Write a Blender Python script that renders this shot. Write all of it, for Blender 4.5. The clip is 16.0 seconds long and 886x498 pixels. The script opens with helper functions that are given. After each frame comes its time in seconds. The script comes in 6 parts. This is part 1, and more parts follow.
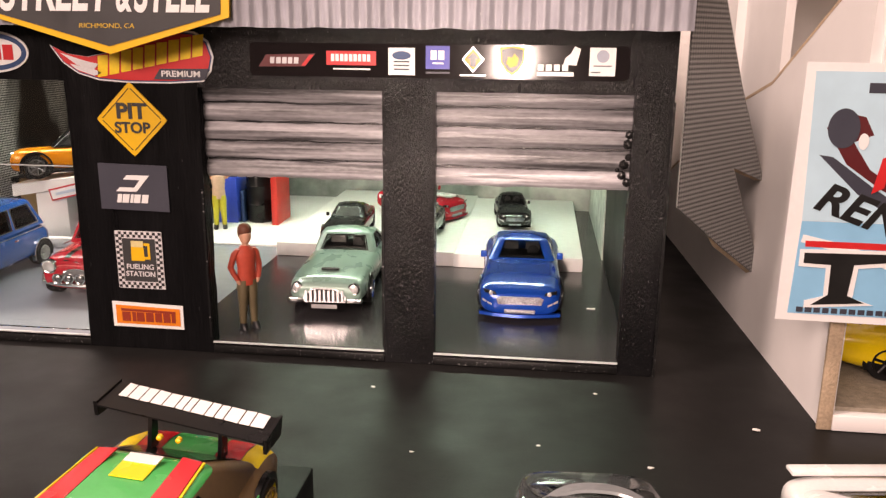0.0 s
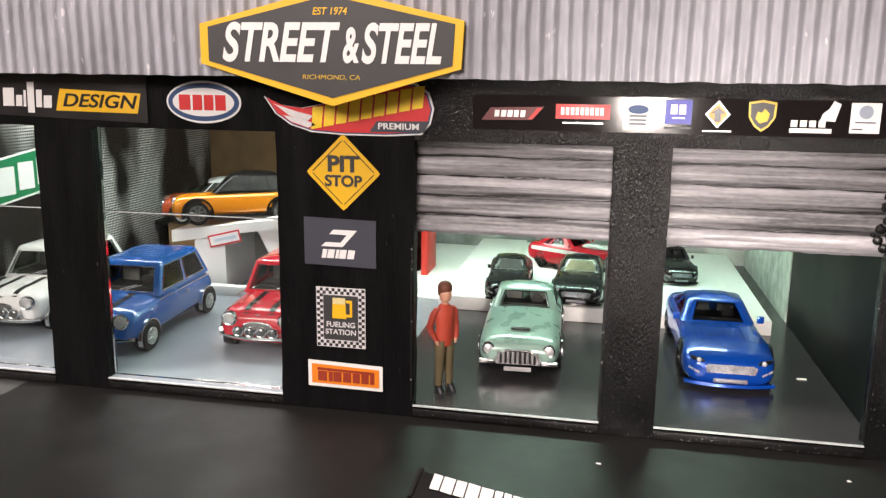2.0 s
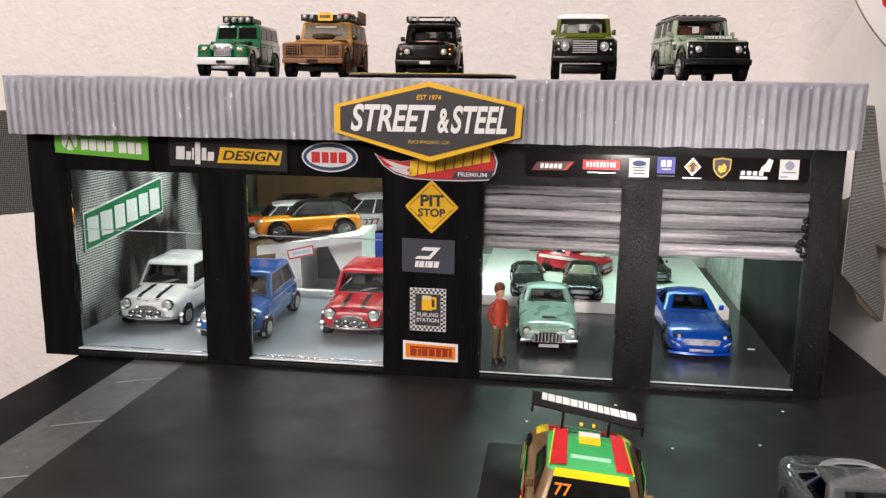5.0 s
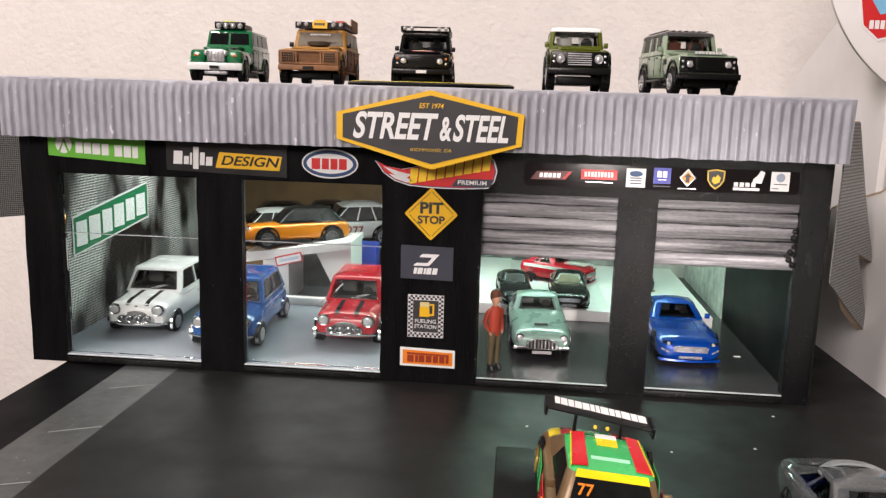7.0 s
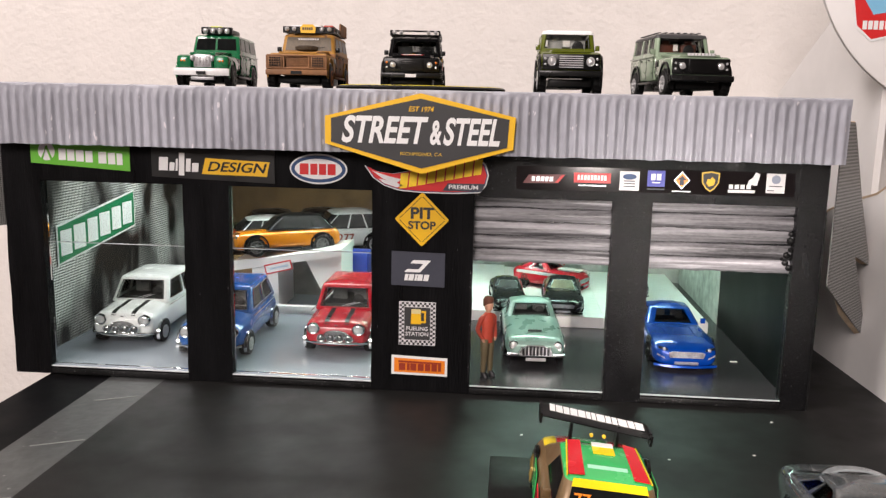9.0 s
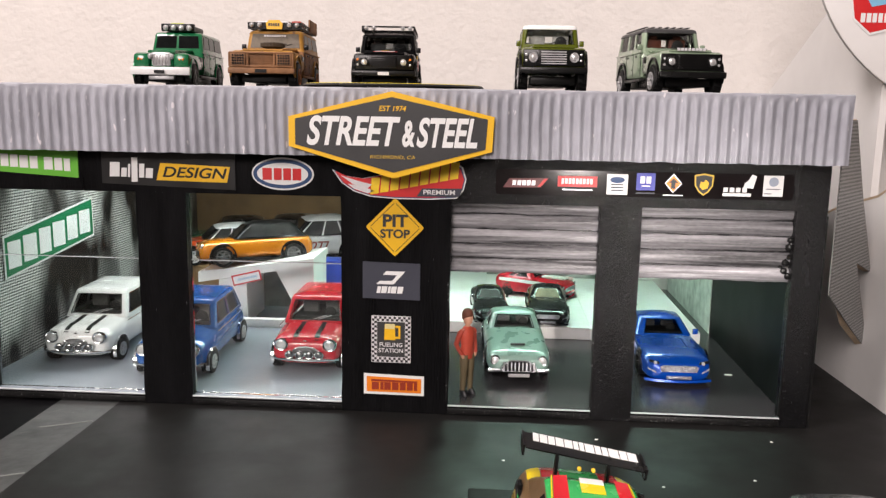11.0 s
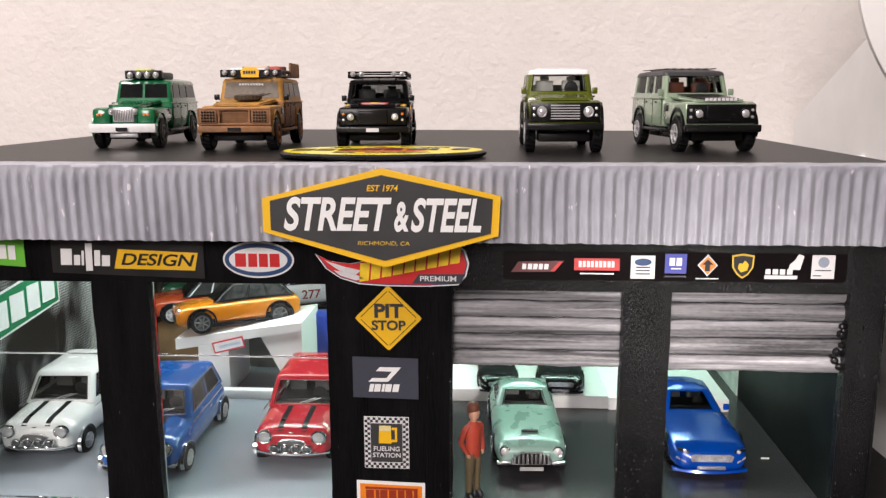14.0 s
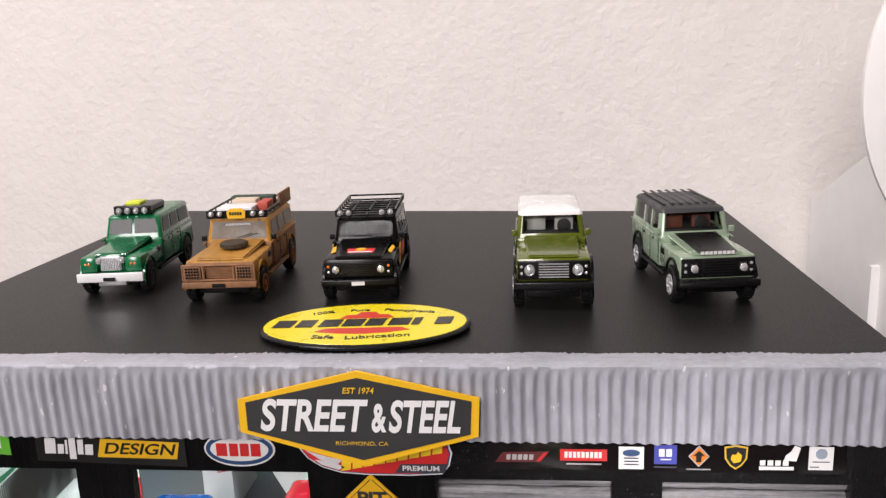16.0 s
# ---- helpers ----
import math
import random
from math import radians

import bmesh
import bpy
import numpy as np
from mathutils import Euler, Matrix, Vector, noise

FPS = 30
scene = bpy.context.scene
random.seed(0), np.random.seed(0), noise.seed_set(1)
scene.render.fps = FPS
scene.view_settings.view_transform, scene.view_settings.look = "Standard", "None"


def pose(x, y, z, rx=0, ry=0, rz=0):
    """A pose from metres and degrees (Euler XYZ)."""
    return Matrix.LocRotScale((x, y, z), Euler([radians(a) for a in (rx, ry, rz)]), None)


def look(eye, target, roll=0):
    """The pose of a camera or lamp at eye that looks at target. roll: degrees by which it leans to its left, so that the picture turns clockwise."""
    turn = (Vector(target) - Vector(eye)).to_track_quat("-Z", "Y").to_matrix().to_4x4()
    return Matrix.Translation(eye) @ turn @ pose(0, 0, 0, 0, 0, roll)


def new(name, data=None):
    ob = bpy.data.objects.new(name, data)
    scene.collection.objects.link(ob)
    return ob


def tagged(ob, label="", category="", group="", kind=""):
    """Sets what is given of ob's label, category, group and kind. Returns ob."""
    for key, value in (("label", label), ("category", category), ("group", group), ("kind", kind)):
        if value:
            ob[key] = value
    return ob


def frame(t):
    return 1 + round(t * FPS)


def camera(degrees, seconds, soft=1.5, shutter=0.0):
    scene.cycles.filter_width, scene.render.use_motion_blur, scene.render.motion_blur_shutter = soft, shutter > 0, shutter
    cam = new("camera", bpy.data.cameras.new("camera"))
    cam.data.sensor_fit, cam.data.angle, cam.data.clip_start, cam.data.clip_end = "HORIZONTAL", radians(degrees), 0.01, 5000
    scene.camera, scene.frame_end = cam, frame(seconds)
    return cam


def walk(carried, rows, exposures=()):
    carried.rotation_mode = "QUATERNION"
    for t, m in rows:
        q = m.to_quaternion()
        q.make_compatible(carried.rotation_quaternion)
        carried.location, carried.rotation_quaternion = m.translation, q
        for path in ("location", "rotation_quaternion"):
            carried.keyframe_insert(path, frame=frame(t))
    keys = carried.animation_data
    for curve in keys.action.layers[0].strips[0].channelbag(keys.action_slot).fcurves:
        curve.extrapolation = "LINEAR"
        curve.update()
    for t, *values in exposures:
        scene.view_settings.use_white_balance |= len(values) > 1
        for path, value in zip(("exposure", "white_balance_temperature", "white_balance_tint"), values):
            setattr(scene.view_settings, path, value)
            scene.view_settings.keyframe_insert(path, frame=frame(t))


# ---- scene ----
cam = camera(57.17, 16.0, soft=1.35)
# seconds, eye in metres, yaw, pitch and roll in degrees
PATH = [
    (0, 0.09472, -0.21972, 0.08961, 6.758, -14.549, 0.593),
    (0.5, 0.08250, -0.22191, 0.09088, 8.467, -13.884, 0.803),
    (1, 0.07119, -0.22170, 0.09304, 10.433, -13.679, 0.909),
    (1.5, 0.06006, -0.21868, 0.09307, 11.313, -13.035, 1.006),
    (2, 0.04913, -0.21204, 0.09206, 11.047, -11.882, 0.786),
    (2.5, 0.05080, -0.21266, 0.08946, 10.246, -10.379, 0.585),
    (3, 0.04628, -0.21995, 0.08599, 9.315, -9.819, 0.610),
    (3.5, 0.03565, -0.24732, 0.09233, 9.284, -10.378, 0.610),
    (4, 0.03587, -0.28235, 0.11425, 9.529, -11.565, 0.518),
    (6.3, 0.01568, -0.31284, 0.11139, 5.129, -11.026, 1.332),
    (6.5, 0.01579, -0.31232, 0.11137, 4.991, -10.844, 1.470),
    (7, 0.01288, -0.31248, 0.11212, 5.139, -10.714, 1.635),
    (7.5, 0.01238, -0.31187, 0.11118, 5.182, -10.473, 1.565),
    (8, 0.01343, -0.30954, 0.11118, 4.972, -10.283, 1.297),
    (10.3, 0.01260, -0.29770, 0.10815, 4.249, -9.995, 1.254),
    (10.5, 0.01549, -0.29360, 0.10943, 4.108, -10.005, 1.143),
    (11, 0.01508, -0.28485, 0.10847, 3.629, -9.823, 0.928),
    (11.5, 0.01377, -0.28067, 0.10971, 3.403, -9.684, 0.668),
    (12, 0.01411, -0.27438, 0.10909, 3.336, -9.682, 0.429),
    (12.5, 0.01486, -0.27242, 0.10952, 3.437, -9.832, 0.263),
    (13, 0.01454, -0.26439, 0.10800, 3.388, -10.235, 0.163),
    (13.5, 0.01103, -0.25173, 0.11567, 3.436, -10.488, -0.004),
    (14, 0.01228, -0.24285, 0.13488, 3.632, -10.811, -0.206),
    (14.5, 0.01619, -0.23005, 0.14396, 4.117, -11.465, -0.444),
    (15, 0.02120, -0.22372, 0.17199, 4.939, -11.725, -1.014),
    (15.5, 0.02916, -0.22445, 0.18771, 5.705, -12.286, -1.675),
    (16, 0.02902, -0.22035, 0.19829, 6.334, -13.167, -2.280),
]
EXPOSURES = [(0.0, 0.20, 7900, 26), (0.5, 0.22, 7150, 17), (1.5, 0.36, 6800, 12), (3.0, 0.26, 6600, 10), (4.2, 0.0, 6500, 10), (6.3, 0.05, 6500, 10), (13.0, 0.08, 6450, 10), (16.0, 0.0, 6150, 8)]
walk(cam, [(t, pose(x, y, z, 90 + pitch, 0, yaw) @ pose(0, 0, 0, 0, 0, roll)) for t, x, y, z, yaw, pitch, roll in PATH], EXPOSURES)

# ---------------------------------------------------------------- light
K = 0.001  # all sizes below are millimetres

world = bpy.data.worlds.new("room_air")
scene.world = world
world.use_nodes = True
world.node_tree.nodes["Background"].inputs[0].default_value = (1.0, 0.97, 0.95, 1)
world.node_tree.nodes["Background"].inputs[1].default_value = 0.25


def lamp(name, eye, target, sx, sy, power, colour, spread=180):
    data = bpy.data.lights.new(name, "AREA")
    data.shape, data.size, data.size_y, data.energy, data.color = "RECTANGLE", sx * K, sy * K, power, colour
    data.spread = radians(spread)
    ob = new(name, data)
    ob.matrix_world = look(Vector(eye) * K, Vector(target) * K)
    return ob


# Main room light, out of view; hung low in front to reach under the fascia.
lamp("unseen_room_light", (-520, -1600, 820), (0, 60, 60), 800, 500, 27.0, (1.0, 0.885, 0.855))
# Second light with no known source, added to brighten the left-facing white boards.
lamp("unseen_room_light", (-620, -420, 1250), (60, 80, 60), 300, 300, 16.0, (1.0, 0.895, 0.87))
lamp("phone_torch", (75, -345, 76), (72, 0, 44), 12, 12, 0.034, (1.0, 0.90, 0.85), 26)
lamp("led_strip_right", (34, 140, 107), (30, 78, 0), 150, 7, 0.20, (0.66, 1.0, 0.83))
lamp("led_strip_left", (-102, 88, 107), (-102, 96, 0), 140, 9, 0.17, (0.95, 0.98, 0.97))

# ---------------------------------------------------------------- materials
MATS = {}


def mat(name, colour, rough=0.5, metal=0.0, vary=0.12, scale=900.0, bump=0.0, bump_scale=1500.0, coat=0.0, stretch=(1, 1, 1), specks=None, spec=0.5, bump_dist=0.0006):
    """A painted or moulded surface: base colour with variation at two scales, fine relief, optional light specks."""
    if name in MATS:
        return MATS[name]
    m = bpy.data.materials.new(name)
    m.use_nodes = True
    nt = m.node_tree
    b = nt.nodes["Principled BSDF"]
    co = nt.nodes.new("ShaderNodeTexCoord")
    mp = nt.nodes.new("ShaderNodeMapping")
    mp.inputs["Scale"].default_value = stretch
    nt.links.new(co.outputs["Object"], mp.inputs["Vector"])

    def noise_node(s, detail=4.0):
        n = nt.nodes.new("ShaderNodeTexNoise")
        n.inputs["Scale"].default_value, n.inputs["Detail"].default_value = s, detail
        nt.links.new(mp.outputs[0], n.inputs["Vector"])
        return n

    n1, n2 = noise_node(scale), noise_node(scale / 9.0, 3.0)
    add = nt.nodes.new("ShaderNodeMath")
    add.operation = "ADD"
    nt.links.new(n1.outputs["Fac"], add.inputs[0])
    nt.links.new(n2.outputs["Fac"], add.inputs[1])
    ramp = nt.nodes.new("ShaderNodeMapRange")
    ramp.inputs["From Min"].default_value, ramp.inputs["From Max"].default_value = 0.6, 1.4
    ramp.inputs["To Min"].default_value, ramp.inputs["To Max"].default_value = 1 - vary, 1 + vary
    nt.links.new(add.outputs[0], ramp.inputs["Value"])
    mul = nt.nodes.new("ShaderNodeMix")
    mul.data_type, mul.blend_type = "RGBA", "MULTIPLY"
    mul.inputs["Factor"].default_value = 1.0
    mul.inputs["A"].default_value = (*colour, 1)
    nt.links.new(ramp.outputs[0], mul.inputs["B"])
    out = mul.outputs["Result"]
    if specks:
        sp = noise_node(specks[0], 2.0)
        cut = nt.nodes.new("ShaderNodeMapRange")
        cut.inputs["From Min"].default_value, cut.inputs["From Max"].default_value = specks[1], specks[1] + 0.03
        nt.links.new(sp.outputs["Fac"], cut.inputs["Value"])
        mx = nt.nodes.new("ShaderNodeMix")
        mx.data_type = "RGBA"
        mx.inputs["B"].default_value = (*specks[2], 1)
        nt.links.new(cut.outputs[0], mx.inputs["Factor"])
        nt.links.new(out, mx.inputs["A"])
        out = mx.outputs["Result"]
    nt.links.new(out, b.inputs["Base Color"])
    rr = nt.nodes.new("ShaderNodeMapRange")
    rr.inputs["From Min"].default_value, rr.inputs["From Max"].default_value = 0.3, 0.7
    rr.inputs["To Min"].default_value, rr.inputs["To Max"].default_value = max(0.02, rough * 0.8), min(1, rough * 1.2)
    nt.links.new(n2.outputs["Fac"], rr.inputs["Value"])
    nt.links.new(rr.outputs[0], b.inputs["Roughness"])
    b.inputs["Metallic"].default_value = metal
    b.inputs["Specular IOR Level"].default_value = spec
    b.inputs["Coat Weight"].default_value = coat
    b.inputs["Coat Roughness"].default_value = 0.06
    if bump:
        bn = noise_node(bump_scale, 5.0)
        bp = nt.nodes.new("ShaderNodeBump")
        bp.inputs["Strength"].default_value, bp.inputs["Distance"].default_value = bump, bump_dist
        nt.links.new(bn.outputs["Fac"], bp.inputs["Height"])
        nt.links.new(bp.outputs[0], b.inputs["Normal"])
    MATS[name] = m
    return m


def paint(name, colour, metal=0.0, rough=0.24):
    return mat(name, colour, rough, metal, vary=0.06, scale=1500, coat=0.5, bump=0.03, bump_scale=2500, spec=0.45)


BLACK_PAINT = mat("brushed_black_paint", (0.0042, 0.0042, 0.0047), 0.34, vary=0.6, scale=1500, bump=0.7, bump_scale=1500, bump_dist=0.0004, stretch=(1, 1, 0.12), specks=(1300, 0.75, (0.13, 0.13, 0.135)), spec=0.10)
# Dabbed paint; its specks are torch glints put in as pale colour.
BLACK_ROUGH = mat("dabbed_glinting_black_paint", (0.0042, 0.0042, 0.0047), 0.24, vary=0.6, scale=1500, bump=0.9, bump_scale=3000, bump_dist=0.0004, stretch=(1, 1, 0.3), specks=(2300, 0.685, (0.12, 0.12, 0.125)), spec=0.26)
ROOF_BLACK = mat("matt_black_card", (0.0085, 0.0082, 0.0080), 0.42, vary=0.06, scale=20000, bump=0.02, bump_scale=2200, specks=(420, 0.83, (0.25, 0.25, 0.25)), spec=0.22)
GROUND_BLACK = mat("dark_grey_sheet", (0.0095, 0.0093, 0.0090), 0.46, vary=0.22, scale=500, bump=0.06, bump_scale=2600, specks=(700, 0.83, (0.30, 0.30, 0.28)), spec=0.18)
STRIP_BLACK = mat("glossy_black_strip", (0.0035, 0.0035, 0.004), 0.50, vary=0.3, scale=300, bump=0.05, spec=0.05)
TAPE = mat("grey_translucent_tape", (0.052, 0.055, 0.054), 0.42, vary=0.45, scale=260, bump=0.25, bump_scale=300, specks=(420, 0.74, (0.17, 0.175, 0.17)))
FASCIA = mat("grey_painted_corrugated_card", (0.33, 0.335, 0.375), 0.38, vary=0.22, scale=420, bump=0.35, bump_scale=900, stretch=(1, 1, 0.35), specks=(520, 0.70, (0.62, 0.60, 0.62)))
FOAM = mat("white_foam_board", (0.80, 0.80, 0.78), 0.55, vary=0.06, scale=300, bump=0.08)
BACKING = mat("pale_painted_interior", (0.30, 0.34, 0.31), 0.6, vary=0.7, scale=90, bump=0.1)
DARK_INSIDE = mat("dark_painted_interior", (0.0065, 0.0078, 0.0075), 0.45, vary=0.5, scale=150, bump=0.1, spec=0.14)
BROWN_INSIDE = mat("brown_card_interior", (0.20, 0.12, 0.05), 0.7, vary=0.4, scale=90)
FLOOR_DARK = mat("dark_grey_floor_card", (0.036, 0.033, 0.036), 0.22, vary=0.10, scale=300, bump=0.04)
FLOOR_PALE = mat("pale_grey_floor_card", (0.24, 0.265, 0.30), 0.22, vary=0.08, scale=300, bump=0.04)
PLASTER = mat("textured_beige_wall", (0.70, 0.665, 0.63), 0.8, vary=0.05, scale=60, bump=0.55, bump_scale=230, bump_dist=0.0014)
ROOM_WALL = mat("plain_room_wall", (0.34, 0.31, 0.29), 0.8, vary=0.05, scale=20)
CARD_EDGE = mat("raw_cardboard_edge", (0.50, 0.38, 0.26), 0.8, vary=0.35, scale=1400, bump=0.6)
WHITE_BOARD = mat("white_card_panel", (0.76, 0.745, 0.73), 0.5, vary=0.05, scale=80, bump=0.05)
TYRE = mat("black_rubber", (0.006, 0.006, 0.006), 0.6, vary=0.2, bump=0.2, spec=0.2)
TRIM = mat("black_plastic", (0.005, 0.005, 0.005), 0.30, vary=0.2, spec=0.24)
CHIPPED = mat("chipped_black_edge", (0.006, 0.006, 0.006), 0.4, vary=0.4, specks=(1500, 0.66, (0.13, 0.13, 0.13)), spec=0.2)
CHROME = mat("worn_chrome", (0.72, 0.72, 0.73), 0.16, 1.0, vary=0.1)
SILVER = mat("silver_paint", (0.55, 0.55, 0.56), 0.35, 0.6, vary=0.1)
LENS = mat("clear_lamp_lens", (0.62, 0.62, 0.62), 0.14, 0.45, vary=0.05, coat=1.0)
AMBER = mat("amber_lens", (0.75, 0.20, 0.02), 0.2, vary=0.05, coat=1.0)
WINDOW = mat("tinted_toy_window", (0.007, 0.008, 0.008), 0.12, vary=0.5, scale=300, spec=0.14)
WINDOW_GREY = mat("smoky_toy_window", (0.035, 0.036, 0.035), 0.14, vary=0.9, scale=350, spec=0.4)
WHITE = mat("white_print", (0.78, 0.78, 0.77), 0.45, vary=0.03)
SOFT_WHITE = mat("worn_white_print", (0.70, 0.69, 0.70), 0.5, vary=0.15, scale=2500)
BLACK = mat("black_print", (0.010, 0.010, 0.010), 0.35, vary=0.1)
CHARCOAL = mat("charcoal_print", (0.032, 0.032, 0.033), 0.45, vary=0.08)
YELLOW = mat("yellow_print", (0.80, 0.46, 0.010), 0.42, vary=0.05)
RED = mat("red_print", (0.60, 0.020, 0.022), 0.42, vary=0.06)
ORANGE = mat("orange_print", (0.78, 0.22, 0.012), 0.42, vary=0.06)
GREEN = mat("green_print", (0.13, 0.46, 0.035), 0.42, vary=0.05)
SIGN_GREEN = mat("road_sign_green", (0.010, 0.19, 0.075), 0.40, vary=0.10)
BLUE = mat("blue_print", (0.045, 0.055, 0.36), 0.42, vary=0.06)
NAVY = mat("navy_print", (0.020, 0.060, 0.16), 0.42, vary=0.06)
SLATE = mat("slate_print", (0.040, 0.043, 0.060), 0.45, vary=0.06)
CYAN = mat("sky_blue_print", (0.20, 0.47, 0.68), 0.45, vary=0.10, scale=150)
PALE_CYAN = mat("pale_blue_print", (0.45, 0.66, 0.76), 0.45, vary=0.10, scale=150)
GOLD = mat("gold_print", (0.62, 0.40, 0.03), 0.4, vary=0.1)
MAROON = mat("maroon_print", (0.10, 0.010, 0.012), 0.4, vary=0.1)


def weave_material(name, turn, low=0.47, pale=0.20, size=1500.0, patch=(34.0, 34.0, 34.0)):
    """Black card printed with a fine woven pattern of pale dots; outside noise patches above low the dots fade to
    black.
    """
    m = bpy.data.materials.new(name)
    m.use_nodes = True
    nt = m.node_tree
    b = nt.nodes["Principled BSDF"]
    co = nt.nodes.new("ShaderNodeTexCoord")
    mp = nt.nodes.new("ShaderNodeMapping")
    mp.inputs["Rotation"].default_value = turn
    mp.inputs["Location"].default_value = (0.00031, 0.00031, 0.00031)
    nt.links.new(co.outputs["Object"], mp.inputs["Vector"])
    ch = nt.nodes.new("ShaderNodeTexChecker")
    ch.inputs["Scale"].default_value = size
    ch.inputs["Color1"].default_value = (0.010, 0.010, 0.010, 1)
    ch.inputs["Color2"].default_value = (pale, pale, pale * 0.96, 1)
    nt.links.new(mp.outputs[0], ch.inputs["Vector"])
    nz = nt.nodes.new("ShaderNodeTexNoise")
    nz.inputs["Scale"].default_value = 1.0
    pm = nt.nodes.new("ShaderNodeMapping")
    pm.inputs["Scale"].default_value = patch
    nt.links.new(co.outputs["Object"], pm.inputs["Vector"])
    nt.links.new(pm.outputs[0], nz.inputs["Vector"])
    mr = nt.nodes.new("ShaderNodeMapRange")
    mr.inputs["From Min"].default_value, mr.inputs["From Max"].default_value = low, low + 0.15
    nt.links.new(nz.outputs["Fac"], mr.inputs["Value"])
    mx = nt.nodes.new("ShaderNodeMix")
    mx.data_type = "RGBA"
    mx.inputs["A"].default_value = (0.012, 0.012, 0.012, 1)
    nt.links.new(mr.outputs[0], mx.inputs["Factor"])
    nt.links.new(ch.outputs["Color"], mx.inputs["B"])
    nt.links.new(mx.outputs["Result"], b.inputs["Base Color"])
    b.inputs["Roughness"].default_value = 0.34
    return m


def clear_material(name, tint, ior=1.38):
    m = bpy.data.materials.new(name)
    m.use_nodes = True
    nt = m.node_tree
    nt.nodes.remove(nt.nodes["Principled BSDF"])
    tr, gl, mx, fr = (nt.nodes.new("ShaderNode" + k) for k in ("BsdfTransparent", "BsdfGlossy", "MixShader", "Fresnel"))
    tr.inputs[0].default_value = (*tint, 1)
    gl.inputs["Roughness"].default_value = 0.03
    fr.inputs[0].default_value = ior
    nt.links.new(fr.outputs[0], mx.inputs[0])
    nt.links.new(tr.outputs[0], mx.inputs[1])
    nt.links.new(gl.outputs[0], mx.inputs[2])
    nt.links.new(mx.outputs[0], nt.nodes["Material Output"].inputs[0])
    return m


WEAVE = weave_material("woven_pattern_front", (0, radians(45), 0), 0.15, 0.26, 1100.0)
WEAVE_FLAP = weave_material("woven_pattern_flap", (0, radians(45), 0), 0.15, 0.12)
# Side wall: blotchy reflected light is put into the dot colour by the patches.
WEAVE_SIDE = weave_material("woven_pattern_side_sheen", (radians(45), 0, 0), 0.43, 0.85, 1150.0, (1.0, 36.0, 17.0))


def shutter_material(name, offset):
    """Black, grey and white paint dragged sideways with a dry brush."""
    m = bpy.data.materials.new(name)
    m.use_nodes = True
    nt = m.node_tree
    b = nt.nodes["Principled BSDF"]
    co = nt.nodes.new("ShaderNodeTexCoord")
    streak = []
    for scale, detail in (((7.0, 40.0, 330.0), 3.0), ((26.0, 40.0, 900.0), 5.0), ((420.0, 40.0, 1500.0), 2.0)):
        mp = nt.nodes.new("ShaderNodeMapping")
        mp.inputs["Scale"].default_value = scale
        mp.inputs["Location"].default_value = (offset, 0, offset)
        nz = nt.nodes.new("ShaderNodeTexNoise")
        nz.inputs["Scale"].default_value, nz.inputs["Detail"].default_value = 1.0, detail
        nt.links.new(co.outputs["Object"], mp.inputs["Vector"])
        nt.links.new(mp.outputs[0], nz.inputs["Vector"])
        streak.append(nz)
    mix = nt.nodes.new("ShaderNodeMix")
    mix.inputs["Factor"].default_value = 0.36
    nt.links.new(streak[0].outputs["Fac"], mix.inputs["A"])
    nt.links.new(streak[1].outputs["Fac"], mix.inputs["B"])
    mix2 = nt.nodes.new("ShaderNodeMix")
    mix2.inputs["Factor"].default_value = 0.10
    nt.links.new(mix.outputs["Result"], mix2.inputs["A"])
    nt.links.new(streak[2].outputs["Fac"], mix2.inputs["B"])
    ramp = nt.nodes.new("ShaderNodeValToRGB")
    el = ramp.color_ramp.elements
    el[0].position, el[0].color = 0.34, (0.010, 0.010, 0.011, 1)
    el[1].position, el[1].color = 0.70, (0.66, 0.65, 0.67, 1)
    for pos, v in ((0.41, 0.055), (0.47, 0.15), (0.55, 0.25), (0.62, 0.38)):
        e = el.new(pos)
        e.color = (v, v * 0.98, v * 1.03, 1)
    nt.links.new(mix2.outputs["Result"], ramp.inputs["Fac"])
    nt.links.new(ramp.outputs["Color"], b.inputs["Base Color"])
    b.inputs["Roughness"].default_value = 0.42
    bp = nt.nodes.new("ShaderNodeBump")
    bp.inputs["Strength"].default_value, bp.inputs["Distance"].default_value = 0.5, 0.0004
    nt.links.new(streak[1].outputs["Fac"], bp.inputs["Height"])
    nt.links.new(bp.outputs[0], b.inputs["Normal"])
    return m


CLEAR = clear_material("clear_acrylic", (0.96, 0.98, 0.97))
TOY_GLASS = clear_material("clear_toy_window", (0.93, 0.94, 0.93), 1.24)
DIM_GLASS = clear_material("dim_toy_window", (0.66, 0.67, 0.67), 1.18)
CABIN_DARK = mat("dark_toy_interior", (0.018, 0.018, 0.018), 0.6, vary=0.3)
SEAT_GREY = mat("grey_toy_seat", (0.17, 0.17, 0.165), 0.5, vary=0.3)
SEAT_PALE = mat("pale_toy_seat", (0.55, 0.54, 0.52), 0.5, vary=0.2)
SEAT_BROWN = mat("brown_toy_seat", (0.17, 0.052, 0.030), 0.5, vary=0.3)

# ---------------------------------------------------------------- mesh tools


def thing(name, x, y, z, rz=0.0, label="", category="", group="", kind="", rx=0.0, ry=0.0):
    ob = new(name)
    ob.empty_display_size = 0.01
    ob.matrix_basis = pose(x * K, y * K, z * K, rx, ry, rz)
    return tagged(ob, label, category, group, kind)


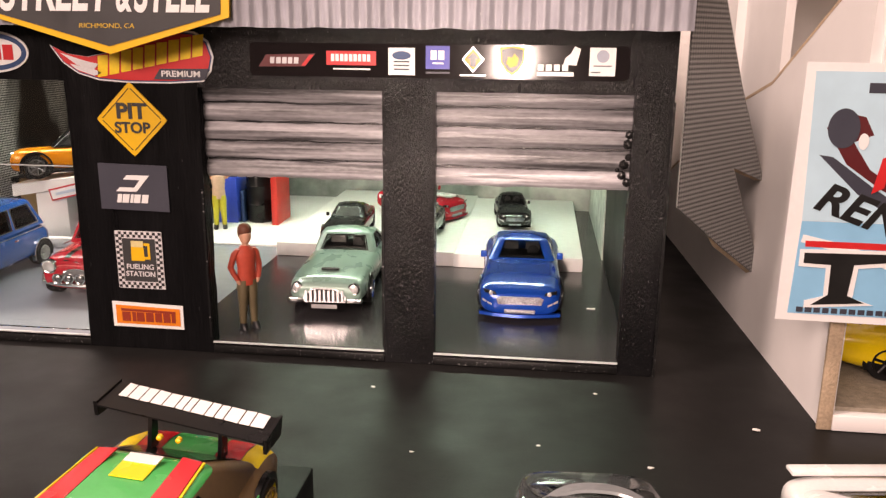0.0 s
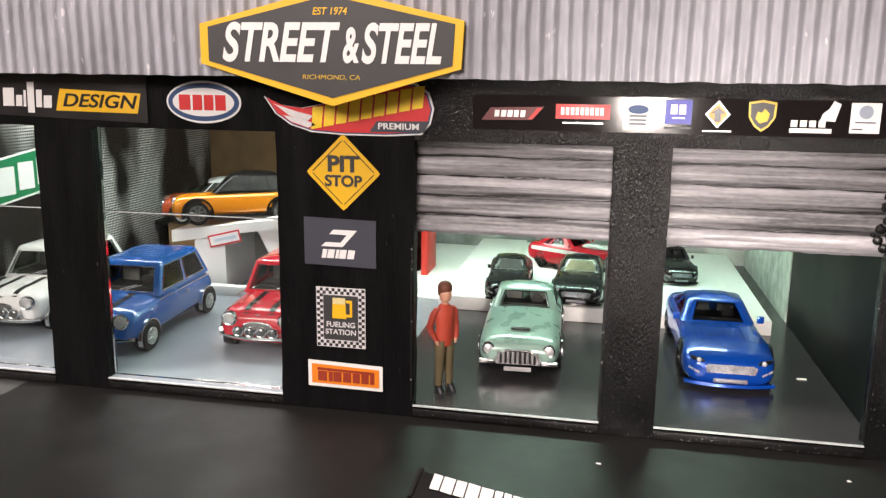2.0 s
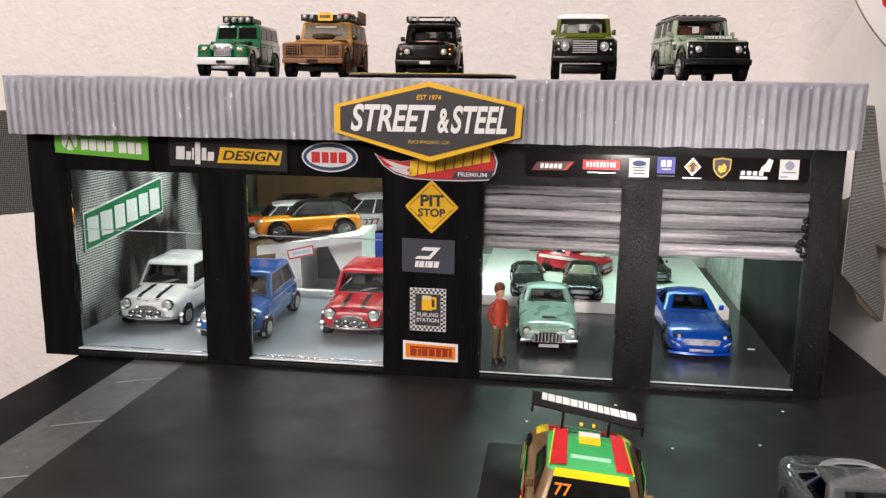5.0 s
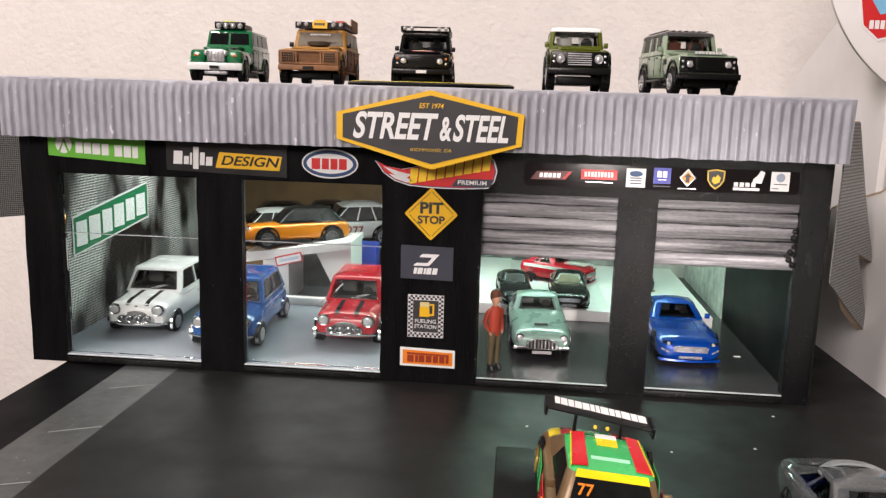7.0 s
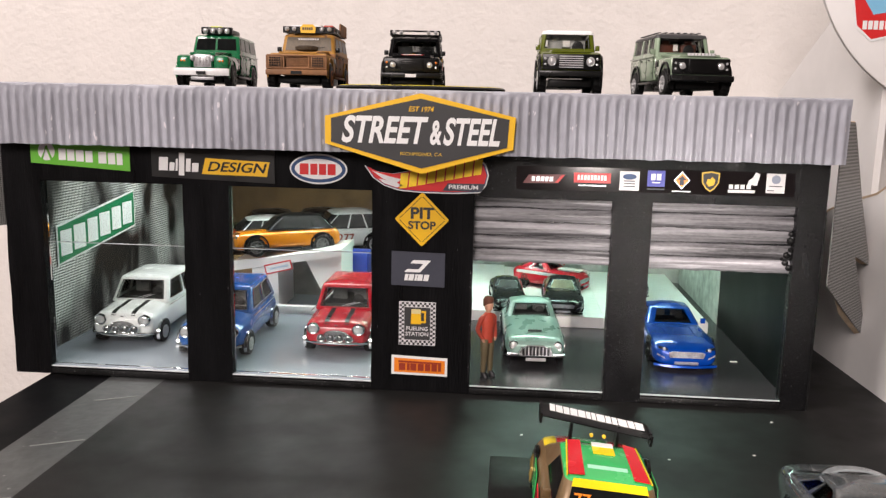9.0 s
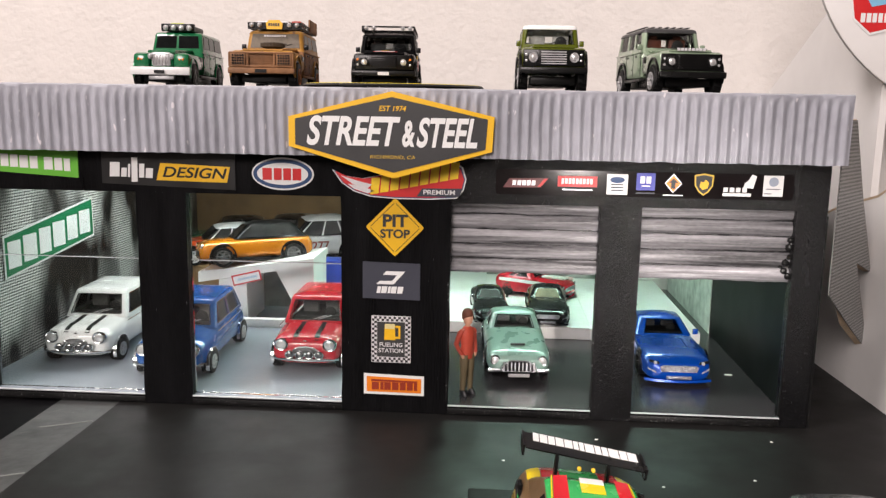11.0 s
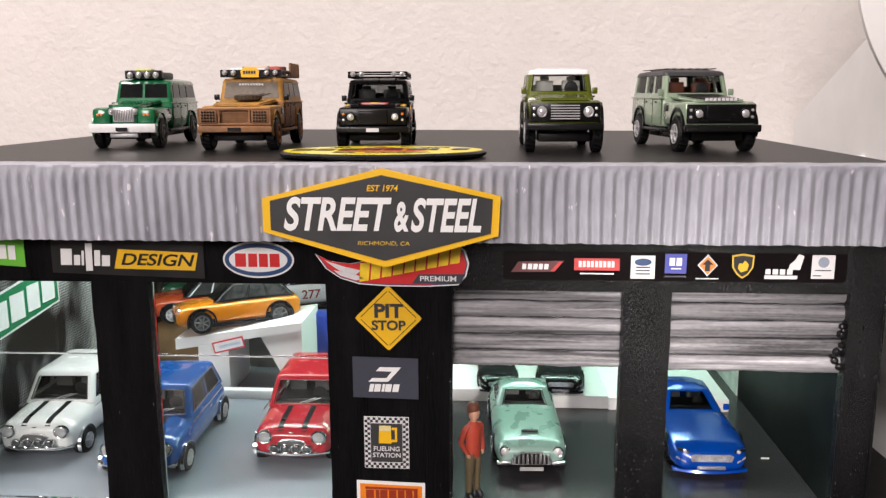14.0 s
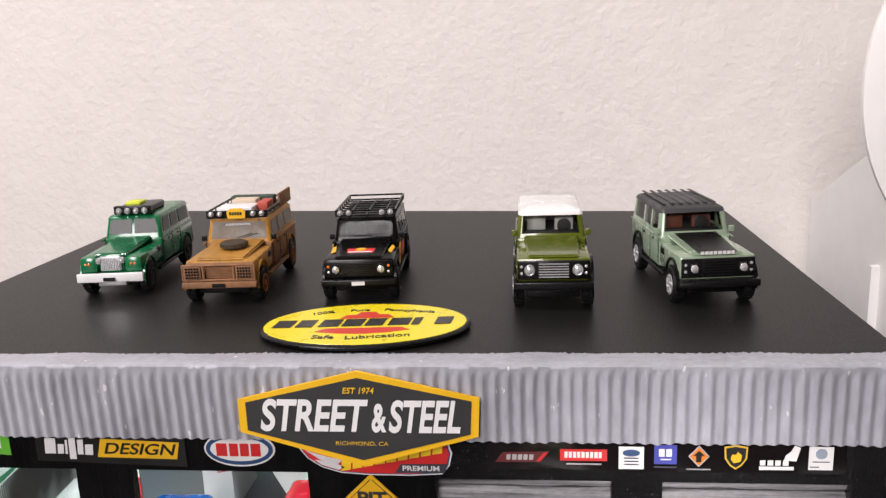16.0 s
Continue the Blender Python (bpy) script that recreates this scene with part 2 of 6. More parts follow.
def mesh_of(name, bm, materials, smooth=40):
    bmesh.ops.scale(bm, vec=(K, K, K), verts=bm.verts)
    bmesh.ops.recalc_face_normals(bm, faces=bm.faces)
    me = bpy.data.meshes.new(name)
    if smooth:
        for f in bm.faces:
            f.smooth = True
        for e in bm.edges:
            if len(e.link_faces) == 2 and e.calc_face_angle(0) > radians(smooth):
                e.smooth = False
    bm.to_mesh(me)
    bm.free()
    for m in materials if isinstance(materials, (list, tuple)) else [materials]:
        me.materials.append(m)
    return me


def part(name, bm, material, parent=None, label="", smooth=40):
    ob = new(name, mesh_of(name, bm, material, smooth))
    ob.parent = parent
    return tagged(ob, label)


def solid(name, bm, material, label, category, kind="", group="", smooth=40):
    ob = new(name, mesh_of(name, bm, material, smooth))
    return tagged(ob, label, category, group, kind)


def box(bm, x0, x1, y0, y1, z0, z1, bevel=0.0, mi=0):
    r = bmesh.ops.create_cube(bm, size=1.0)
    vs = r["verts"]
    for v in vs:
        v.co = Vector(((x0 + x1) / 2 + v.co.x * (x1 - x0), (y0 + y1) / 2 + v.co.y * (y1 - y0), (z0 + z1) / 2 + v.co.z * (z1 - z0)))
    fs = set(f for v in vs for f in v.link_faces)
    for f in fs:
        f.material_index = mi
    if bevel:
        es = list({e for v in vs for e in v.link_edges})
        bmesh.ops.bevel(bm, geom=es, offset=bevel, segments=2, affect="EDGES", profile=0.5, material=-1)
    return bm


def boxes(*specs, bevel=0.0):
    bm = bmesh.new()
    for s in specs:
        box(bm, *s, bevel=bevel)
    return bm


def loft(bm, rings, cap=True, mi=0):
    rows = [[bm.verts.new(p) for p in r] for r in rings]
    n = len(rows[0])
    for a, b in zip(rows, rows[1:]):
        for i in range(n):
            f = bm.faces.new((a[i], a[(i + 1) % n], b[(i + 1) % n], b[i]))
            f.material_index = mi
    if cap:
        for r in (rows[0], rows[-1]):
            bm.faces.new(r).material_index = mi
    return bm


def prism(bm, pts, way, mi=0):
    """A flat polygon given thickness along way."""
    a = [bm.verts.new(p) for p in pts]
    b = [bm.verts.new(Vector(p) + Vector(way)) for p in pts]
    n = len(pts)
    fs = [bm.faces.new(a), bm.faces.new(b)] + [bm.faces.new((a[i], a[(i + 1) % n], b[(i + 1) % n], b[i])) for i in range(n)]
    for f in fs:
        f.material_index = mi
    return bm


def front_plate(bm, xz, y, thick=0.3, mi=0):
    """A flat shape facing the street: its back on y, proud by thick."""
    return prism(bm, [(x, y, z) for x, z in xz], (0, -thick, 0), mi)


def lathe(bm, profile, centre, axis="x", n=24, mi=0):
    """Profile of (along the axis, radius)."""
    rings = []
    for a, r in profile:
        ring = []
        for i in range(n):
            t = 2 * math.pi * i / n
            c, s = r * math.cos(t), r * math.sin(t)
            p = {"x": (a, c, s), "y": (c, a, s), "z": (c, s, a)}[axis]
            ring.append(Vector(centre) + Vector(p))
        rings.append(ring)
    return loft(bm, rings, True, mi)


def rod(bm, a, b, r, n=8, mi=0):
    a, b = Vector(a), Vector(b)
    q = (b - a).to_track_quat("Z", "Y")
    ring = [q @ Vector((r * math.cos(2 * math.pi * i / n), r * math.sin(2 * math.pi * i / n), 0)) for i in range(n)]
    return loft(bm, [[a + p for p in ring], [b + p for p in ring]], True, mi)


def ellipse(cx, cz, rx, rz, n=40):
    return [(cx + rx * math.cos(2 * math.pi * i / n), cz + rz * math.sin(2 * math.pi * i / n)) for i in range(n)]


def text(name, words, x, y, z, size, material, parent, wide=1.0, shear=0.0, turn=(90, 0, 0), deep=0.06, label="", bold=0.016):
    cu = bpy.data.curves.new(name, "FONT")
    cu.body, cu.size, cu.align_x, cu.align_y, cu.shear, cu.extrude = words, size * K, "CENTER", "CENTER", shear, deep * K
    cu.offset = bold * size * K
    tmp = bpy.data.objects.new(name, cu)
    me = bpy.data.meshes.new_from_object(tmp)
    bpy.data.objects.remove(tmp)
    for v in me.vertices:
        v.co.x *= wide
    me.materials.clear()
    me.materials.append(material)
    ob = new(name, me)
    ob.parent = parent
    ob.matrix_basis = pose(x * K, y * K, z * K, *turn)
    return tagged(ob, label)


def letter_bars(bm, x0, x1, z0, z1, count, y, thick=0.12, lean=0.0, seed=1, skip=()):
    """A row of plain blocks in place of a name."""
    rnd = random.Random(seed)
    step = (x1 - x0) / count
    for i in range(count):
        if i in skip:
            continue
        a, b = x0 + i * step, x0 + (i + rnd.uniform(0.70, 0.80)) * step
        t = lean * (z1 - z0)
        front_plate(bm, [(a, z0), (b, z0), (b + t, z1), (a + t, z1)], y, thick)
    return bm


def name_blocks(bm, x0, x1, z0, z1, widths, y, thick=0.1, rise=0.0, lean=0.0):
    """A row of plain blocks of uneven width in place of a brand name; a negative width leaves a gap."""
    unit = (x1 - x0) / sum(abs(w) for w in widths)
    x, h = x0, z1 - z0
    for k in widths:
        w, b, t = abs(k) * unit * 0.82, z0 + rise * (x - x0) / (x1 - x0), lean * h
        if k > 0:
            front_plate(bm, [(x, b), (x + w, b), (x + w + t, b + h), (x + t, b + h)], y, thick)
        x += abs(k) * unit
    return bm


# ---------------------------------------------------------------- room and table
GZ = -2.9  # top of the table sheet



def rear(x):
    """Depth at which the room's wall stands behind the garage: it runs at a slight slant to the front."""
    return 228.6 - 0.106 * x


def slanted(x0, x1, y0, z0, z1, gap=0.6):
    """A slab whose rear edge follows the slanting wall."""
    return prism(bmesh.new(), [(x0, y0, z0), (x1, y0, z0), (x1, rear(x1) - gap, z0), (x0, rear(x0) - gap, z0)], (0, 0, z1 - z0))


bm = prism(bmesh.new(), [(-1620, rear(-1620), -760), (1720, rear(1720), -760), (1720, rear(1720) + 20, -760), (-1620, rear(-1620) + 20, -760)], (0, 0, 2260))
solid("wall_back", bm, PLASTER, "beige wall with a rough plaster texture", "wall", "structure")
for nm, dims in (("wall_left", (-1620, -1600, -1900, 397, -760, 1500)), ("wall_right", (1700, 1720, -1900, 45, -760, 1500)), ("wall_front", (-1620, 1720, -1920, -1900, -760, 1500))):
    solid(nm, boxes(dims), ROOM_WALL, "plain pale wall of the room", "wall", "structure")
solid("floor", slanted(-1620, 1720, -1920, -780, -760, -20), mat("room_carpet", (0.22, 0.19, 0.17), 0.9, vary=0.2, scale=200), "brown carpet floor of the room", "floor", "structure")
solid("ceiling", slanted(-1620, 1720, -1920, 1500, 1520, -20), ROOM_WALL, "plain pale ceiling of the room", "ceiling", "structure")

table = thing("table", 0, 0, 0, 0, "black table top with a taped dark grey sheet", "table")
part("tabletop", slanted(-175, 900, -700, -30, GZ - 1.0), STRIP_BLACK, table, "glossy black table top")
for lx, ly in ((-150, -660), (860, -660), (-150, 180), (860, 90)):
    part("leg", boxes((lx - 20, lx + 20, ly - 20, ly + 20, -760, -30), bevel=2), STRIP_BLACK, table)

bm = bmesh.new()
NX, NY = 60, 40
rows = [[bm.verts.new((-125 + 900 * i / NX + (random.uniform(-0.5, 0.5) if i == 0 else 0), -650 + (rear(-125 + 900 * i / NX) + 648) * j / NY, GZ + 0.12 * noise.noise((i * 0.4, j * 0.4, 1)))) for i in range(NX + 1)] for j in range(NY + 1)]
for j in range(NY):
    for i in range(NX):
        bm.faces.new((rows[j][i], rows[j][i + 1], rows[j + 1][i + 1], rows[j + 1][i]))
solid("ground_sheet", bm, GROUND_BLACK, "dark grey sheet that lies on the table as a forecourt", "ground", "structure")

bm = bmesh.new()
box(bm, -148, -124, -650, 238, GZ - 1.0, GZ - 0.45)
solid("tape_strip", bm, TAPE, "grey translucent adhesive tape along the edge of the sheet", "tape")
CREASE = mat("tape_crease", (0.20, 0.21, 0.20), 0.40)
for cy, dy in ((-20, 6), (-62, 6), (-103, 5)):
    bm = bmesh.new()
    rod(bm, (-141, cy - dy, GZ - 0.35), (-126, cy + dy * 0.2, GZ - 0.35), 0.22, 6)
    part("crease", bm, CREASE, bpy.data.objects["tape_strip"], "pale fold in the tape")

CRUMB = mat("white_crumb", (0.75, 0.74, 0.70), 0.8)
for cx, cy, s in ((52, -18, 0.5), (112, -14, 0.45), (97, -45, 0.35), (122, -52, 0.5), (68, -52, 0.35), (20, -38, 0.35), (104, -60, 0.3), (150, -30, 0.7)):
    bm = bmesh.new()
    bmesh.ops.create_icosphere(bm, subdivisions=1, radius=1.0)
    for v in bm.verts:
        v.co = Vector((v.co.x * s * 1.6 + cx, v.co.y * s + cy, v.co.z * s * 0.5 + GZ + s * 0.4)) + Vector([random.uniform(-0.1, 0.1) for _ in range(3)])
    solid("crumb", bm, CRUMB, "tiny white crumb lying on the dark sheet", "crumb", group="crumbs on the sheet")

# ---------------------------------------------------------------- the garage
garage = thing("model_garage", 0, 0, 0, 0, "hand-made black card model garage with four bays", "model building")
X0, X1, ZR = -188.0, 129.0, 114.8
part("base_slab", slanted(X0, X1, 0.3, -2.8, 0.2), BLACK_ROUGH, garage)
for a, b in ((-184, -13), (-13, 122)):
    part("floor_sheet", slanted(a, b, 0.42, 0.25, 0.75, 4.0), FLOOR_PALE if a < -100 else FLOOR_DARK, garage, "pale grey floor" if a < -100 else "dark grey floor")
PILLARS = ((-188, -172.6), (-114.6, -96.2), (-39.6, -0.4), (51.6, 66.2), (118.8, 129))
for i, (a, b) in enumerate(PILLARS):
    bm = boxes((a, b, 0.0, 4.5, -2.8, 77.0))
    bmesh.ops.subdivide_edges(bm, edges=bm.edges[:], cuts=12, use_grid_fill=True)
    for v in bm.verts:
        v.co.x += 0.35 * noise.noise((v.co.z * 0.11, i * 7.0, v.co.x * 0.2))
        v.co.y += 0.12 * noise.noise((v.co.z * 0.2, v.co.x * 0.2, 3))
    part("pillar", bm, BLACK_PAINT if i < 3 else BLACK_ROUGH, garage, "black brush-painted card pillar")
bm = boxes((X0, -0.4, 0.0, 4.5, 77.0, 111))
part("lintel", bm, BLACK_PAINT, garage, "black painted card above the glazed bays")
bm = boxes((-0.4, X1, 0.0, 4.5, 75.6, 111))
part("lintel", bm, BLACK_ROUGH, garage, "roughly dabbed black card above the shutters")
EDGE = mat("white_acrylic_edge", (0.46, 0.48, 0.49), 0.3)
for a, b in ((-172.6, -114.6), (-96.2, -39.6), (-0.4, 51.6), (66.2, 118.8)):
    part("sill", boxes((a, b, -0.2, 1.0, -2.7, -0.4), bevel=0.25), CHIPPED, garage, "black sill with chipped paint")
    part("sill_edge", boxes((a, b, -0.45, 0.36, 0.46, 0.79)), EDGE, garage, "thin white floor edge")
part("raw_edge", boxes((128.7, 129.3, -0.22, 0.0, -2.8, 74)), CHIPPED, garage, "chipped corrugated corner edge")
for ex in (118.2, 51.2, -1.2):
    part("raw_edge", boxes((ex, ex + 0.5, -0.25, -0.02, 2, 47)), mat("faintly_chipped_edge", (0.006, 0.006, 0.006), 0.4, specks=(900, 0.66, (0.22, 0.22, 0.22)), spec=0.2), garage, "faintly chipped pillar edge")
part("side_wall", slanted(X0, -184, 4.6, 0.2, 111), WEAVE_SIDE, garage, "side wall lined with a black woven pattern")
bm = slanted(122.4, X1, 4.6, 0.2, 111)
part("side_wall", bm, DARK_INSIDE, garage, "dark inner side wall")
part("lining", boxes((121.8, 122.3, 112, 211, 0.8, 108.9)), mat("mottled_pale_lining", (0.42, 0.46, 0.42), 0.5, vary=0.7, scale=140), garage, "pale mottled lining")
part("back_wall", prism(bmesh.new(), [(-184, rear(-184) - 3.8, 0.2), (-62, rear(-62) - 3.8, 0.2), (-62, rear(-62) - 0.7, 0.2), (-184, rear(-184) - 0.7, 0.2)], (0, 0, 108.6)), BROWN_INSIDE, garage, "brown card back wall")
part("back_wall", prism(bmesh.new(), [(-62, rear(-62) - 3.8, 0.2), (122.3, rear(122.3) - 3.8, 0.2), (122.3, rear(122.3) - 0.7, 0.2), (-62, rear(-62) - 0.7, 0.2)], (0, 0, 108.6)), BACKING, garage, "pale back wall")
part("ceiling_board", slanted(X0 + 4.1, X1 - 6.7, 4.6, 109, 111), DARK_INSIDE, garage)
part("divider", boxes((-66, -62.5, 168, 230, 0.8, 60)), DARK_INSIDE, garage)

bm = slanted(-192, 131.2, 0.8, 111.1, ZR - 0.4)
part("roof", bm, ROOF_BLACK, garage, "flat matt black roof board")


def fascia():
    """Corrugated card strip: upright flutes that fade out under the folded top edge."""
    bm = bmesh.new()
    xa, xb, pitch = -190.2, 131.0, 3.46
    n = int((xb - xa) / pitch) * 8
    zs = (91.8, 92.6, 95, 98, 101, 104, 107, 110, 111.6, 112.7, 113.6, 114.5)
    grid = []
    for k, z in enumerate(zs):
        row = []
        for i in range(n + 1):
            x = xa + (xb - xa) * i / n
            u = (x - xa) / pitch
            wob = 0.30 * noise.noise((x * 0.05, z * 0.05, 5)) + 0.22 * noise.noise((x * 0.6, z * 0.10, 2))
            fade = 1.0 if z < 110.5 else max(0.0, (113.4 - z) / 2.9)
            amp = (0.48 + 0.22 * noise.noise((math.floor(u) * 1.7, 3, z * 0.03))) * fade
            slant = -0.030 * (z - 103)
            row.append(bm.verts.new((x + slant * max(0, (-x - 20) / 170), -8.2 - amp * math.sin(2 * math.pi * (u + 0.25 * wob)) - 0.22 * wob, z + (0.35 * noise.noise((x * 0.15, 9, 0)) if k == 0 else 0))))
        grid.append(row)
    for a, b in zip(grid, grid[1:]):
        for i in range(n):
            bm.faces.new((a[i], a[i + 1], b[i + 1], b[i]))
    # folded top and the inner face
    back = [[bm.verts.new((v.co.x, y, z + 0.12 * noise.noise((v.co.x * 0.2, y, 1)))) for v in grid[-1]] for y, z in ((-7.4, ZR + 0.15), (-4, ZR + 0.1), (0.2, ZR + 0.02))]
    chain = [grid[-1], *back]
    inner = [bm.verts.new((v.co.x, -5.4, 92.2)) for v in grid[0]]
    inner2 = [bm.verts.new((v.co.x, -5.4, 110.8)) for v in grid[0]]
    inner3 = [bm.verts.new((v.co.x, 0.2, 110.8)) for v in grid[0]]
    chain += [inner3, inner2, inner, grid[0]]
    for a, b in zip(chain, chain[1:]):
        for i in range(n):
            bm.faces.new((a[i], a[i + 1], b[i + 1], b[i]))
    for i in (0, n):
        bm.faces.new([r[i] for r in grid] + [r[i] for r in back] + [inner3[i], inner2[i], inner[i]])
    return bm


part("fascia", fascia(), FASCIA, garage, "grey painted corrugated card fascia", smooth=60)
bm = bmesh.new()
NX = 640
edge = [(-192 + 323 * i / NX) for i in range(NX + 1)]
lo = [bm.verts.new((x, 0.2, ZR - 0.20)) for x in edge]
hi = [bm.verts.new((x, 2.6 + 1.1 * noise.noise((x * 0.05, 0, 4)) + 1.3 * noise.noise((x * 0.9, 2, 4)) + 0.8 * noise.noise((x * 2.3, 5, 4)), ZR - 0.25)) for x in edge]
for i in range(NX):
    bm.faces.new((lo[i], lo[i + 1], hi[i + 1], hi[i]))
part("paint_overlap", bm, FASCIA, garage, "uneven grey paint overlap on the roof edge")


def slat(a, b, z0, z1, seed, ragged):
    """One bowed, hand-painted slat of a roller shutter with uneven edges."""
    bm = bmesh.new()
    nx, nz = 60, 12
    front, backv = [], []
    for k in range(nz + 1):
        u = k / nz
        z = z0 + (z1 - z0) * u
        row, row2 = [], []
        for i in range(nx + 1):
            x = a + (b - a) * i / nx
            y = 3.9 - 1.1 * math.sin(math.pi * min(1.0, u * 1.02)) ** 0.7 + 0.25 * noise.noise((x * 0.06, z * 0.7, seed)) + 0.10 * noise.noise((x * 0.5, z * 1.1, seed))
            dz = 0.45 * noise.noise((x * 0.16, seed, 0)) + 0.22 * noise.noise((x * 0.7, seed, 3)) if k == 0 and ragged else (0.42 if k in (0, nz) else 0.18) * noise.noise((x * 0.09, z * 0.3, seed + 5)) + (0.16 * noise.noise((x * 0.5, z, seed)) if k in (0, nz) else 0.0)
            row.append(bm.verts.new((x, y, z + dz)))
            row2.append(bm.verts.new((x, 5.2, z + dz)))
        front.append(row)
        backv.append(row2)
    for g in (front, backv):
        for p, q in zip(g, g[1:]):
            for i in range(nx):
                bm.faces.new((p[i], p[i + 1], q[i + 1], q[i]))
    for k in (0, nz):
        for i in range(nx):
            bm.faces.new((front[k][i], front[k][i + 1], backv[k][i + 1], backv[k][i]))
    for i in (0, nx):
        for k in range(nz):
            bm.faces.new((front[k][i], front[k + 1][i], backv[k + 1][i], backv[k][i]))
    return bm


SHUTTER_DARK = mat("dark_shutter_groove_paint", (0.014, 0.014, 0.016), 0.35, vary=0.6, scale=700, bump=0.6, stretch=(0.07, 1, 1))
for a, b, zb, sd in ((-0.6, 52.0, 50.4, 3), (65.0, 119.0, 49.8, 8)):
    sh = part("shutter", boxes((a, b, 5.25, 6.2, zb + 0.6, 77.0)), SHUTTER_DARK, garage, "half-raised grey roller shutter with streaky paint")
    step = (77.2 - zb) / 5
    paint_coat = shutter_material("streaked_shutter_paint", sd * 1.7)
    for k in range(5):
        part("slat", slat(a, b, zb + k * step, zb + (k + 1) * step - 0.55, sd + k, k == 0), paint_coat, sh)
for a, b in ((-172.4, -114.8), (-96.0, -39.8)):
    for z0, z1 in ((0.8, 51.8), (52.1, 76.9)):
        ob = part("glass_pane", boxes((a, b, 3.0, 4.0, z0, z1)), CLEAR, garage, "clear acrylic pane")
        ob.visible_shadow = False
    part("pane_joint", boxes((a, b, 2.8, 4.1, 51.88, 52.08)), EDGE, garage, "thin pale joint between two panes")
BLOB = mat("thick_black_paint_blob", (0.008, 0.008, 0.008), 0.25, bump=0.4)
for bx, bz, s in ((118.2, 65, 1.1), (118.0, 62.5, 1.4), (117.2, 57.0, 1.3), (118.4, 59.0, 1.0), (116.8, 54.0, 1.2), (118.3, 52.2, 1.2), (115.6, 55.5, 0.6)):
    bm = bmesh.new()
    bmesh.ops.create_icosphere(bm, subdivisions=2, radius=s)
    for v in bm.verts:
        v.co = v.co * (1 + 0.3 * noise.noise(v.co * 1.3 + Vector((bx, bz, 0)))) + Vector((bx, 2.6, bz))
    part("paint_blob", bm, BLOB, garage)

# ---------------------------------------------------------------- signs on the garage


def sign(name, label, y=-0.05, group=""):
    return thing(name, 0, 0, 0, 0, label, "sign", group)


def shape(xz, y=0.0, thick=0.3):
    return front_plate(bmesh.new(), xz, y, thick)


def rect(a, b, c, d):
    return [(a, c), (b, c), (b, d), (a, d)]


def rounded(a, b, c, d, r, n=5):
    pts = []
    for cx, cz, t0 in ((b - r, d - r, 0), (a + r, d - r, 90), (a + r, c + r, 180), (b - r, c + r, 270)):
        pts += [(cx + r * math.cos(radians(t0 + 90 * i / n)), cz + r * math.sin(radians(t0 + 90 * i / n))) for i in range(n + 1)]
    return pts


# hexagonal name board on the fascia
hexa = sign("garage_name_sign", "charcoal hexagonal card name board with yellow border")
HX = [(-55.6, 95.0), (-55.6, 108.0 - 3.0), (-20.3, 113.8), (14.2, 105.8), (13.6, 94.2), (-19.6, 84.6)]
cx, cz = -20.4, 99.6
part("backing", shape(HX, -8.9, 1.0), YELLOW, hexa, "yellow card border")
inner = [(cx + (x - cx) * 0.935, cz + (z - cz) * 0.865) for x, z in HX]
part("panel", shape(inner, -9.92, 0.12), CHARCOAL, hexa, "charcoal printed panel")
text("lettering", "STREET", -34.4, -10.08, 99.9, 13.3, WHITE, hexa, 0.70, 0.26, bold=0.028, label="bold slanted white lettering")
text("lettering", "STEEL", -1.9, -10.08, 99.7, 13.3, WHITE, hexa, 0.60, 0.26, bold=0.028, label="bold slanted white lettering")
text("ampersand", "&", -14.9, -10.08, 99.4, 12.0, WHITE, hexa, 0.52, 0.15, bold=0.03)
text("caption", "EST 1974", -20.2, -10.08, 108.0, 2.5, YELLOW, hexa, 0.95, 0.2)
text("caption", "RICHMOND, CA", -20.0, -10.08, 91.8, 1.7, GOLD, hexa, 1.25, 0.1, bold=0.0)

# green console-brand card
green = sign("green_card_sign", "bright green card sign with white logo and lettering")
part("card", shape([(-175.6, 84.0), (-135.2, 81.6), (-135.2, 91.9), (-175.6, 93.6)], -0.05), GREEN, green)
part("emblem", shape(ellipse(-169.0, 88.6, 3.4, 3.6), -0.37, 0.1), WHITE, green)
for s in (1, -1):
    part("emblem_stroke", shape([(-169 + s * 2.4, 85.7), (-169 + s * 1.5, 85.5), (-169.4, 90.6), (-168.6, 90.9)], -0.49, 0.06), GREEN, green)
part("lettering", name_blocks(bmesh.new(), -164.0, -137.6, 85.3, 89.8, (1, 1, 1.1, 1, -0.5, 1.1, 1, 0.8), -0.37, 0.1, -1.5), WHITE, green)

# black board with a yellow plate
bdes = sign("black_and_yellow_sign", "black board with white script and yellow plate")
part("card", shape([(-126.5, 79.9), (-77.6, 78.4), (-77.6, 92), (-126.5, 92.2)], -0.05), BLACK, bdes)
for k, (a, b, lo, hi) in enumerate(((-123.6, -120.0, 82.4, 87.6), (-119.4, -117.4, 82.4, 85.6), (-116.9, -116.1, 82.3, 87.0), (-115.6, -113.4, 80.6, 89.4), (-112.8, -110.9, 82.2, 87.2), (-110.4, -107.8, 82.1, 85.6))):
    part("script_stroke", front_plate(bmesh.new(), [(a, lo), (b, lo), (b + 0.3, hi), (a + 0.3, hi)], -0.37, 0.1), WHITE, bdes)
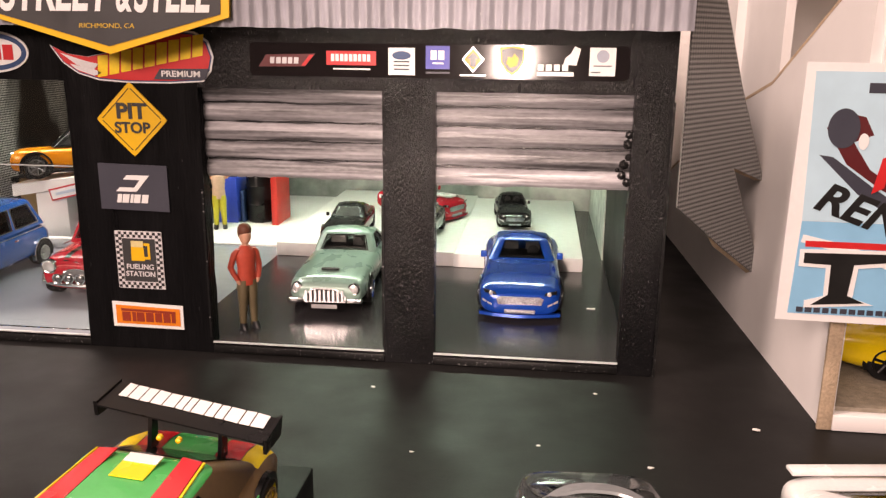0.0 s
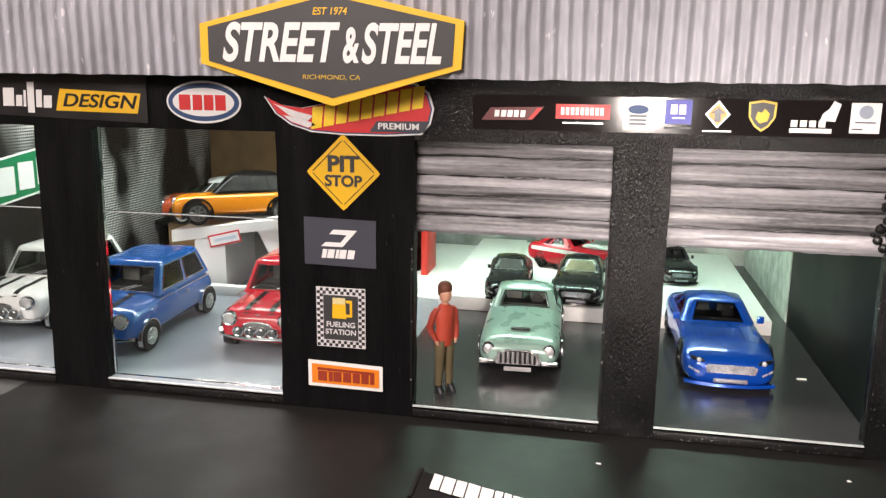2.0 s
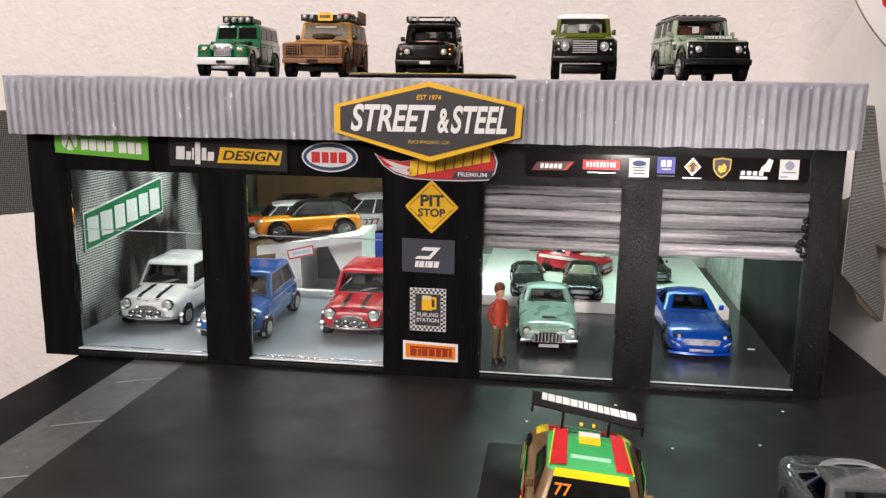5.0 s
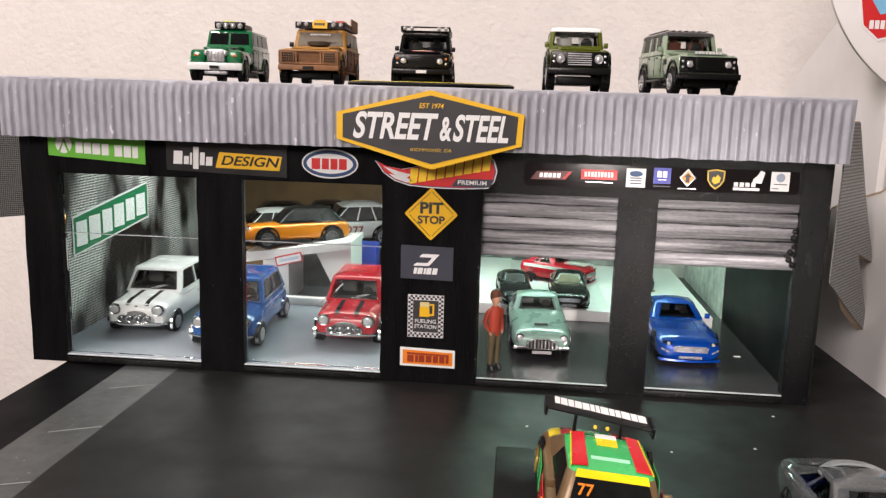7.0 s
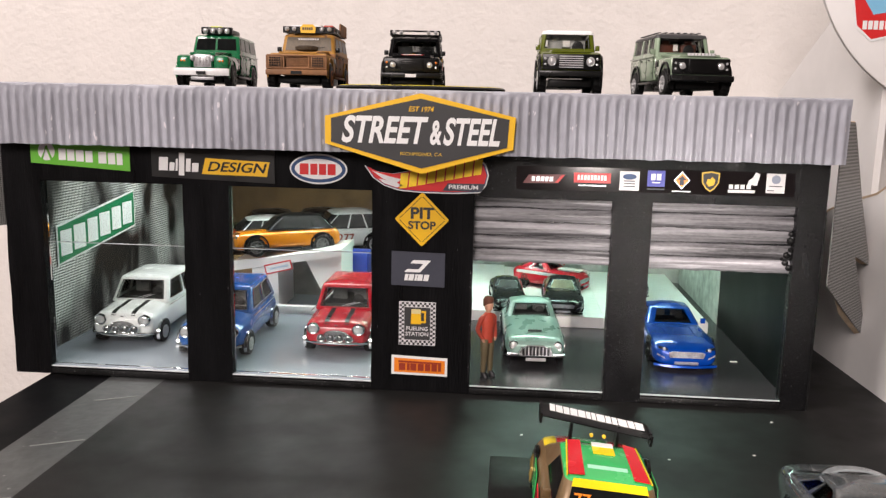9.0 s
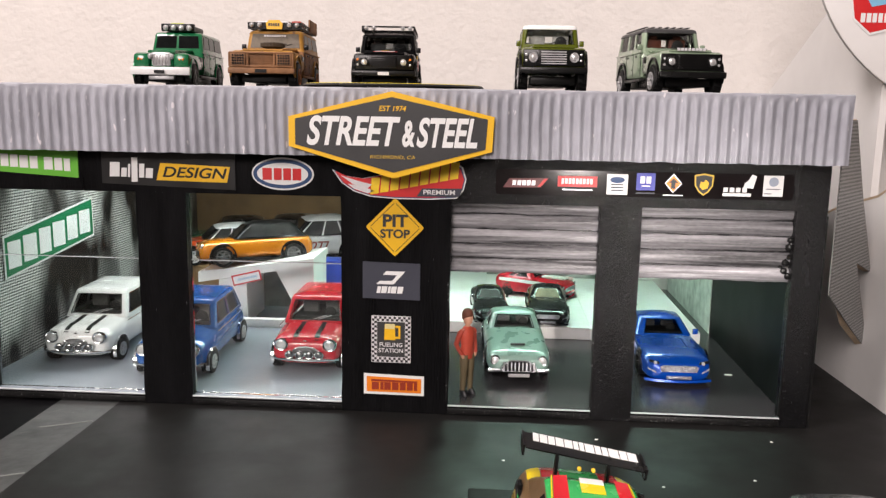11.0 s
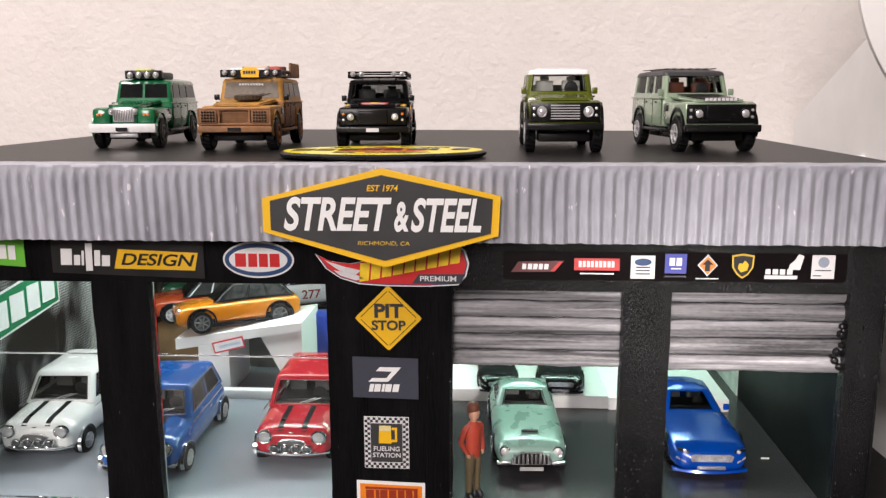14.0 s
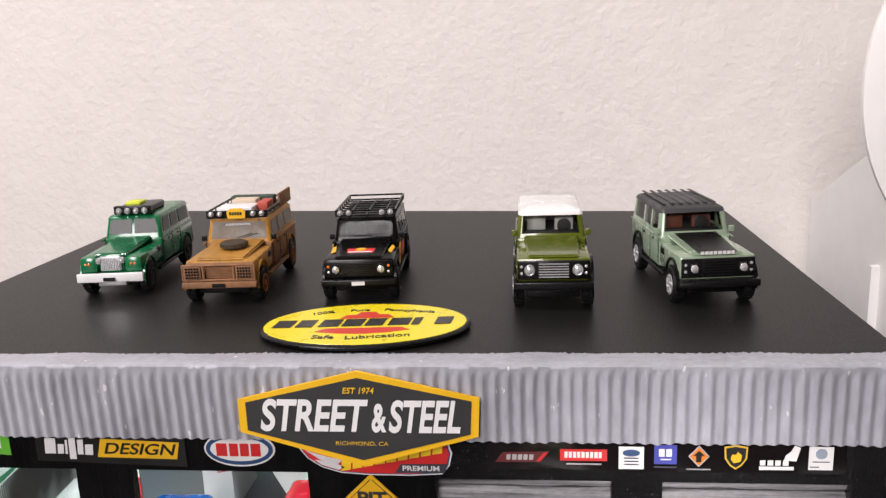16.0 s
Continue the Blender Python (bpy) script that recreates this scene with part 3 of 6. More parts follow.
part("plate", shape([(-106.4, 81.4), (-80.6, 81.0), (-79.4, 86.6), (-104.8, 87.6)], -0.37, 0.1), YELLOW, bdes)
text("lettering", "DESIGN", -92.8, -0.52, 84.1, 5.2, BLACK, bdes, 1.28, 0.25, (90, 0.8, 0))

# oval badge
oval = sign("oval_fuel_badge", "white oval badge with navy rim and red lettering")
part("rim", shape(ellipse(-60.4, 84.6, 11.2, 5.8), -0.05), WHITE, oval)
part("ring", shape(ellipse(-60.4, 84.6, 10.6, 5.2), -0.37, 0.1), NAVY, oval)
part("field", shape(ellipse(-60.4, 84.6, 9.2, 3.9), -0.49, 0.1), WHITE, oval)
part("lettering", name_blocks(bmesh.new(), -67.6, -53.0, 82.4, 86.6, (1.1, 0.9, 0.9, 1), -0.61), RED, oval)

# flame shaped badge
flame = sign("flame_badge", "red flame-shaped badge with yellow lettering and white edge")


def flame_shape(g):
    top = [(-42.6, 86.6), (-38, 84.4), (-32, 83.6), (-24, 85.2), (-14, 89.4), (-6, 91.2), (0, 90.6), (3.6, 88.2)]
    low = [(4.9, 84.0), (4.0, 80.0), (1.6, 77.2), (-8, 76.6), (-20, 76.6), (-29, 77.2), (-35, 79.0), (-39.4, 82.0)]
    pts = top + low
    mx, mz = -18, 83
    return [(mx + (x - mx) * (1 - g / 24.0), mz + (z - mz) * (1 - g / 8.0)) for x, z in pts]


part("edge", shape(flame_shape(0), -0.05, 0.3), WHITE, flame)
part("outline", shape(flame_shape(0.5), -0.37, 0.08), NAVY, flame)
part("field", shape(flame_shape(0.9), -0.47, 0.08), RED, flame)
bm = bmesh.new()
for k in range(9):
    a, b = -29.0 + k * 3.5, 78.0 + 0.72 * k
    front_plate(bm, [(a, b), (a + 2.9, b + 0.5), (a + 3.5, b + 6.2), (a + 0.5, b + 5.9)], -0.57, 0.1)
part("lettering", bm, mat("flame_yellow_print", (0.90, 0.62, 0.02), 0.4), flame, "bulging yellow lettering")
part("tongue", shape([(-39.6, 84.6), (-33, 82.6), (-28.4, 81.6), (-30, 80.2), (-35, 81.4)], -0.57, 0.1), SOFT_WHITE, flame, "pale flame tongue")
part("tongue", shape([(-37, 81.6), (-31, 80.6), (-27.6, 79.2), (-30, 78.4), (-35, 80.0)], -0.57, 0.1), SOFT_WHITE, flame, "pale flame tongue")
part("tab", shape([(-12.6, 77.7), (2.4, 77.8), (3.6, 80.8), (-10.6, 80.6)], -0.70, 0.1), SLATE, flame)
text("caption", "PREMIUM", -4.6, -0.84, 79.2, 2.3, WHITE, flame, 1.2)

# diamond sign
dia = sign("pit_stop_sign", "yellow diamond warning sign with black lettering")


def diamond(g, r=1.1):
    pts = []
    for ang in (0, 90, 180, 270):
        ux, uz = math.cos(radians(ang)), math.sin(radians(ang))
        s = 10.35 - g
        for d in (-1, 0, 1):
            pts.append((-20.2 + ux * (s - 0.55 * abs(d)) - d * uz * -0.75 * -1, 66.4 + uz * (s - 0.55 * abs(d)) + d * ux * 0.75))
    return pts


part("card", shape(diamond(0), -0.05, 0.35), YELLOW, dia)
bm = bmesh.new()
for ang in (45, 135, 225, 315):
    ux, uz = math.cos(radians(ang)), math.sin(radians(ang))
    d, h = 6.45, 5.9
    p = [(d * ux - h * -uz, d * uz - h * ux), (d * ux + h * -uz, d * uz + h * ux)]
    q = [((d - 0.22) * ux + h * -uz, (d - 0.22) * uz + h * ux), ((d - 0.22) * ux - h * -uz, (d - 0.22) * uz - h * ux)]
    front_plate(bm, [(-20.2 + x, 66.4 + z) for x, z in p + q], -0.42, 0.08)
part("border", bm, BLACK, dia, "thin black border")
text("lettering", "PIT", -20.2, -0.5, 68.6, 6.0, CHARCOAL, dia, 1.12, bold=0.035)
text("lettering", "STOP", -20.2, -0.5, 64.0, 4.2, CHARCOAL, dia, 1.05, bold=0.03)

# slate card with a swoosh
sl = sign("slate_logo_sign", "dark slate card with white swoosh and small script")
part("card", shape([(-31.8, 40.4), (-11.0, 40.0), (-11.0, 53.4), (-31.8, 53.8)], -0.05, 0.35), SLATE, sl)
part("swoosh", shape([(-26.8, 45.7), (-20.6, 45.7), (-16.4, 50.5), (-23.2, 50.5), (-24.4, 49.2), (-19.4, 49.1), (-21.2, 46.9), (-25.6, 46.9)], -0.42, 0.1), WHITE, sl)
part("script", name_blocks(bmesh.new(), -26.8, -17.0, 42.4, 44.9, (0.6, 0.9, 0.4, 0.9, 0.9), -0.42, 0.1, 0.0, 0.2), WHITE, sl)

# fuelling sign
fu = sign("fuelling_station_sign", "square black sign with a golden drink mug and checked border")
part("card", shape(rect(-28.6, -14.2, 16.4, 33.9), -0.05, 0.3), SOFT_WHITE, fu)
bm = bmesh.new()
n1, n2 = 16, 20
for i in range(n1):
    for j in range(n2):
        if (i < 2 or i >= n1 - 2 or j < 2 or j >= n2 - 2) and (i + j) % 2 == 0:
            a, b = -28.4 + 14.0 * i / n1, 16.6 + 17.1 * j / n2
            front_plate(bm, rect(a, a + 14.0 / n1, b, b + 17.1 / n2), -0.37, 0.06)
part("check", bm, BLACK, fu, "black and cream checked border", smooth=0)
part("field", shape(rect(-26.5, -16.3, 18.6, 31.7), -0.37, 0.1), CHARCOAL, fu)
part("mug", shape([(-23.9, 25.0), (-19.8, 25.0), (-20.0, 31.0), (-23.7, 31.0)], -0.49, 0.1), YELLOW, fu, "golden mug")
part("foam", shape(rect(-23.7, -20.0, 29.2, 31.0), -0.60, 0.06), mat("cream_print", (0.72, 0.62, 0.30), 0.4), fu)
bm = bmesh.new()
for a, b, cc, d in ((-19.8, -18.0, 29.6, 30.4), (-18.7, -18.0, 26.2, 29.6), (-19.8, -18.0, 25.5, 26.3)):
    front_plate(bm, rect(a, b, cc, d), -0.49, 0.1)
part("handle", bm, YELLOW, fu)
text("lettering", "FUELING", -21.4, -0.52, 23.1, 2.15, SOFT_WHITE, fu, 1.02)
text("lettering", "STATION", -21.4, -0.52, 20.9, 2.15, SOFT_WHITE, fu, 1.02)

# orange tyre card
ty = sign("orange_tyre_sign", "orange card with dark red lettering and white border")
part("card", shape([(-31.4, 4.2), (-9.2, 4.0), (-9.2, 11.4), (-31.4, 12.0)], -0.05, 0.35), WHITE, ty)
part("field", shape([(-30.3, 5.2), (-10.2, 5.0), (-10.2, 10.4), (-30.3, 11.0)], -0.42, 0.08), ORANGE, ty)
bm = bmesh.new()
front_plate(bm, [(-28.6, 9.2), (-11.6, 8.9), (-11.6, 9.6), (-28.6, 10.0)], -0.52, 0.1)
name_blocks(bm, -28.4, -11.4, 6.0, 8.9, (1.1, 0.5, 1, 1, 0.9, 0.9, 0.5), -0.52, 0.1)
part("lettering", bm, mat("dark_red_print", (0.28, 0.03, 0.01), 0.4), ty)

# strip of small badges
stp = sign("badge_strip_sign", "long black strip with a row of small coloured badges")
part("strip", shape(rounded(15.2, 116.8, 79.2, 88.0, 1.2), -0.05, 0.35), mat("glossy_black_strip_print", (0.008, 0.006, 0.0065), 0.085, vary=0.2, spec=0.35), stp)
part("badge", letter_bars(shape([(17.6, 81.6), (30.6, 81.8), (33.6, 85.2), (19.8, 84.8)], -0.42, 0.05), 21.2, 29.0, 82.4, 84.2, 5, -0.48, 0.08, 0.1, seed=1), MAROON, stp, "dark red parallelogram outline badge")
part("badge", letter_bars(bmesh.new(), 20.9, 29.2, 82.5, 84.2, 5, -0.55, 0.08, 0.1, seed=1), SILVER, stp)
part("badge", shape([(29.6, 82.0), (30.8, 82.0), (33.2, 84.9), (32.0, 84.9)], -0.55, 0.08), RED, stp)
part("badge", shape(rect(36.6, 50.2, 82.3, 86.0), -0.42, 0.08), RED, stp)
part("badge_letters", letter_bars(bmesh.new(), 37.9, 49.0, 83.3, 85.2, 9, -0.52, 0.06, 0.0, seed=7), WHITE, stp)
part("badge_letters", shape(rect(38.4, 48.6, 81.1, 81.5), -0.42, 0.06), SILVER, stp)
part("badge", shape(rect(53.5, 60.7, 79.9, 87.0), -0.42, 0.08), WHITE, stp)
part("badge_oval", shape(ellipse(57.1, 85.0, 2.5, 1.1), -0.52, 0.06), NAVY, stp)
bm = bmesh.new()
for q in (83.2, 82.2, 81.2):
    front_plate(bm, rect(55.0, 59.2, q, q + 0.4), -0.52, 0.06)
part("badge_letters", bm, SLATE, stp)
part("badge", shape(rect(63.6, 70.0, 81.6, 87.6), -0.42, 0.08), BLUE, stp)
part("badge_letters", letter_bars(shape(rect(65.4, 68.4, 82.9, 83.3), -0.52, 0.06), 64.9, 69.0, 84.0, 86.4, 2, -0.52, 0.06, 0.0, seed=2), WHITE, stp)
part("badge_letters", shape(rect(63.6, 70.0, 80.4, 80.9), -0.42, 0.06), SLATE, stp)
part("badge", shape([(76.2, 87.6), (79.2, 84.2), (76.2, 80.8), (73.2, 84.2)], -0.42, 0.06), SILVER, stp)
part("badge_field", shape([(76.2, 87.0), (78.7, 84.2), (76.2, 81.4), (73.7, 84.2)], -0.49, 0.06), ORANGE, stp)
part("badge_letters", shape([(75.4, 82.4), (76.9, 82.4), (76.9, 84.4), (77.9, 84.4), (76.2, 86.0), (74.5, 84.4), (75.4, 84.4)], -0.56, 0.06), BLACK, stp)
part("badge_letters", shape(rect(72.8, 79.6, 79.9, 80.3), -0.42, 0.06), SILVER, stp)
SH = [(83.2, 87.3), (86.5, 87.9), (89.8, 87.3), (89.6, 83.6), (88.2, 81.4), (86.5, 80.2), (84.8, 81.4), (83.4, 83.6)]
part("badge", shape(SH, -0.42, 0.06), GOLD, stp, "gold shield badge")
part("badge_field", shape([(86.5 + (x - 86.5) * 0.84, 84.2 + (z - 84.2) * 0.84) for x, z in SH], -0.49, 0.06), BLACK, stp)
part("badge_emblem", shape([(85.0, 83.4), (86.0, 82.2), (87.8, 82.8), (88.2, 84.6), (87.0, 85.8), (86.4, 84.8), (85.4, 85.0)], -0.56, 0.06), YELLOW, stp)
bm = shape(rect(93.0, 102.6, 80.2, 81.3), -0.42, 0.06)
letter_bars(bm, 93.2, 101.6, 81.6, 83.2, 4, -0.42, 0.06, 0.0, seed=3)
front_plate(bm, [(99.8, 83.2), (103.2, 83.0), (104.2, 87.2), (102.6, 87.9), (101.6, 86.0), (100.2, 84.8)], -0.42, 0.06)
part("badge", bm, WHITE, stp, "white animal-shaped badge over small lettering")
part("badge", shape(rect(106.5, 113.2, 80.4, 87.6), -0.42, 0.08), WHITE, stp)
part("badge_ring", shape(ellipse(109.9, 85.4, 1.6, 1.6, 24), -0.52, 0.06), mat("grey_blue_print", (0.30, 0.34, 0.42), 0.4), stp)
part("badge_letters", shape(rect(107.6, 112.2, 82.8, 83.1), -0.52, 0.06), SLATE, stp)
part("badge_letters", shape(rect(107.0, 109.4, 81.2, 81.5), -0.52, 0.06), SLATE, stp)

# green road sign on the inner side wall
rs = thing("green_road_sign", -183.6, 60, 48, 90, "slanted green road sign with white lettering and rim", "sign")
TK = [(-32.5, -11.6), (42, -4.4), (42, 14.6), (-32.5, 6.4)]


def inset(pts, d):
    mx, mz = sum(p[0] for p in pts) / 4, sum(p[1] for p in pts) / 4
    return [(x + (d if x < mx else -d), z + (d if z < mz else -d)) for x, z in pts]


part("rim", shape(TK, -0.02, 0.35), WHITE, rs)
part("field", shape(inset(TK, 0.9), -0.38, 0.1), SIGN_GREEN, rs)
bm = name_blocks(bmesh.new(), -30, 40.5, -7.6, 3.6, (1, 1.1, 1, 1.1, 1, 1.1), -0.50, 0.1, 6.9, 0.0)
part("lettering", bm, WHITE, rs, "bold white strokes")

# ---------------------------------------------------------------- things inside the garage
ledge = thing("foam_ledge", 0, 0, 0, 0, "white foam board ledge across the rear of the bays", "ledge")
for dims in ((-13.2, 10.96, 99, 222, 0.8, 6.5), (11, 62, 93, 216, 0.8, 6.6), (62.04, 113, 92, 211, 0.8, 6.4)):
    part("slab", boxes(dims, bevel=0.4), FOAM, ledge)
solid("foam_slab", boxes((-61, -14.2, 112, 224, 0.8, 1.8), bevel=0.3), FOAM, "thin white foam slab at the rear of the garage", "slab")
solid("foam_step", boxes((-170, -64.5, 96, 100, 0.8, 5.0), bevel=0.4), FOAM, "low white foam step across the rear of the pale floor", "step")
solid("grey_rear_panel", boxes((-112, -80, 140, 142, 0.8, 22)), mat("grey_green_panel", (0.22, 0.24, 0.21), 0.5, vary=0.6, scale=90), "mottled grey-green panel under the foam bridge", "panel")
ramp = thing("foam_bridge", 0, 0, 0, 0, "white foam bridge that carries an orange toy car", "bridge")
bm = bmesh.new()
prism(bm, [(-131, 102, 21.4), (-73, 102, 31.2), (-73, 102, 34.8), (-131, 102, 26.6)], (0, 34, 0))
part("deck", bm, FOAM, ramp)
bm = bmesh.new()
prism(bm, [(-121, 103, 0.8), (-107, 103, 0.8), (-107, 103, 25), (-121, 103, 22.6)], (0, 30, 0))
part("leg", bm, FOAM, ramp)
bm = bmesh.new()
prism(bm, [(-78, 103, 0.8), (-73.2, 103, 0.8), (-73.2, 103, 31.0), (-92, 103, 28)], (0, 30, 0))
part("leg", bm, FOAM, ramp)
tag = thing("red_rimmed_label", -106.5, 101.9, 24.2, 0, "small white label with red rim stuck on the foam bridge", "label", ry=-14)
part("rim", shape(rect(-7.4, 7.4, -2.6, 2.6), 0, 0.2), RED, tag)
part("field", shape(rect(-6.7, 6.7, -1.9, 1.9), -0.22, 0.08), WHITE, tag)
part("bars", shape(rect(-4.6, 5.4, -0.6, 0.6), -0.32, 0.06), mat("pale_blue_bar", (0.45, 0.55, 0.66), 0.5), tag)
shelf = thing("dark_rear_shelf", 0, 0, 0, 0, "dark shelf along the rear wall with toy cars", "shelf")
part("board", boxes((-183, -67, 176, 231, 13.6, 16)), DARK_INSIDE, shelf)
for px in (-182, -124, -70):
    part("support", boxes((px, px + 2.4, 178, 230, 0.8, 13.6)), DARK_INSIDE, shelf)
solid("blue_crate", boxes((-60.5, -49, 150, 166, 1.85, 24), bevel=0.6), mat("blue_plastic", (0.02, 0.06, 0.42), 0.4), "blue plastic crate on the pale floor", "crate")
solid("blue_bin", boxes((-82, -68, 150, 164, 0.8, 24.5), bevel=0.6), mat("blue_plastic", (0, 0, 0)), "blue plastic bin behind the foam bridge", "bin")
solid("red_plank", boxes((-31.5, -28.5, 148, 168, 1.85, 32), bevel=0.3), mat("red_plastic", (0.55, 0.03, 0.02), 0.4), "upright red plastic panel beside a barrel", "panel")
bm = bmesh.new()
lathe(bm, [(1.85, 6.0), (2.4, 6.6), (10, 6.6), (10.6, 6.9), (11.2, 6.6), (19, 6.6), (19.6, 6.9), (20.2, 6.6), (27, 6.6), (28, 6.0)], (-40, 158, 0), "z", 24)
solid("oil_barrel", bm, TRIM, "black ribbed oil barrel standing on the floor", "barrel")
solid("blue_carton", boxes((-48.6, -46.8, 153, 164, 1.85, 17), bevel=0.3), NAVY, "navy carton beside the barrel", "carton")
solid("yellow_board", boxes((-12, 30, 216.5, 218.5, 33, 43)), mat("lime_print", (0.55, 0.58, 0.02), 0.5), "lime yellow board high on the rear wall", "board")
solid("dark_print_board", boxes((33, 72, 214.5, 216.5, 31, 42), bevel=0.3), mat("dark_teal_print", (0.02, 0.045, 0.045), 0.5, vary=0.6, scale=120), "dark teal printed board high on the rear wall", "board")
wp = thing("triangle_wall_print", 121.6, 150, 44, -90, "white print with a blue triangle on the side wall", "print")
part("card", shape(rect(-16, 12, -12, 18), -0.0, 0.3), WHITE, wp)
part("triangle", shape([(-12, 12), (8, 12), (-2, -8)], -0.32, 0.1), NAVY, wp)
part("triangle", shape([(-8, 9.4), (4, 9.4), (-2, -3)], -0.44, 0.1), PALE_CYAN, wp)
solid("floor_fleck", boxes((112.5, 115.4, 47, 47.8, 0.76, 1.0)), CRUMB, "thin white fleck on the dark floor", "fleck")

# ---------------------------------------------------------------- figures


def figure(name, x, y, z, rz, top, legs, hair, label, arms_up=False, h=1.0):
    """One plain small doll in a single mesh."""
    bm = bmesh.new()

    def tube(pts, mi, n=12):
        rings = []
        for (cx, cy, cz, rx, ry) in pts:
            rings.append([(cx + rx * math.cos(2 * math.pi * i / n), cy + ry * math.sin(2 * math.pi * i / n), cz) for i in range(n)])
        loft(bm, rings, True, mi)

    for s in (-1, 1):
        tube([(s * 1.9, 0.2, 1.0, 1.0, 1.1), (s * 1.8, 0.1, 5, 1.25, 1.3), (s * 1.6, 0, 9, 1.45, 1.5), (s * 1.45, 0, 14, 1.9, 1.9), (s * 1.3, 0, 16.2, 1.9, 1.9)], 1)
        tube([(s * 2.1, 0.6, 0.0, 0.9, 1.1), (s * 2.1, -0.8, 0.02, 1.1, 2.2), (s * 2.1, -0.7, 0.9, 1.1, 2.1), (s * 2.0, 0.0, 2.0, 1.1, 1.4)], 3)
        if arms_up:
            tube([(s * 3.4, 0, 24.2, 1.1, 1.1), (s * 4.8, -0.6, 26.0, 1.0, 1.0), (s * 4.2, -0.8, 29.0, 0.9, 0.9), (s * 2.2, -0.8, 30.6, 0.7, 0.7)], 2)
        else:
            tube([(s * 2.4, 0, 26.2, 0.9, 1.1), (s * 3.5, 0.2, 25.0, 1.0, 1.25), (s * 4.2, 0.8, 22.4, 0.95, 1.1), (s * 4.7, 1.1, 20.4, 0.95, 1.05), (s * 4.2, 0.2, 18.4, 0.9, 0.95), (s * 3.4, -0.9, 16.6, 0.85, 0.85)], 0)
            tube([(s * 3.4, -0.9, 16.7, 0.7, 0.7), (s * 3.1, -1.1, 15.6, 0.7, 0.7), (s * 2.9, -1.1, 15.0, 0.4, 0.5)], 2)
    tube([(0, 0, 14.6, 2.9, 2.0), (0, 0, 17, 3.0, 2.1), (0, 0, 20, 2.8, 2.0), (0, 0, 23, 3.2, 2.2), (0, 0, 25.2, 3.3, 2.0), (0, 0.1, 26.7, 1.9, 1.5), (0, 0.1, 27.2, 1.2, 1.2)], 0, 18)
    tube([(0, 0, 26.8, 1.0, 1.0), (0, -0.1, 28.0, 1.0, 1.1), (0, -0.2, 28.4, 1.5, 1.6), (0, -0.2, 30.2, 1.9, 2.1), (0, -0.1, 31.8, 1.8, 2.0), (0, 0, 32.8, 1.1, 1.2)], 2, 16)
    tube([(0, 0.5, 29.8, 1.8, 1.8), (0, 0.1, 31.4, 2.15, 2.3), (0, 0.0, 32.7, 2.1, 2.3), (0, 0, 33.8, 1.5, 1.6), (0, 0, 34.2, 0.5, 0.6)], 4, 16)
    for v in bm.verts:
        v.co *= h
    ob = solid(name, bm, [top, legs, mat("doll_skin_paint", (0.62, 0.33, 0.22), 0.5), mat("doll_shoe_paint", (0.012, 0.012, 0.014), 0.4), hair], label, "figurine")
    ob.matrix_basis = pose(x * K, y * K, z * K, 0, 0, rz)
    return ob


figure("doll", 6.0, 13.0, 0.76, 44, mat("doll_red_paint", (0.50, 0.065, 0.035), 0.6), mat("doll_olive_paint", (0.15, 0.115, 0.06), 0.7), mat("doll_brown_paint", (0.13, 0.04, 0.02), 0.6), "small painted doll in red top and olive trousers", h=0.985)
figure("doll", -53, 138, 1.82, 20, mat("doll_cream_paint", (0.55, 0.38, 0.26), 0.6), mat("doll_yellow_paint", (0.45, 0.42, 0.03), 0.6), mat("doll_dark_paint", (0.18, 0.08, 0.05), 0.6), "small painted doll in yellow trousers with raised arms", True, h=0.98)

# ---------------------------------------------------------------- toy cars


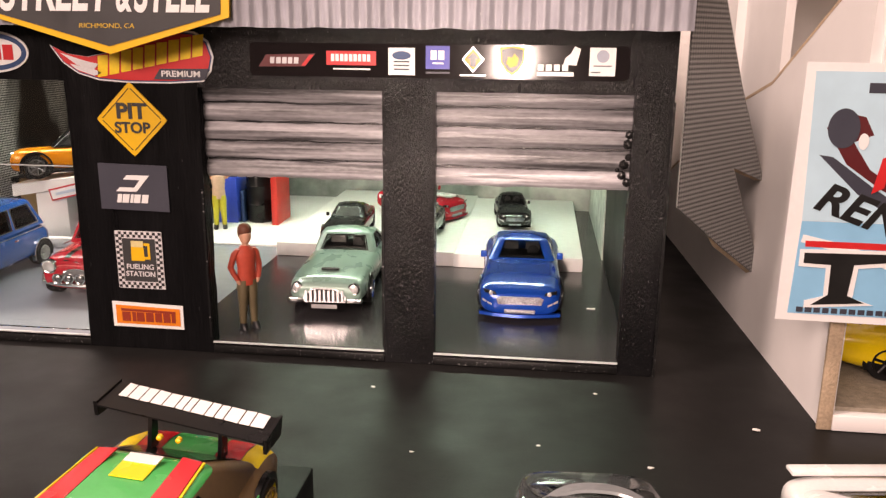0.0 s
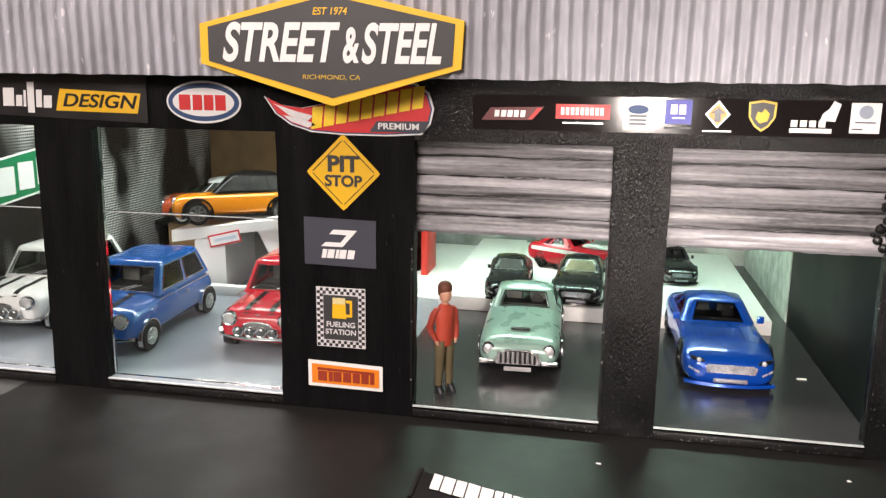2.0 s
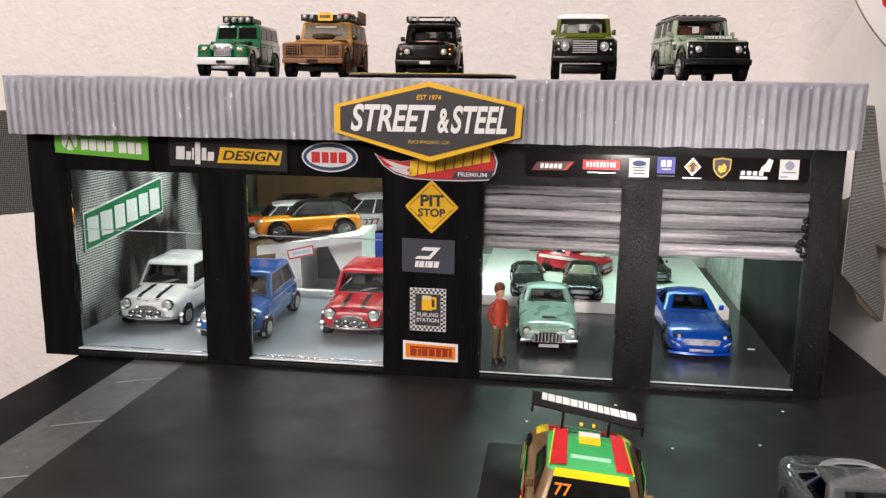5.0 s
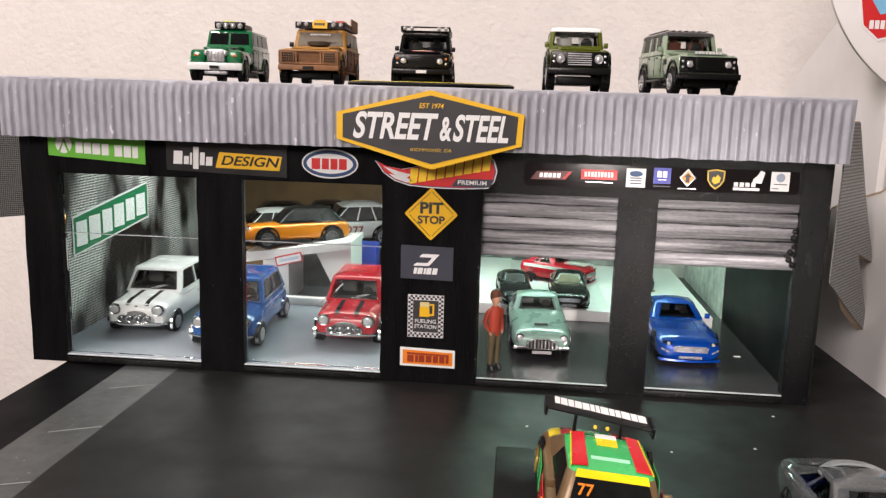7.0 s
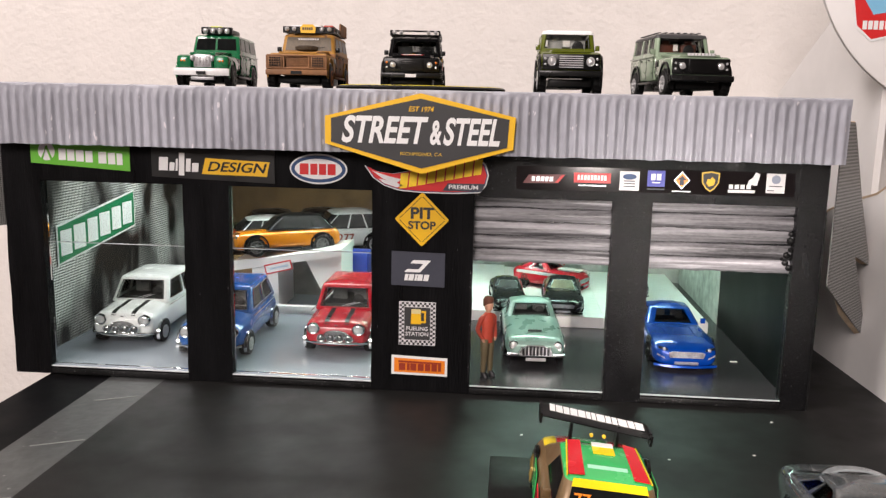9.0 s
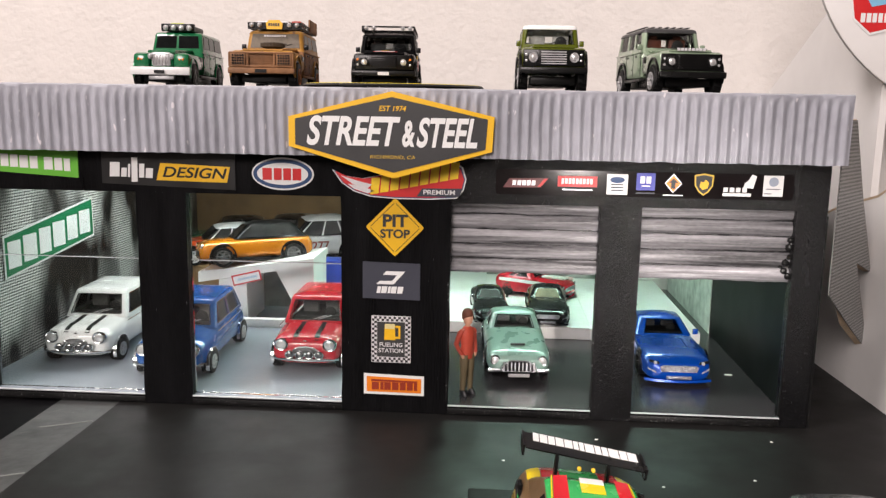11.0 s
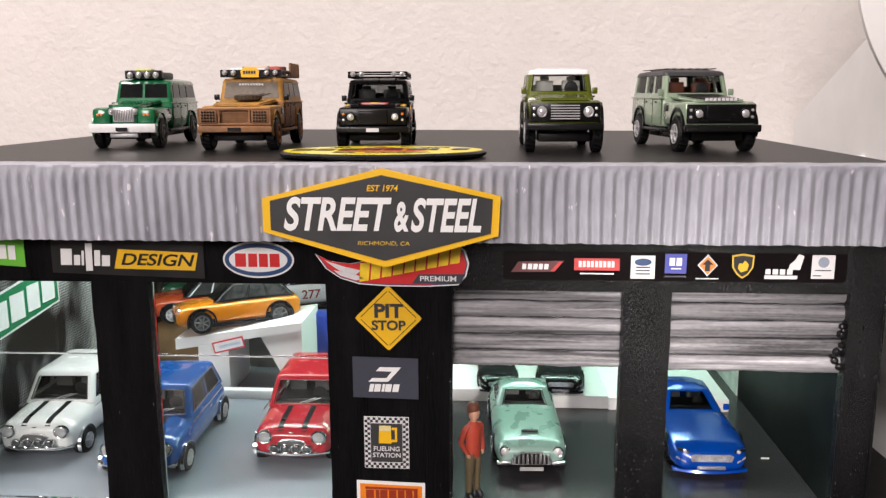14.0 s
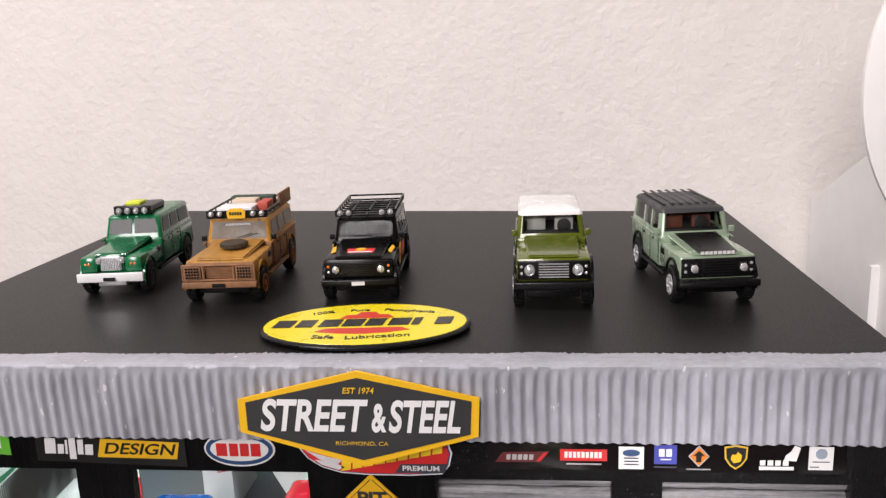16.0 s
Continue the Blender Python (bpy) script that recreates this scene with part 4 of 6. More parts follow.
class Hull:
    """A car body as a row of rounded cross-sections along its length, front at -y."""

    def __init__(self, stations, e=4.0):
        rows = [np.array(r, float) for r in stations]  # y, half width, bottom, top
        pad = [2 * rows[0] - rows[1], *rows, 2 * rows[-1] - rows[-2]]
        out = []
        for p0, p1, p2, p3 in zip(pad, pad[1:], pad[2:], pad[3:]):
            for t in (0.0, 0.25, 0.5, 0.75):
                q = 0.5 * (2 * p1 + (p2 - p0) * t + (2 * p0 - 5 * p1 + 4 * p2 - p3) * t * t + (3 * p1 - p0 - 3 * p2 + p3) * t**3)
                q[0] = p1[0] + (p2[0] - p1[0]) * t
                out.append(tuple(float(v) for v in q))
        out.append(tuple(float(v) for v in rows[-1]))
        self.s, self.e = out, e

    def at(self, y):
        s = self.s
        if y <= s[0][0]:
            return s[0][1:]
        for a, b in zip(s, s[1:]):
            if y <= b[0]:
                t = (y - a[0]) / (b[0] - a[0])
                return tuple(p + (q - p) * t for p, q in zip(a[1:], b[1:]))
        return s[-1][1:]

    def top(self, x, y):
        w, lo, hi = self.at(y)
        h, c = (hi - lo) / 2, (hi + lo) / 2
        return c + h * max(0.0, 1 - min(1, abs(x / w)) ** self.e) ** (1 / self.e)

    def side(self, y, z):
        w, lo, hi = self.at(y)
        h, c = (hi - lo) / 2, (hi + lo) / 2
        return w * max(0.0, 1 - min(1, abs((z - c) / h)) ** self.e) ** (1 / self.e)

    def mesh(self, n=28):
        rings = []
        for y, w, lo, hi in self.s:
            h, c, e = (hi - lo) / 2, (hi + lo) / 2, self.e
            ring = []
            for i in range(n):
                t = 2 * math.pi * (i + 0.5) / n
                cx, sz = math.cos(t), math.sin(t)
                ring.append((w * math.copysign(abs(cx) ** (2 / e), cx), y, c + h * math.copysign(abs(sz) ** (2 / e), sz)))
            rings.append(ring)
        return loft(bmesh.new(), rings)

    def ribbon(self, x0, x1, y0, y1, lift=0.10, n=14, m=4):
        bm = bmesh.new()
        rows = []
        for k in range(n + 1):
            y = y0 + (y1 - y0) * k / n
            rows.append([bm.verts.new((x0 + (x1 - x0) * i / m, y, self.top(x0 + (x1 - x0) * i / m, y) + lift)) for i in range(m + 1)])
        for a, b in zip(rows, rows[1:]):
            for i in range(m):
                bm.faces.new((a[i], a[i + 1], b[i + 1], b[i]))
        return bm


def quad_slab(bm, p, lift, thick=0.12, mi=0):
    """A thin pane on a four-sided face, lifted along its outward normal (points anticlockwise from outside)."""
    p = [Vector(q) for q in p]
    n = (p[1] - p[0]).cross(p[2] - p[0]).normalized()
    return prism(bm, [q + n * lift for q in p], n * thick, mi)


class Cabin:
    """The glasshouse of a car: a tapered block from the waist up to the roof."""

    def __init__(self, yf0, yf1, yr1, yr0, w0, w1, z0, z1, r=1.6, crown=0.6):
        self.d = (yf0, yf1, yr1, yr0, w0, w1, z0, z1)
        self.r, self.crown = r, crown

    def level(self, u):
        yf0, yf1, yr1, yr0, w0, w1, z0, z1 = self.d
        return yf0 + (yf1 - yf0) * u, yr0 + (yr1 - yr0) * u, w0 + (w1 - w0) * u, z0 + (z1 - z0) * u

    def mesh(self, roof_mi=0):
        bm = bmesh.new()
        rings = []
        for u, shrink in ((0, 0), (0.5, 0), (0.90, 0), (0.97, 0.35), (1.0, 1.0)):
            a, b, w, z = self.level(u)
            a, b, w = a + shrink, b - shrink, w - shrink
            ring = []
            for cx, cy, t0 in ((w - self.r, b - self.r, 0), (-w + self.r, b - self.r, 90), (-w + self.r, a + self.r, 180), (w - self.r, a + self.r, 270)):
                for i in range(5):
                    t = radians(t0 + 90 * i / 4)
                    ring.append((cx + self.r * math.cos(t), cy + self.r * math.sin(t), z))
            rings.append(ring)
        a, b, w, z = self.level(1.0)
        rings.append([((x) * 0.55, (y - (a + b) / 2) * 0.6 + (a + b) / 2, z + self.crown) for x, y, _ in rings[-1]])
        rows = [[bm.verts.new(p) for p in r] for r in rings]
        n = len(rows[0])
        for k, (p, q) in enumerate(zip(rows, rows[1:])):
            for i in range(n):
                f = bm.faces.new((p[i], p[(i + 1) % n], q[(i + 1) % n], q[i]))
                f.material_index = roof_mi if k >= 2 else 0
        bm.faces.new(rows[-1]).material_index = roof_mi
        bm.faces.new(rows[0])
        return bm

    def shell(self, u0=0.12, u1=0.84, sides=((0.02, 0.46), (0.52, 0.94)), thick=0.55):
        """Roof, waist and posts as a hollow shell with real window openings; gives the mesh and the quads of the openings."""
        bm = bmesh.new()
        cuts = sorted({t for pr in sides for t in pr} - {0.0, 1.0})
        rings, holes = [], []
        for u, shrink in ((0, 0), (u0, 0), (u1, 0), (0.93, 0.05), (0.975, 0.4), (1.0, 1.0)):
            a, b, w, z = self.level(u)
            for d in (0.0, thick):
                aa, bb, ww = a + shrink + d, b - shrink - d, w - shrink - d
                zz = z - (d if u > u1 else 0.0)
                r = self.r
                ring, kinds = [], []
                ys = [aa + r + (bb - aa - 2 * r) * t for t in cuts]
                mids = [(p + q) / 2 for p, q in zip([0.0, *cuts], [*cuts, 1.0])]
                glazed = [any(lo < m < hi for lo, hi in sides) for m in mids]
                for n, (cx, cy, t0) in enumerate(((ww - r, bb - r, 0), (-ww + r, bb - r, 90), (-ww + r, aa + r, 180), (ww - r, aa + r, 270))):
                    for i in range(5):
                        t = radians(t0 + 22.5 * i)
                        ring.append((cx + r * math.cos(t), cy + r * math.sin(t), zz))
                        kinds.append("")
                    kinds[-1] = ("rear", "", "front", "")[n]
                    if n == 1:
                        ring += [(-ww, yy, zz) for yy in reversed(ys)]
                        marks = ["left" if g else "" for g in reversed(glazed)]
                        kinds[-1] = marks[0]
                        kinds += marks[1:]
                    if n == 3:
                        ring += [(ww, yy, zz) for yy in ys]
                        marks = ["right" if g else "" for g in glazed]
                        kinds[-1] = marks[0]
                        kinds += marks[1:]
                rings.append([bm.verts.new(p) for p in ring])
        a, b, w, z = self.level(1.0)
        for d in (0.0, thick):
            rings.append([bm.verts.new((v.co.x * 0.55, (v.co.y - (a + b) / 2) * 0.6 + (a + b) / 2, z + self.crown - d)) for v in rings[-2]])
        outer, inner = rings[0::2], rings[1::2]
        n = len(outer[0])
        for k in range(len(outer) - 1):
            for i in range(n):
                j = (i + 1) % n
                o = (outer[k][i], outer[k][j], outer[k + 1][j], outer[k + 1][i])
                q = (inner[k][i], inner[k][j], inner[k + 1][j], inner[k + 1][i])
                if k == 1 and kinds[i]:
                    holes.append((kinds[i], [v.co.copy() for v in o], [v.co.copy() for v in q]))
                    for e in range(4):
                        bm.faces.new((o[e], o[(e + 1) % 4], q[(e + 1) % 4], q[e]))
                    continue
                for f in (bm.faces.new(o), bm.faces.new(q)):
                    f.material_index = 1 if k >= 2 else 0
        for r in (outer[-1], inner[-1]):
            bm.faces.new(r).material_index = 1
        for i in range(n):
            j = (i + 1) % n
            bm.faces.new((outer[0][i], outer[0][j], inner[0][j], inner[0][i]))
        return bm, holes

    def front(self, u0, u1, s0, s1, lift=0.1):
        def p(u, s):
            a, b, w, z = self.level(u)
            return (s * (w - self.r * 0.6), a, z)
        return quad_slab(bmesh.new(), [p(u0, s0), p(u0, s1), p(u1, s1), p(u1, s0)], lift)

    def rear(self, u0, u1, s0, s1, lift=0.1):
        def p(u, s):
            a, b, w, z = self.level(u)
            return (s * (w - self.r * 0.6), b, z)
        return quad_slab(bmesh.new(), [p(u0, s1), p(u0, s0), p(u1, s0), p(u1, s1)], lift)

    def flank(self, sgn, u0, u1, t0, t1, lift=0.1):
        def p(u, t):
            a, b, w, z = self.level(u)
            return (sgn * w, a + self.r + (b - a - 2 * self.r) * t, z)
        q = [p(u0, t0), p(u0, t1), p(u1, t1), p(u1, t0)]
        return quad_slab(bmesh.new(), q if sgn > 0 else q[::-1], lift)


def glasshouse(car, C, body, roof, glass, seat, sides, u0=0.12, u1=0.84, trim=None, rear_seat=True, at=0.38):
    """Hollow cabin with clear panes, seats, dashboard and steering wheel."""
    bm, holes = C.shell(u0, u1, sides)
    cab = part("cabin", bm, [body, roof or body], car)
    names = {"front": "windscreen", "rear": "rear_window", "left": "side_window", "right": "side_window"}
    for kind, o, q in holes:
        bm = bmesh.new()
        loft(bm, [[a.lerp(b, f) for a, b in zip(o, q)] for f in (0.25, 0.6)])
        part(names[kind], bm, glass, car)
        if trim:
            bm = bmesh.new()
            for a, b in zip(o, o[1:] + o[:1]):
                rod(bm, a, b, 0.24, 6)
            part("window_trim", bm, trim, car)
    a, b, w, z = C.level(0.0)
    a1, b1, w1, z1 = C.level(1.0)
    h, length = z1 - z, b - a
    part("dashboard", boxes((-w1 * 0.86, w1 * 0.86, a + length * 0.10, a + length * 0.17, z, z + h * 0.20), bevel=0.3), CABIN_DARK, cab)
    part("cabin_floor", boxes((-w1 * 0.92, w1 * 0.92, a + length * 0.08, b - length * 0.10, z + h * 0.02, z + h * 0.13)), CABIN_DARK, cab)
    bm = bmesh.new()
    lathe(bm, [(-0.15, w1 * 0.19), (0.0, w1 * 0.23), (0.15, w1 * 0.19)], (w1 * 0.45, a + length * 0.21, z + h * 0.30), "y", 16)
    part("steering_wheel", bm, CABIN_DARK, cab)
    for sx in (-1, 1):
        cx = sx * w1 * 0.45
        part("seat", boxes((cx - w1 * 0.30, cx + w1 * 0.30, a + length * at, a + length * (at + 0.06), z, z + h * 0.60), (cx - w1 * 0.15, cx + w1 * 0.15, a + length * (at + 0.01), a + length * (at + 0.05), z + h * 0.60, z + h * 0.76), bevel=0.4), seat, cab)
    if rear_seat:
        part("rear_seat", boxes((-w1 * 0.80, w1 * 0.80, a + length * 0.72, a + length * 0.78, z, z + h * 0.45), bevel=0.4), seat, cab)
    return cab


def wheel(parent, x, y, r, width, rim_mat, spokes=0, rim=0.62, tread=False):
    s = 1 if x > 0 else -1
    bm = bmesh.new()
    h = width / 2
    lathe(bm, [(-h, r * 0.55), (-h, r * 0.93), (-h * 0.7, r), (h * 0.7, r), (h, r * 0.93), (h, r * 0.55)], (x, y, r), "x", 28)
    if tread:
        for i in range(22):
            t = 2 * math.pi * i / 22
            rod(bm, (x - h * 0.8, y + r * 1.0 * math.cos(t), r + r * 1.0 * math.sin(t)), (x + h * 0.8, y + r * 1.0 * math.cos(t + 0.12), r + r * 1.0 * math.sin(t + 0.12)), r * 0.07, 4)
    w = part("wheel", bm, TYRE, parent)
    bm = bmesh.new()
    f = x + s * h
    lathe(bm, [(0, r * rim), (s * 0.25, r * rim), (s * 0.28, r * rim * 0.86), (-s * 0.2, r * rim * 0.78), (-s * 0.2, r * 0.24), (s * 0.25, r * 0.2), (s * 0.3, r * 0.05)], (f, y, r), "x", 24)
    for i in range(spokes):
        t = 2 * math.pi * i / spokes + 0.3
        rod(bm, (f + s * 0.12, y + r * 0.12 * math.cos(t), r + r * 0.12 * math.sin(t)), (f + s * 0.12, y + r * rim * 0.9 * math.cos(t), r + r * rim * 0.9 * math.sin(t)), r * 0.085, 6)
    part("rim", bm, rim_mat, w)
    return w


def arch(parent, x, y, r, material, out=0.25, flare=0.0):
    """A dark wheel opening with an optional lip."""
    s = 1 if x > 0 else -1
    bm = bmesh.new()
    pts = [(y + r * 1.16 * math.cos(radians(a)), r + r * 1.16 * math.sin(radians(a))) for a in range(-25, 206, 11)]
    prism(bm, [(x, p, q) for p, q in pts], (s * out, 0, 0))
    part("wheel_arch", bm, TRIM, parent)
    if flare:
        bm = bmesh.new()
        a0 = [(y + r * 1.16 * math.cos(radians(a)), r + r * 1.16 * math.sin(radians(a))) for a in range(-20, 201, 10)]
        a1 = [(y + r * (1.16 + flare) * math.cos(radians(a)), r + r * (1.16 + flare) * math.sin(radians(a))) for a in range(-20, 201, 10)]
        loft(bm, [[(x, *p), (x + s * (out + 0.5), *p), (x + s * (out + 0.5), *q), (x, *q)] for p, q in zip(a0, a1)])
        part("arch_lip", bm, material, parent)


def lamp_round(parent, x, y, z, r, ring=CHROME, lens=LENS, name="headlight"):
    bm = bmesh.new()
    lathe(bm, [(0.6, r * 1.2), (-0.5, r * 1.2), (-0.75, r * 1.05), (-0.6, r * 0.9)], (x, y, z), "y", 20)
    h = part(name, bm, ring, parent)
    bm = bmesh.new()
    lathe(bm, [(-0.3, r * 0.92), (-0.75, r * 0.85), (-1.05, r * 0.45), (-1.15, r * 0.05)], (x, y, z), "y", 18)
    part("lens", bm, lens, h, "clear lens")


def mirror(parent, x, y, z, material, s=1.0):
    sg = 1 if x > 0 else -1
    bm = bmesh.new()
    box(bm, min(x, x + sg * 2.2 * s), max(x, x + sg * 2.2 * s), y - 0.5 * s, y + 0.5 * s, z, z + 2.4 * s, bevel=0.3)
    part("door_mirror", bm, material, parent)


def small_classic(x, y, z, rz, body, label, stripes=None, roof=None, rally=False, flip=False):
    """A little rounded classic saloon with chrome bumper."""
    car = thing("toy_car", x, y, z, rz, label, "toy car", "small classic saloons in the garage")
    car.scale = (1, 1, 0.90)
    H = Hull([(-32.5, 9.5, 6.0, 12.0), (-32.0, 12.0, 5.0, 14.0), (-30.5, 13.4, 4.2, 16.2), (-27, 14.2, 3.6, 17.4), (-20, 14.6, 3.2, 17.9), (-12, 14.7, 3.0, 18.6), (0, 14.8, 3.0, 18.9), (18, 14.7, 3.0, 18.9), (27, 14.2, 3.2, 18.2), (30.5, 13.0, 4.2, 16.6), (32, 11.0, 5.5, 14.5)], 3.6)
    part("body", H.mesh(), body, car)
    C = Cabin(-13.5, -6.6, 22.5, 28.5, 13.6, 11.4, 17.6, 29.6, 2.2, 0.5)
    glasshouse(car, C, body, roof, TOY_GLASS, SEAT_GREY, ((0.02, 0.46), (0.52, 0.94)), 0.13, 0.84, CHROME)
    bm = bmesh.new()
    for s in (-1, 1):
        a, b, w, zz = C.level(0.16)
        rod(bm, (s * 1.0, a - 0.2, zz), (s * 1.0 + 6.0, a + 0.5, zz + 2.0), 0.16, 5)
    part("wiper", bm, SILVER, car)
    for s in (-1, 1):
        bm = bmesh.new()
        rod(bm, (s * 14.9, -15, 17.0), (s * 14.9, 26, 17.0), 0.22, 6)
        part("waist_trim", bm, CHROME, car)
        bm = bmesh.new()
        box(bm, min(s * 14.7, s * 15.1), max(s * 14.7, s * 15.1), 4.5, 7.0, 14.6, 15.2, bevel=0.1)
        part("door_handle", bm, CHROME, car)
        for wy in (-22.5, 22.5):
            arch(car, s * 14.0, wy, 5.4, CHROME, 0.8, 0.07)
            wheel(car, s * 13.4, wy, 5.4, 4.0, SILVER, 8, 0.60)
        lamp_round(car, s * 9.9, -32.2, 13.4, 2.35)
        bm = bmesh.new()
        lathe(bm, [(0.4, 0.8), (-0.4, 0.75), (-0.7, 0.2)], (s * 10.9, -31.4, 9.2), "y", 12)
        part("indicator", bm, AMBER, car)
    bm = bmesh.new()
    rings = []
    for i in range(15):
        t = -1 + 2 * i / 14
        px, py = 13.6 * t, -33.6 + 3.0 * t * t
        rings.append([(px, py + 0.5 * math.cos(q * math.pi / 4), 6.6 + 0.75 * math.sin(q * math.pi / 4)) for q in range(8)])
    loft(bm, rings)
    part("front_bumper", bm, CHROME, car, "chrome bumper")
    bm = boxes((-11, 11, 31.6, 33.0, 6.0, 7.6), bevel=0.4)
    part("rear_bumper", bm, CHROME, car)
    pts = [(5.6 * math.cos(radians(a)) * (1 if a <= 180 else 1.15), 10.4 + (2.5 if a <= 180 else 2.2) * math.sin(radians(a))) for a in range(0, 360, 20)]
    bm = bmesh.new()
    prism(bm, [(px, -32.3, pz) for px, pz in pts], (0, -0.45, 0))
    grille = part("grille", bm, CHROME, car)
    bm = bmesh.new()
    prism(bm, [(px * 0.88, -32.8, 10.4 + (pz - 10.4) * 0.82) for px, pz in pts], (0, -0.12, 0))
    part("grille_mesh", bm, mat("dull_grille_silver", (0.16, 0.16, 0.165), 0.4, 0.6, vary=0.5, scale=2500), grille)
    if rally:
        for lx in (-6.0, -2.0, 2.0, 6.0):
            lamp_round(car, lx, -34.2, 9.4, 1.65, CHROME, mat("dark_spot_lens", (0.10, 0.10, 0.105), 0.12, 0.5, coat=1.0), "spot_lamp")
    bm = bmesh.new()
    prism(bm, [(-1.0, -31.6, 15.2), (1.0, -31.6, 15.2), (0, -31.6, 14.5)], (0, -0.8, 0.4))
    part("bonnet_badge", bm, CHROME, car)
    if stripes:
        for a in (-5.4, 3.4):
            part("bonnet_stripe", H.ribbon(a, a + 2.0, -31.2, -13.2, 0.12, 18), stripes, car, "black bonnet stripe")
    return car


def grand_tourer(x, y, z, rz):
    car = thing("toy_car", x, y, z, rz, "metallic pale green classic coupe with chrome grille", "toy car")
    body = paint("pale_green_metallic", (0.21, 0.33, 0.28), 0.12, 0.30)
    H = Hull([(-35, 9.0, 4.6, 9.0), (-34, 11.4, 3.8, 10.6), (-31, 12.4, 3.0, 11.8), (-24, 12.9, 2.4, 12.6), (-10, 13.0, 2.2, 13.4), (6, 13.0, 2.2, 13.6), (20, 12.9, 2.4, 13.2), (29, 12.0, 3.2, 12.2), (34, 10.4, 4.4, 10.4)], 3.4)
    part("body", H.mesh(), body, car)
    C = Cabin(-2.0, 4.0, 14, 27, 11.4, 9.4, 12.8, 18.9, 2.6, 0.9)
    glasshouse(car, C, body, None, TOY_GLASS, SEAT_GREY, ((0.06, 0.55), (0.60, 0.90)), 0.10, 0.84, CHROME, False)
    for s in (-1, 1):
        lamp_round(car, s * 9.4, -34.0, 8.6, 1.7)
        for wy in (-20.5, 19.5):
            arch(car, s * 12.3, wy, 4.9, CHROME, 0.7)
            wheel(car, s * 11.7, wy, 4.9, 3.2, CHROME, 10, 0.72)
        part("wing_crease", H.ribbon(s * 8.6 - 0.5, s * 8.6 + 0.5, -30, -6, 0.28, 16, 2), body, car)
        bm = boxes((min(s * 7.2, s * 12.4), max(s * 7.2, s * 12.4), -36.4, -34.6, 4.2, 5.8), bevel=0.5)
        part("front_bumper", bm, CHROME, car)
    gp = [(-6.8, 4.4), (6.8, 4.4), (7.2, 6.4), (4.6, 8.6), (3.4, 9.2), (-3.4, 9.2), (-4.6, 8.6), (-7.2, 6.4)]
    bm = bmesh.new()
    prism(bm, [(a, -35.2, b) for a, b in gp], (0, -0.8, 0))
    g = part("grille", bm, CHROME, car, "chrome stepped grille")
    bm = bmesh.new()
    prism(bm, [(a * 0.92, -36.0, 6.6 + (b - 6.6) * 0.84) for a, b in gp], (0, -0.1, 0))
    part("grille_back", bm, TRIM, g)
    for k in range(9):
        part("grille_bar", boxes((-6 + k * 1.5 - 0.42, -6 + k * 1.5 + 0.42, -36.6, -36.0, 4.8, 8.6)), CHROME, g)
    part("number_plate", boxes((-4.2, 4.2, -37.0, -36.65, 2.6, 3.9)), mat("pale_grey_plate", (0.42, 0.42, 0.42), 0.5), car)
    part("bonnet_scoop", boxes((-3.0, 3.0, -26.5, -25.2, 12.6, 13.4), bevel=0.3), TRIM, car)
    part("bonnet_bulge", H.ribbon(-3.2, 3.2, -26, -5, 0.45, 16, 4), body, car)
    return car


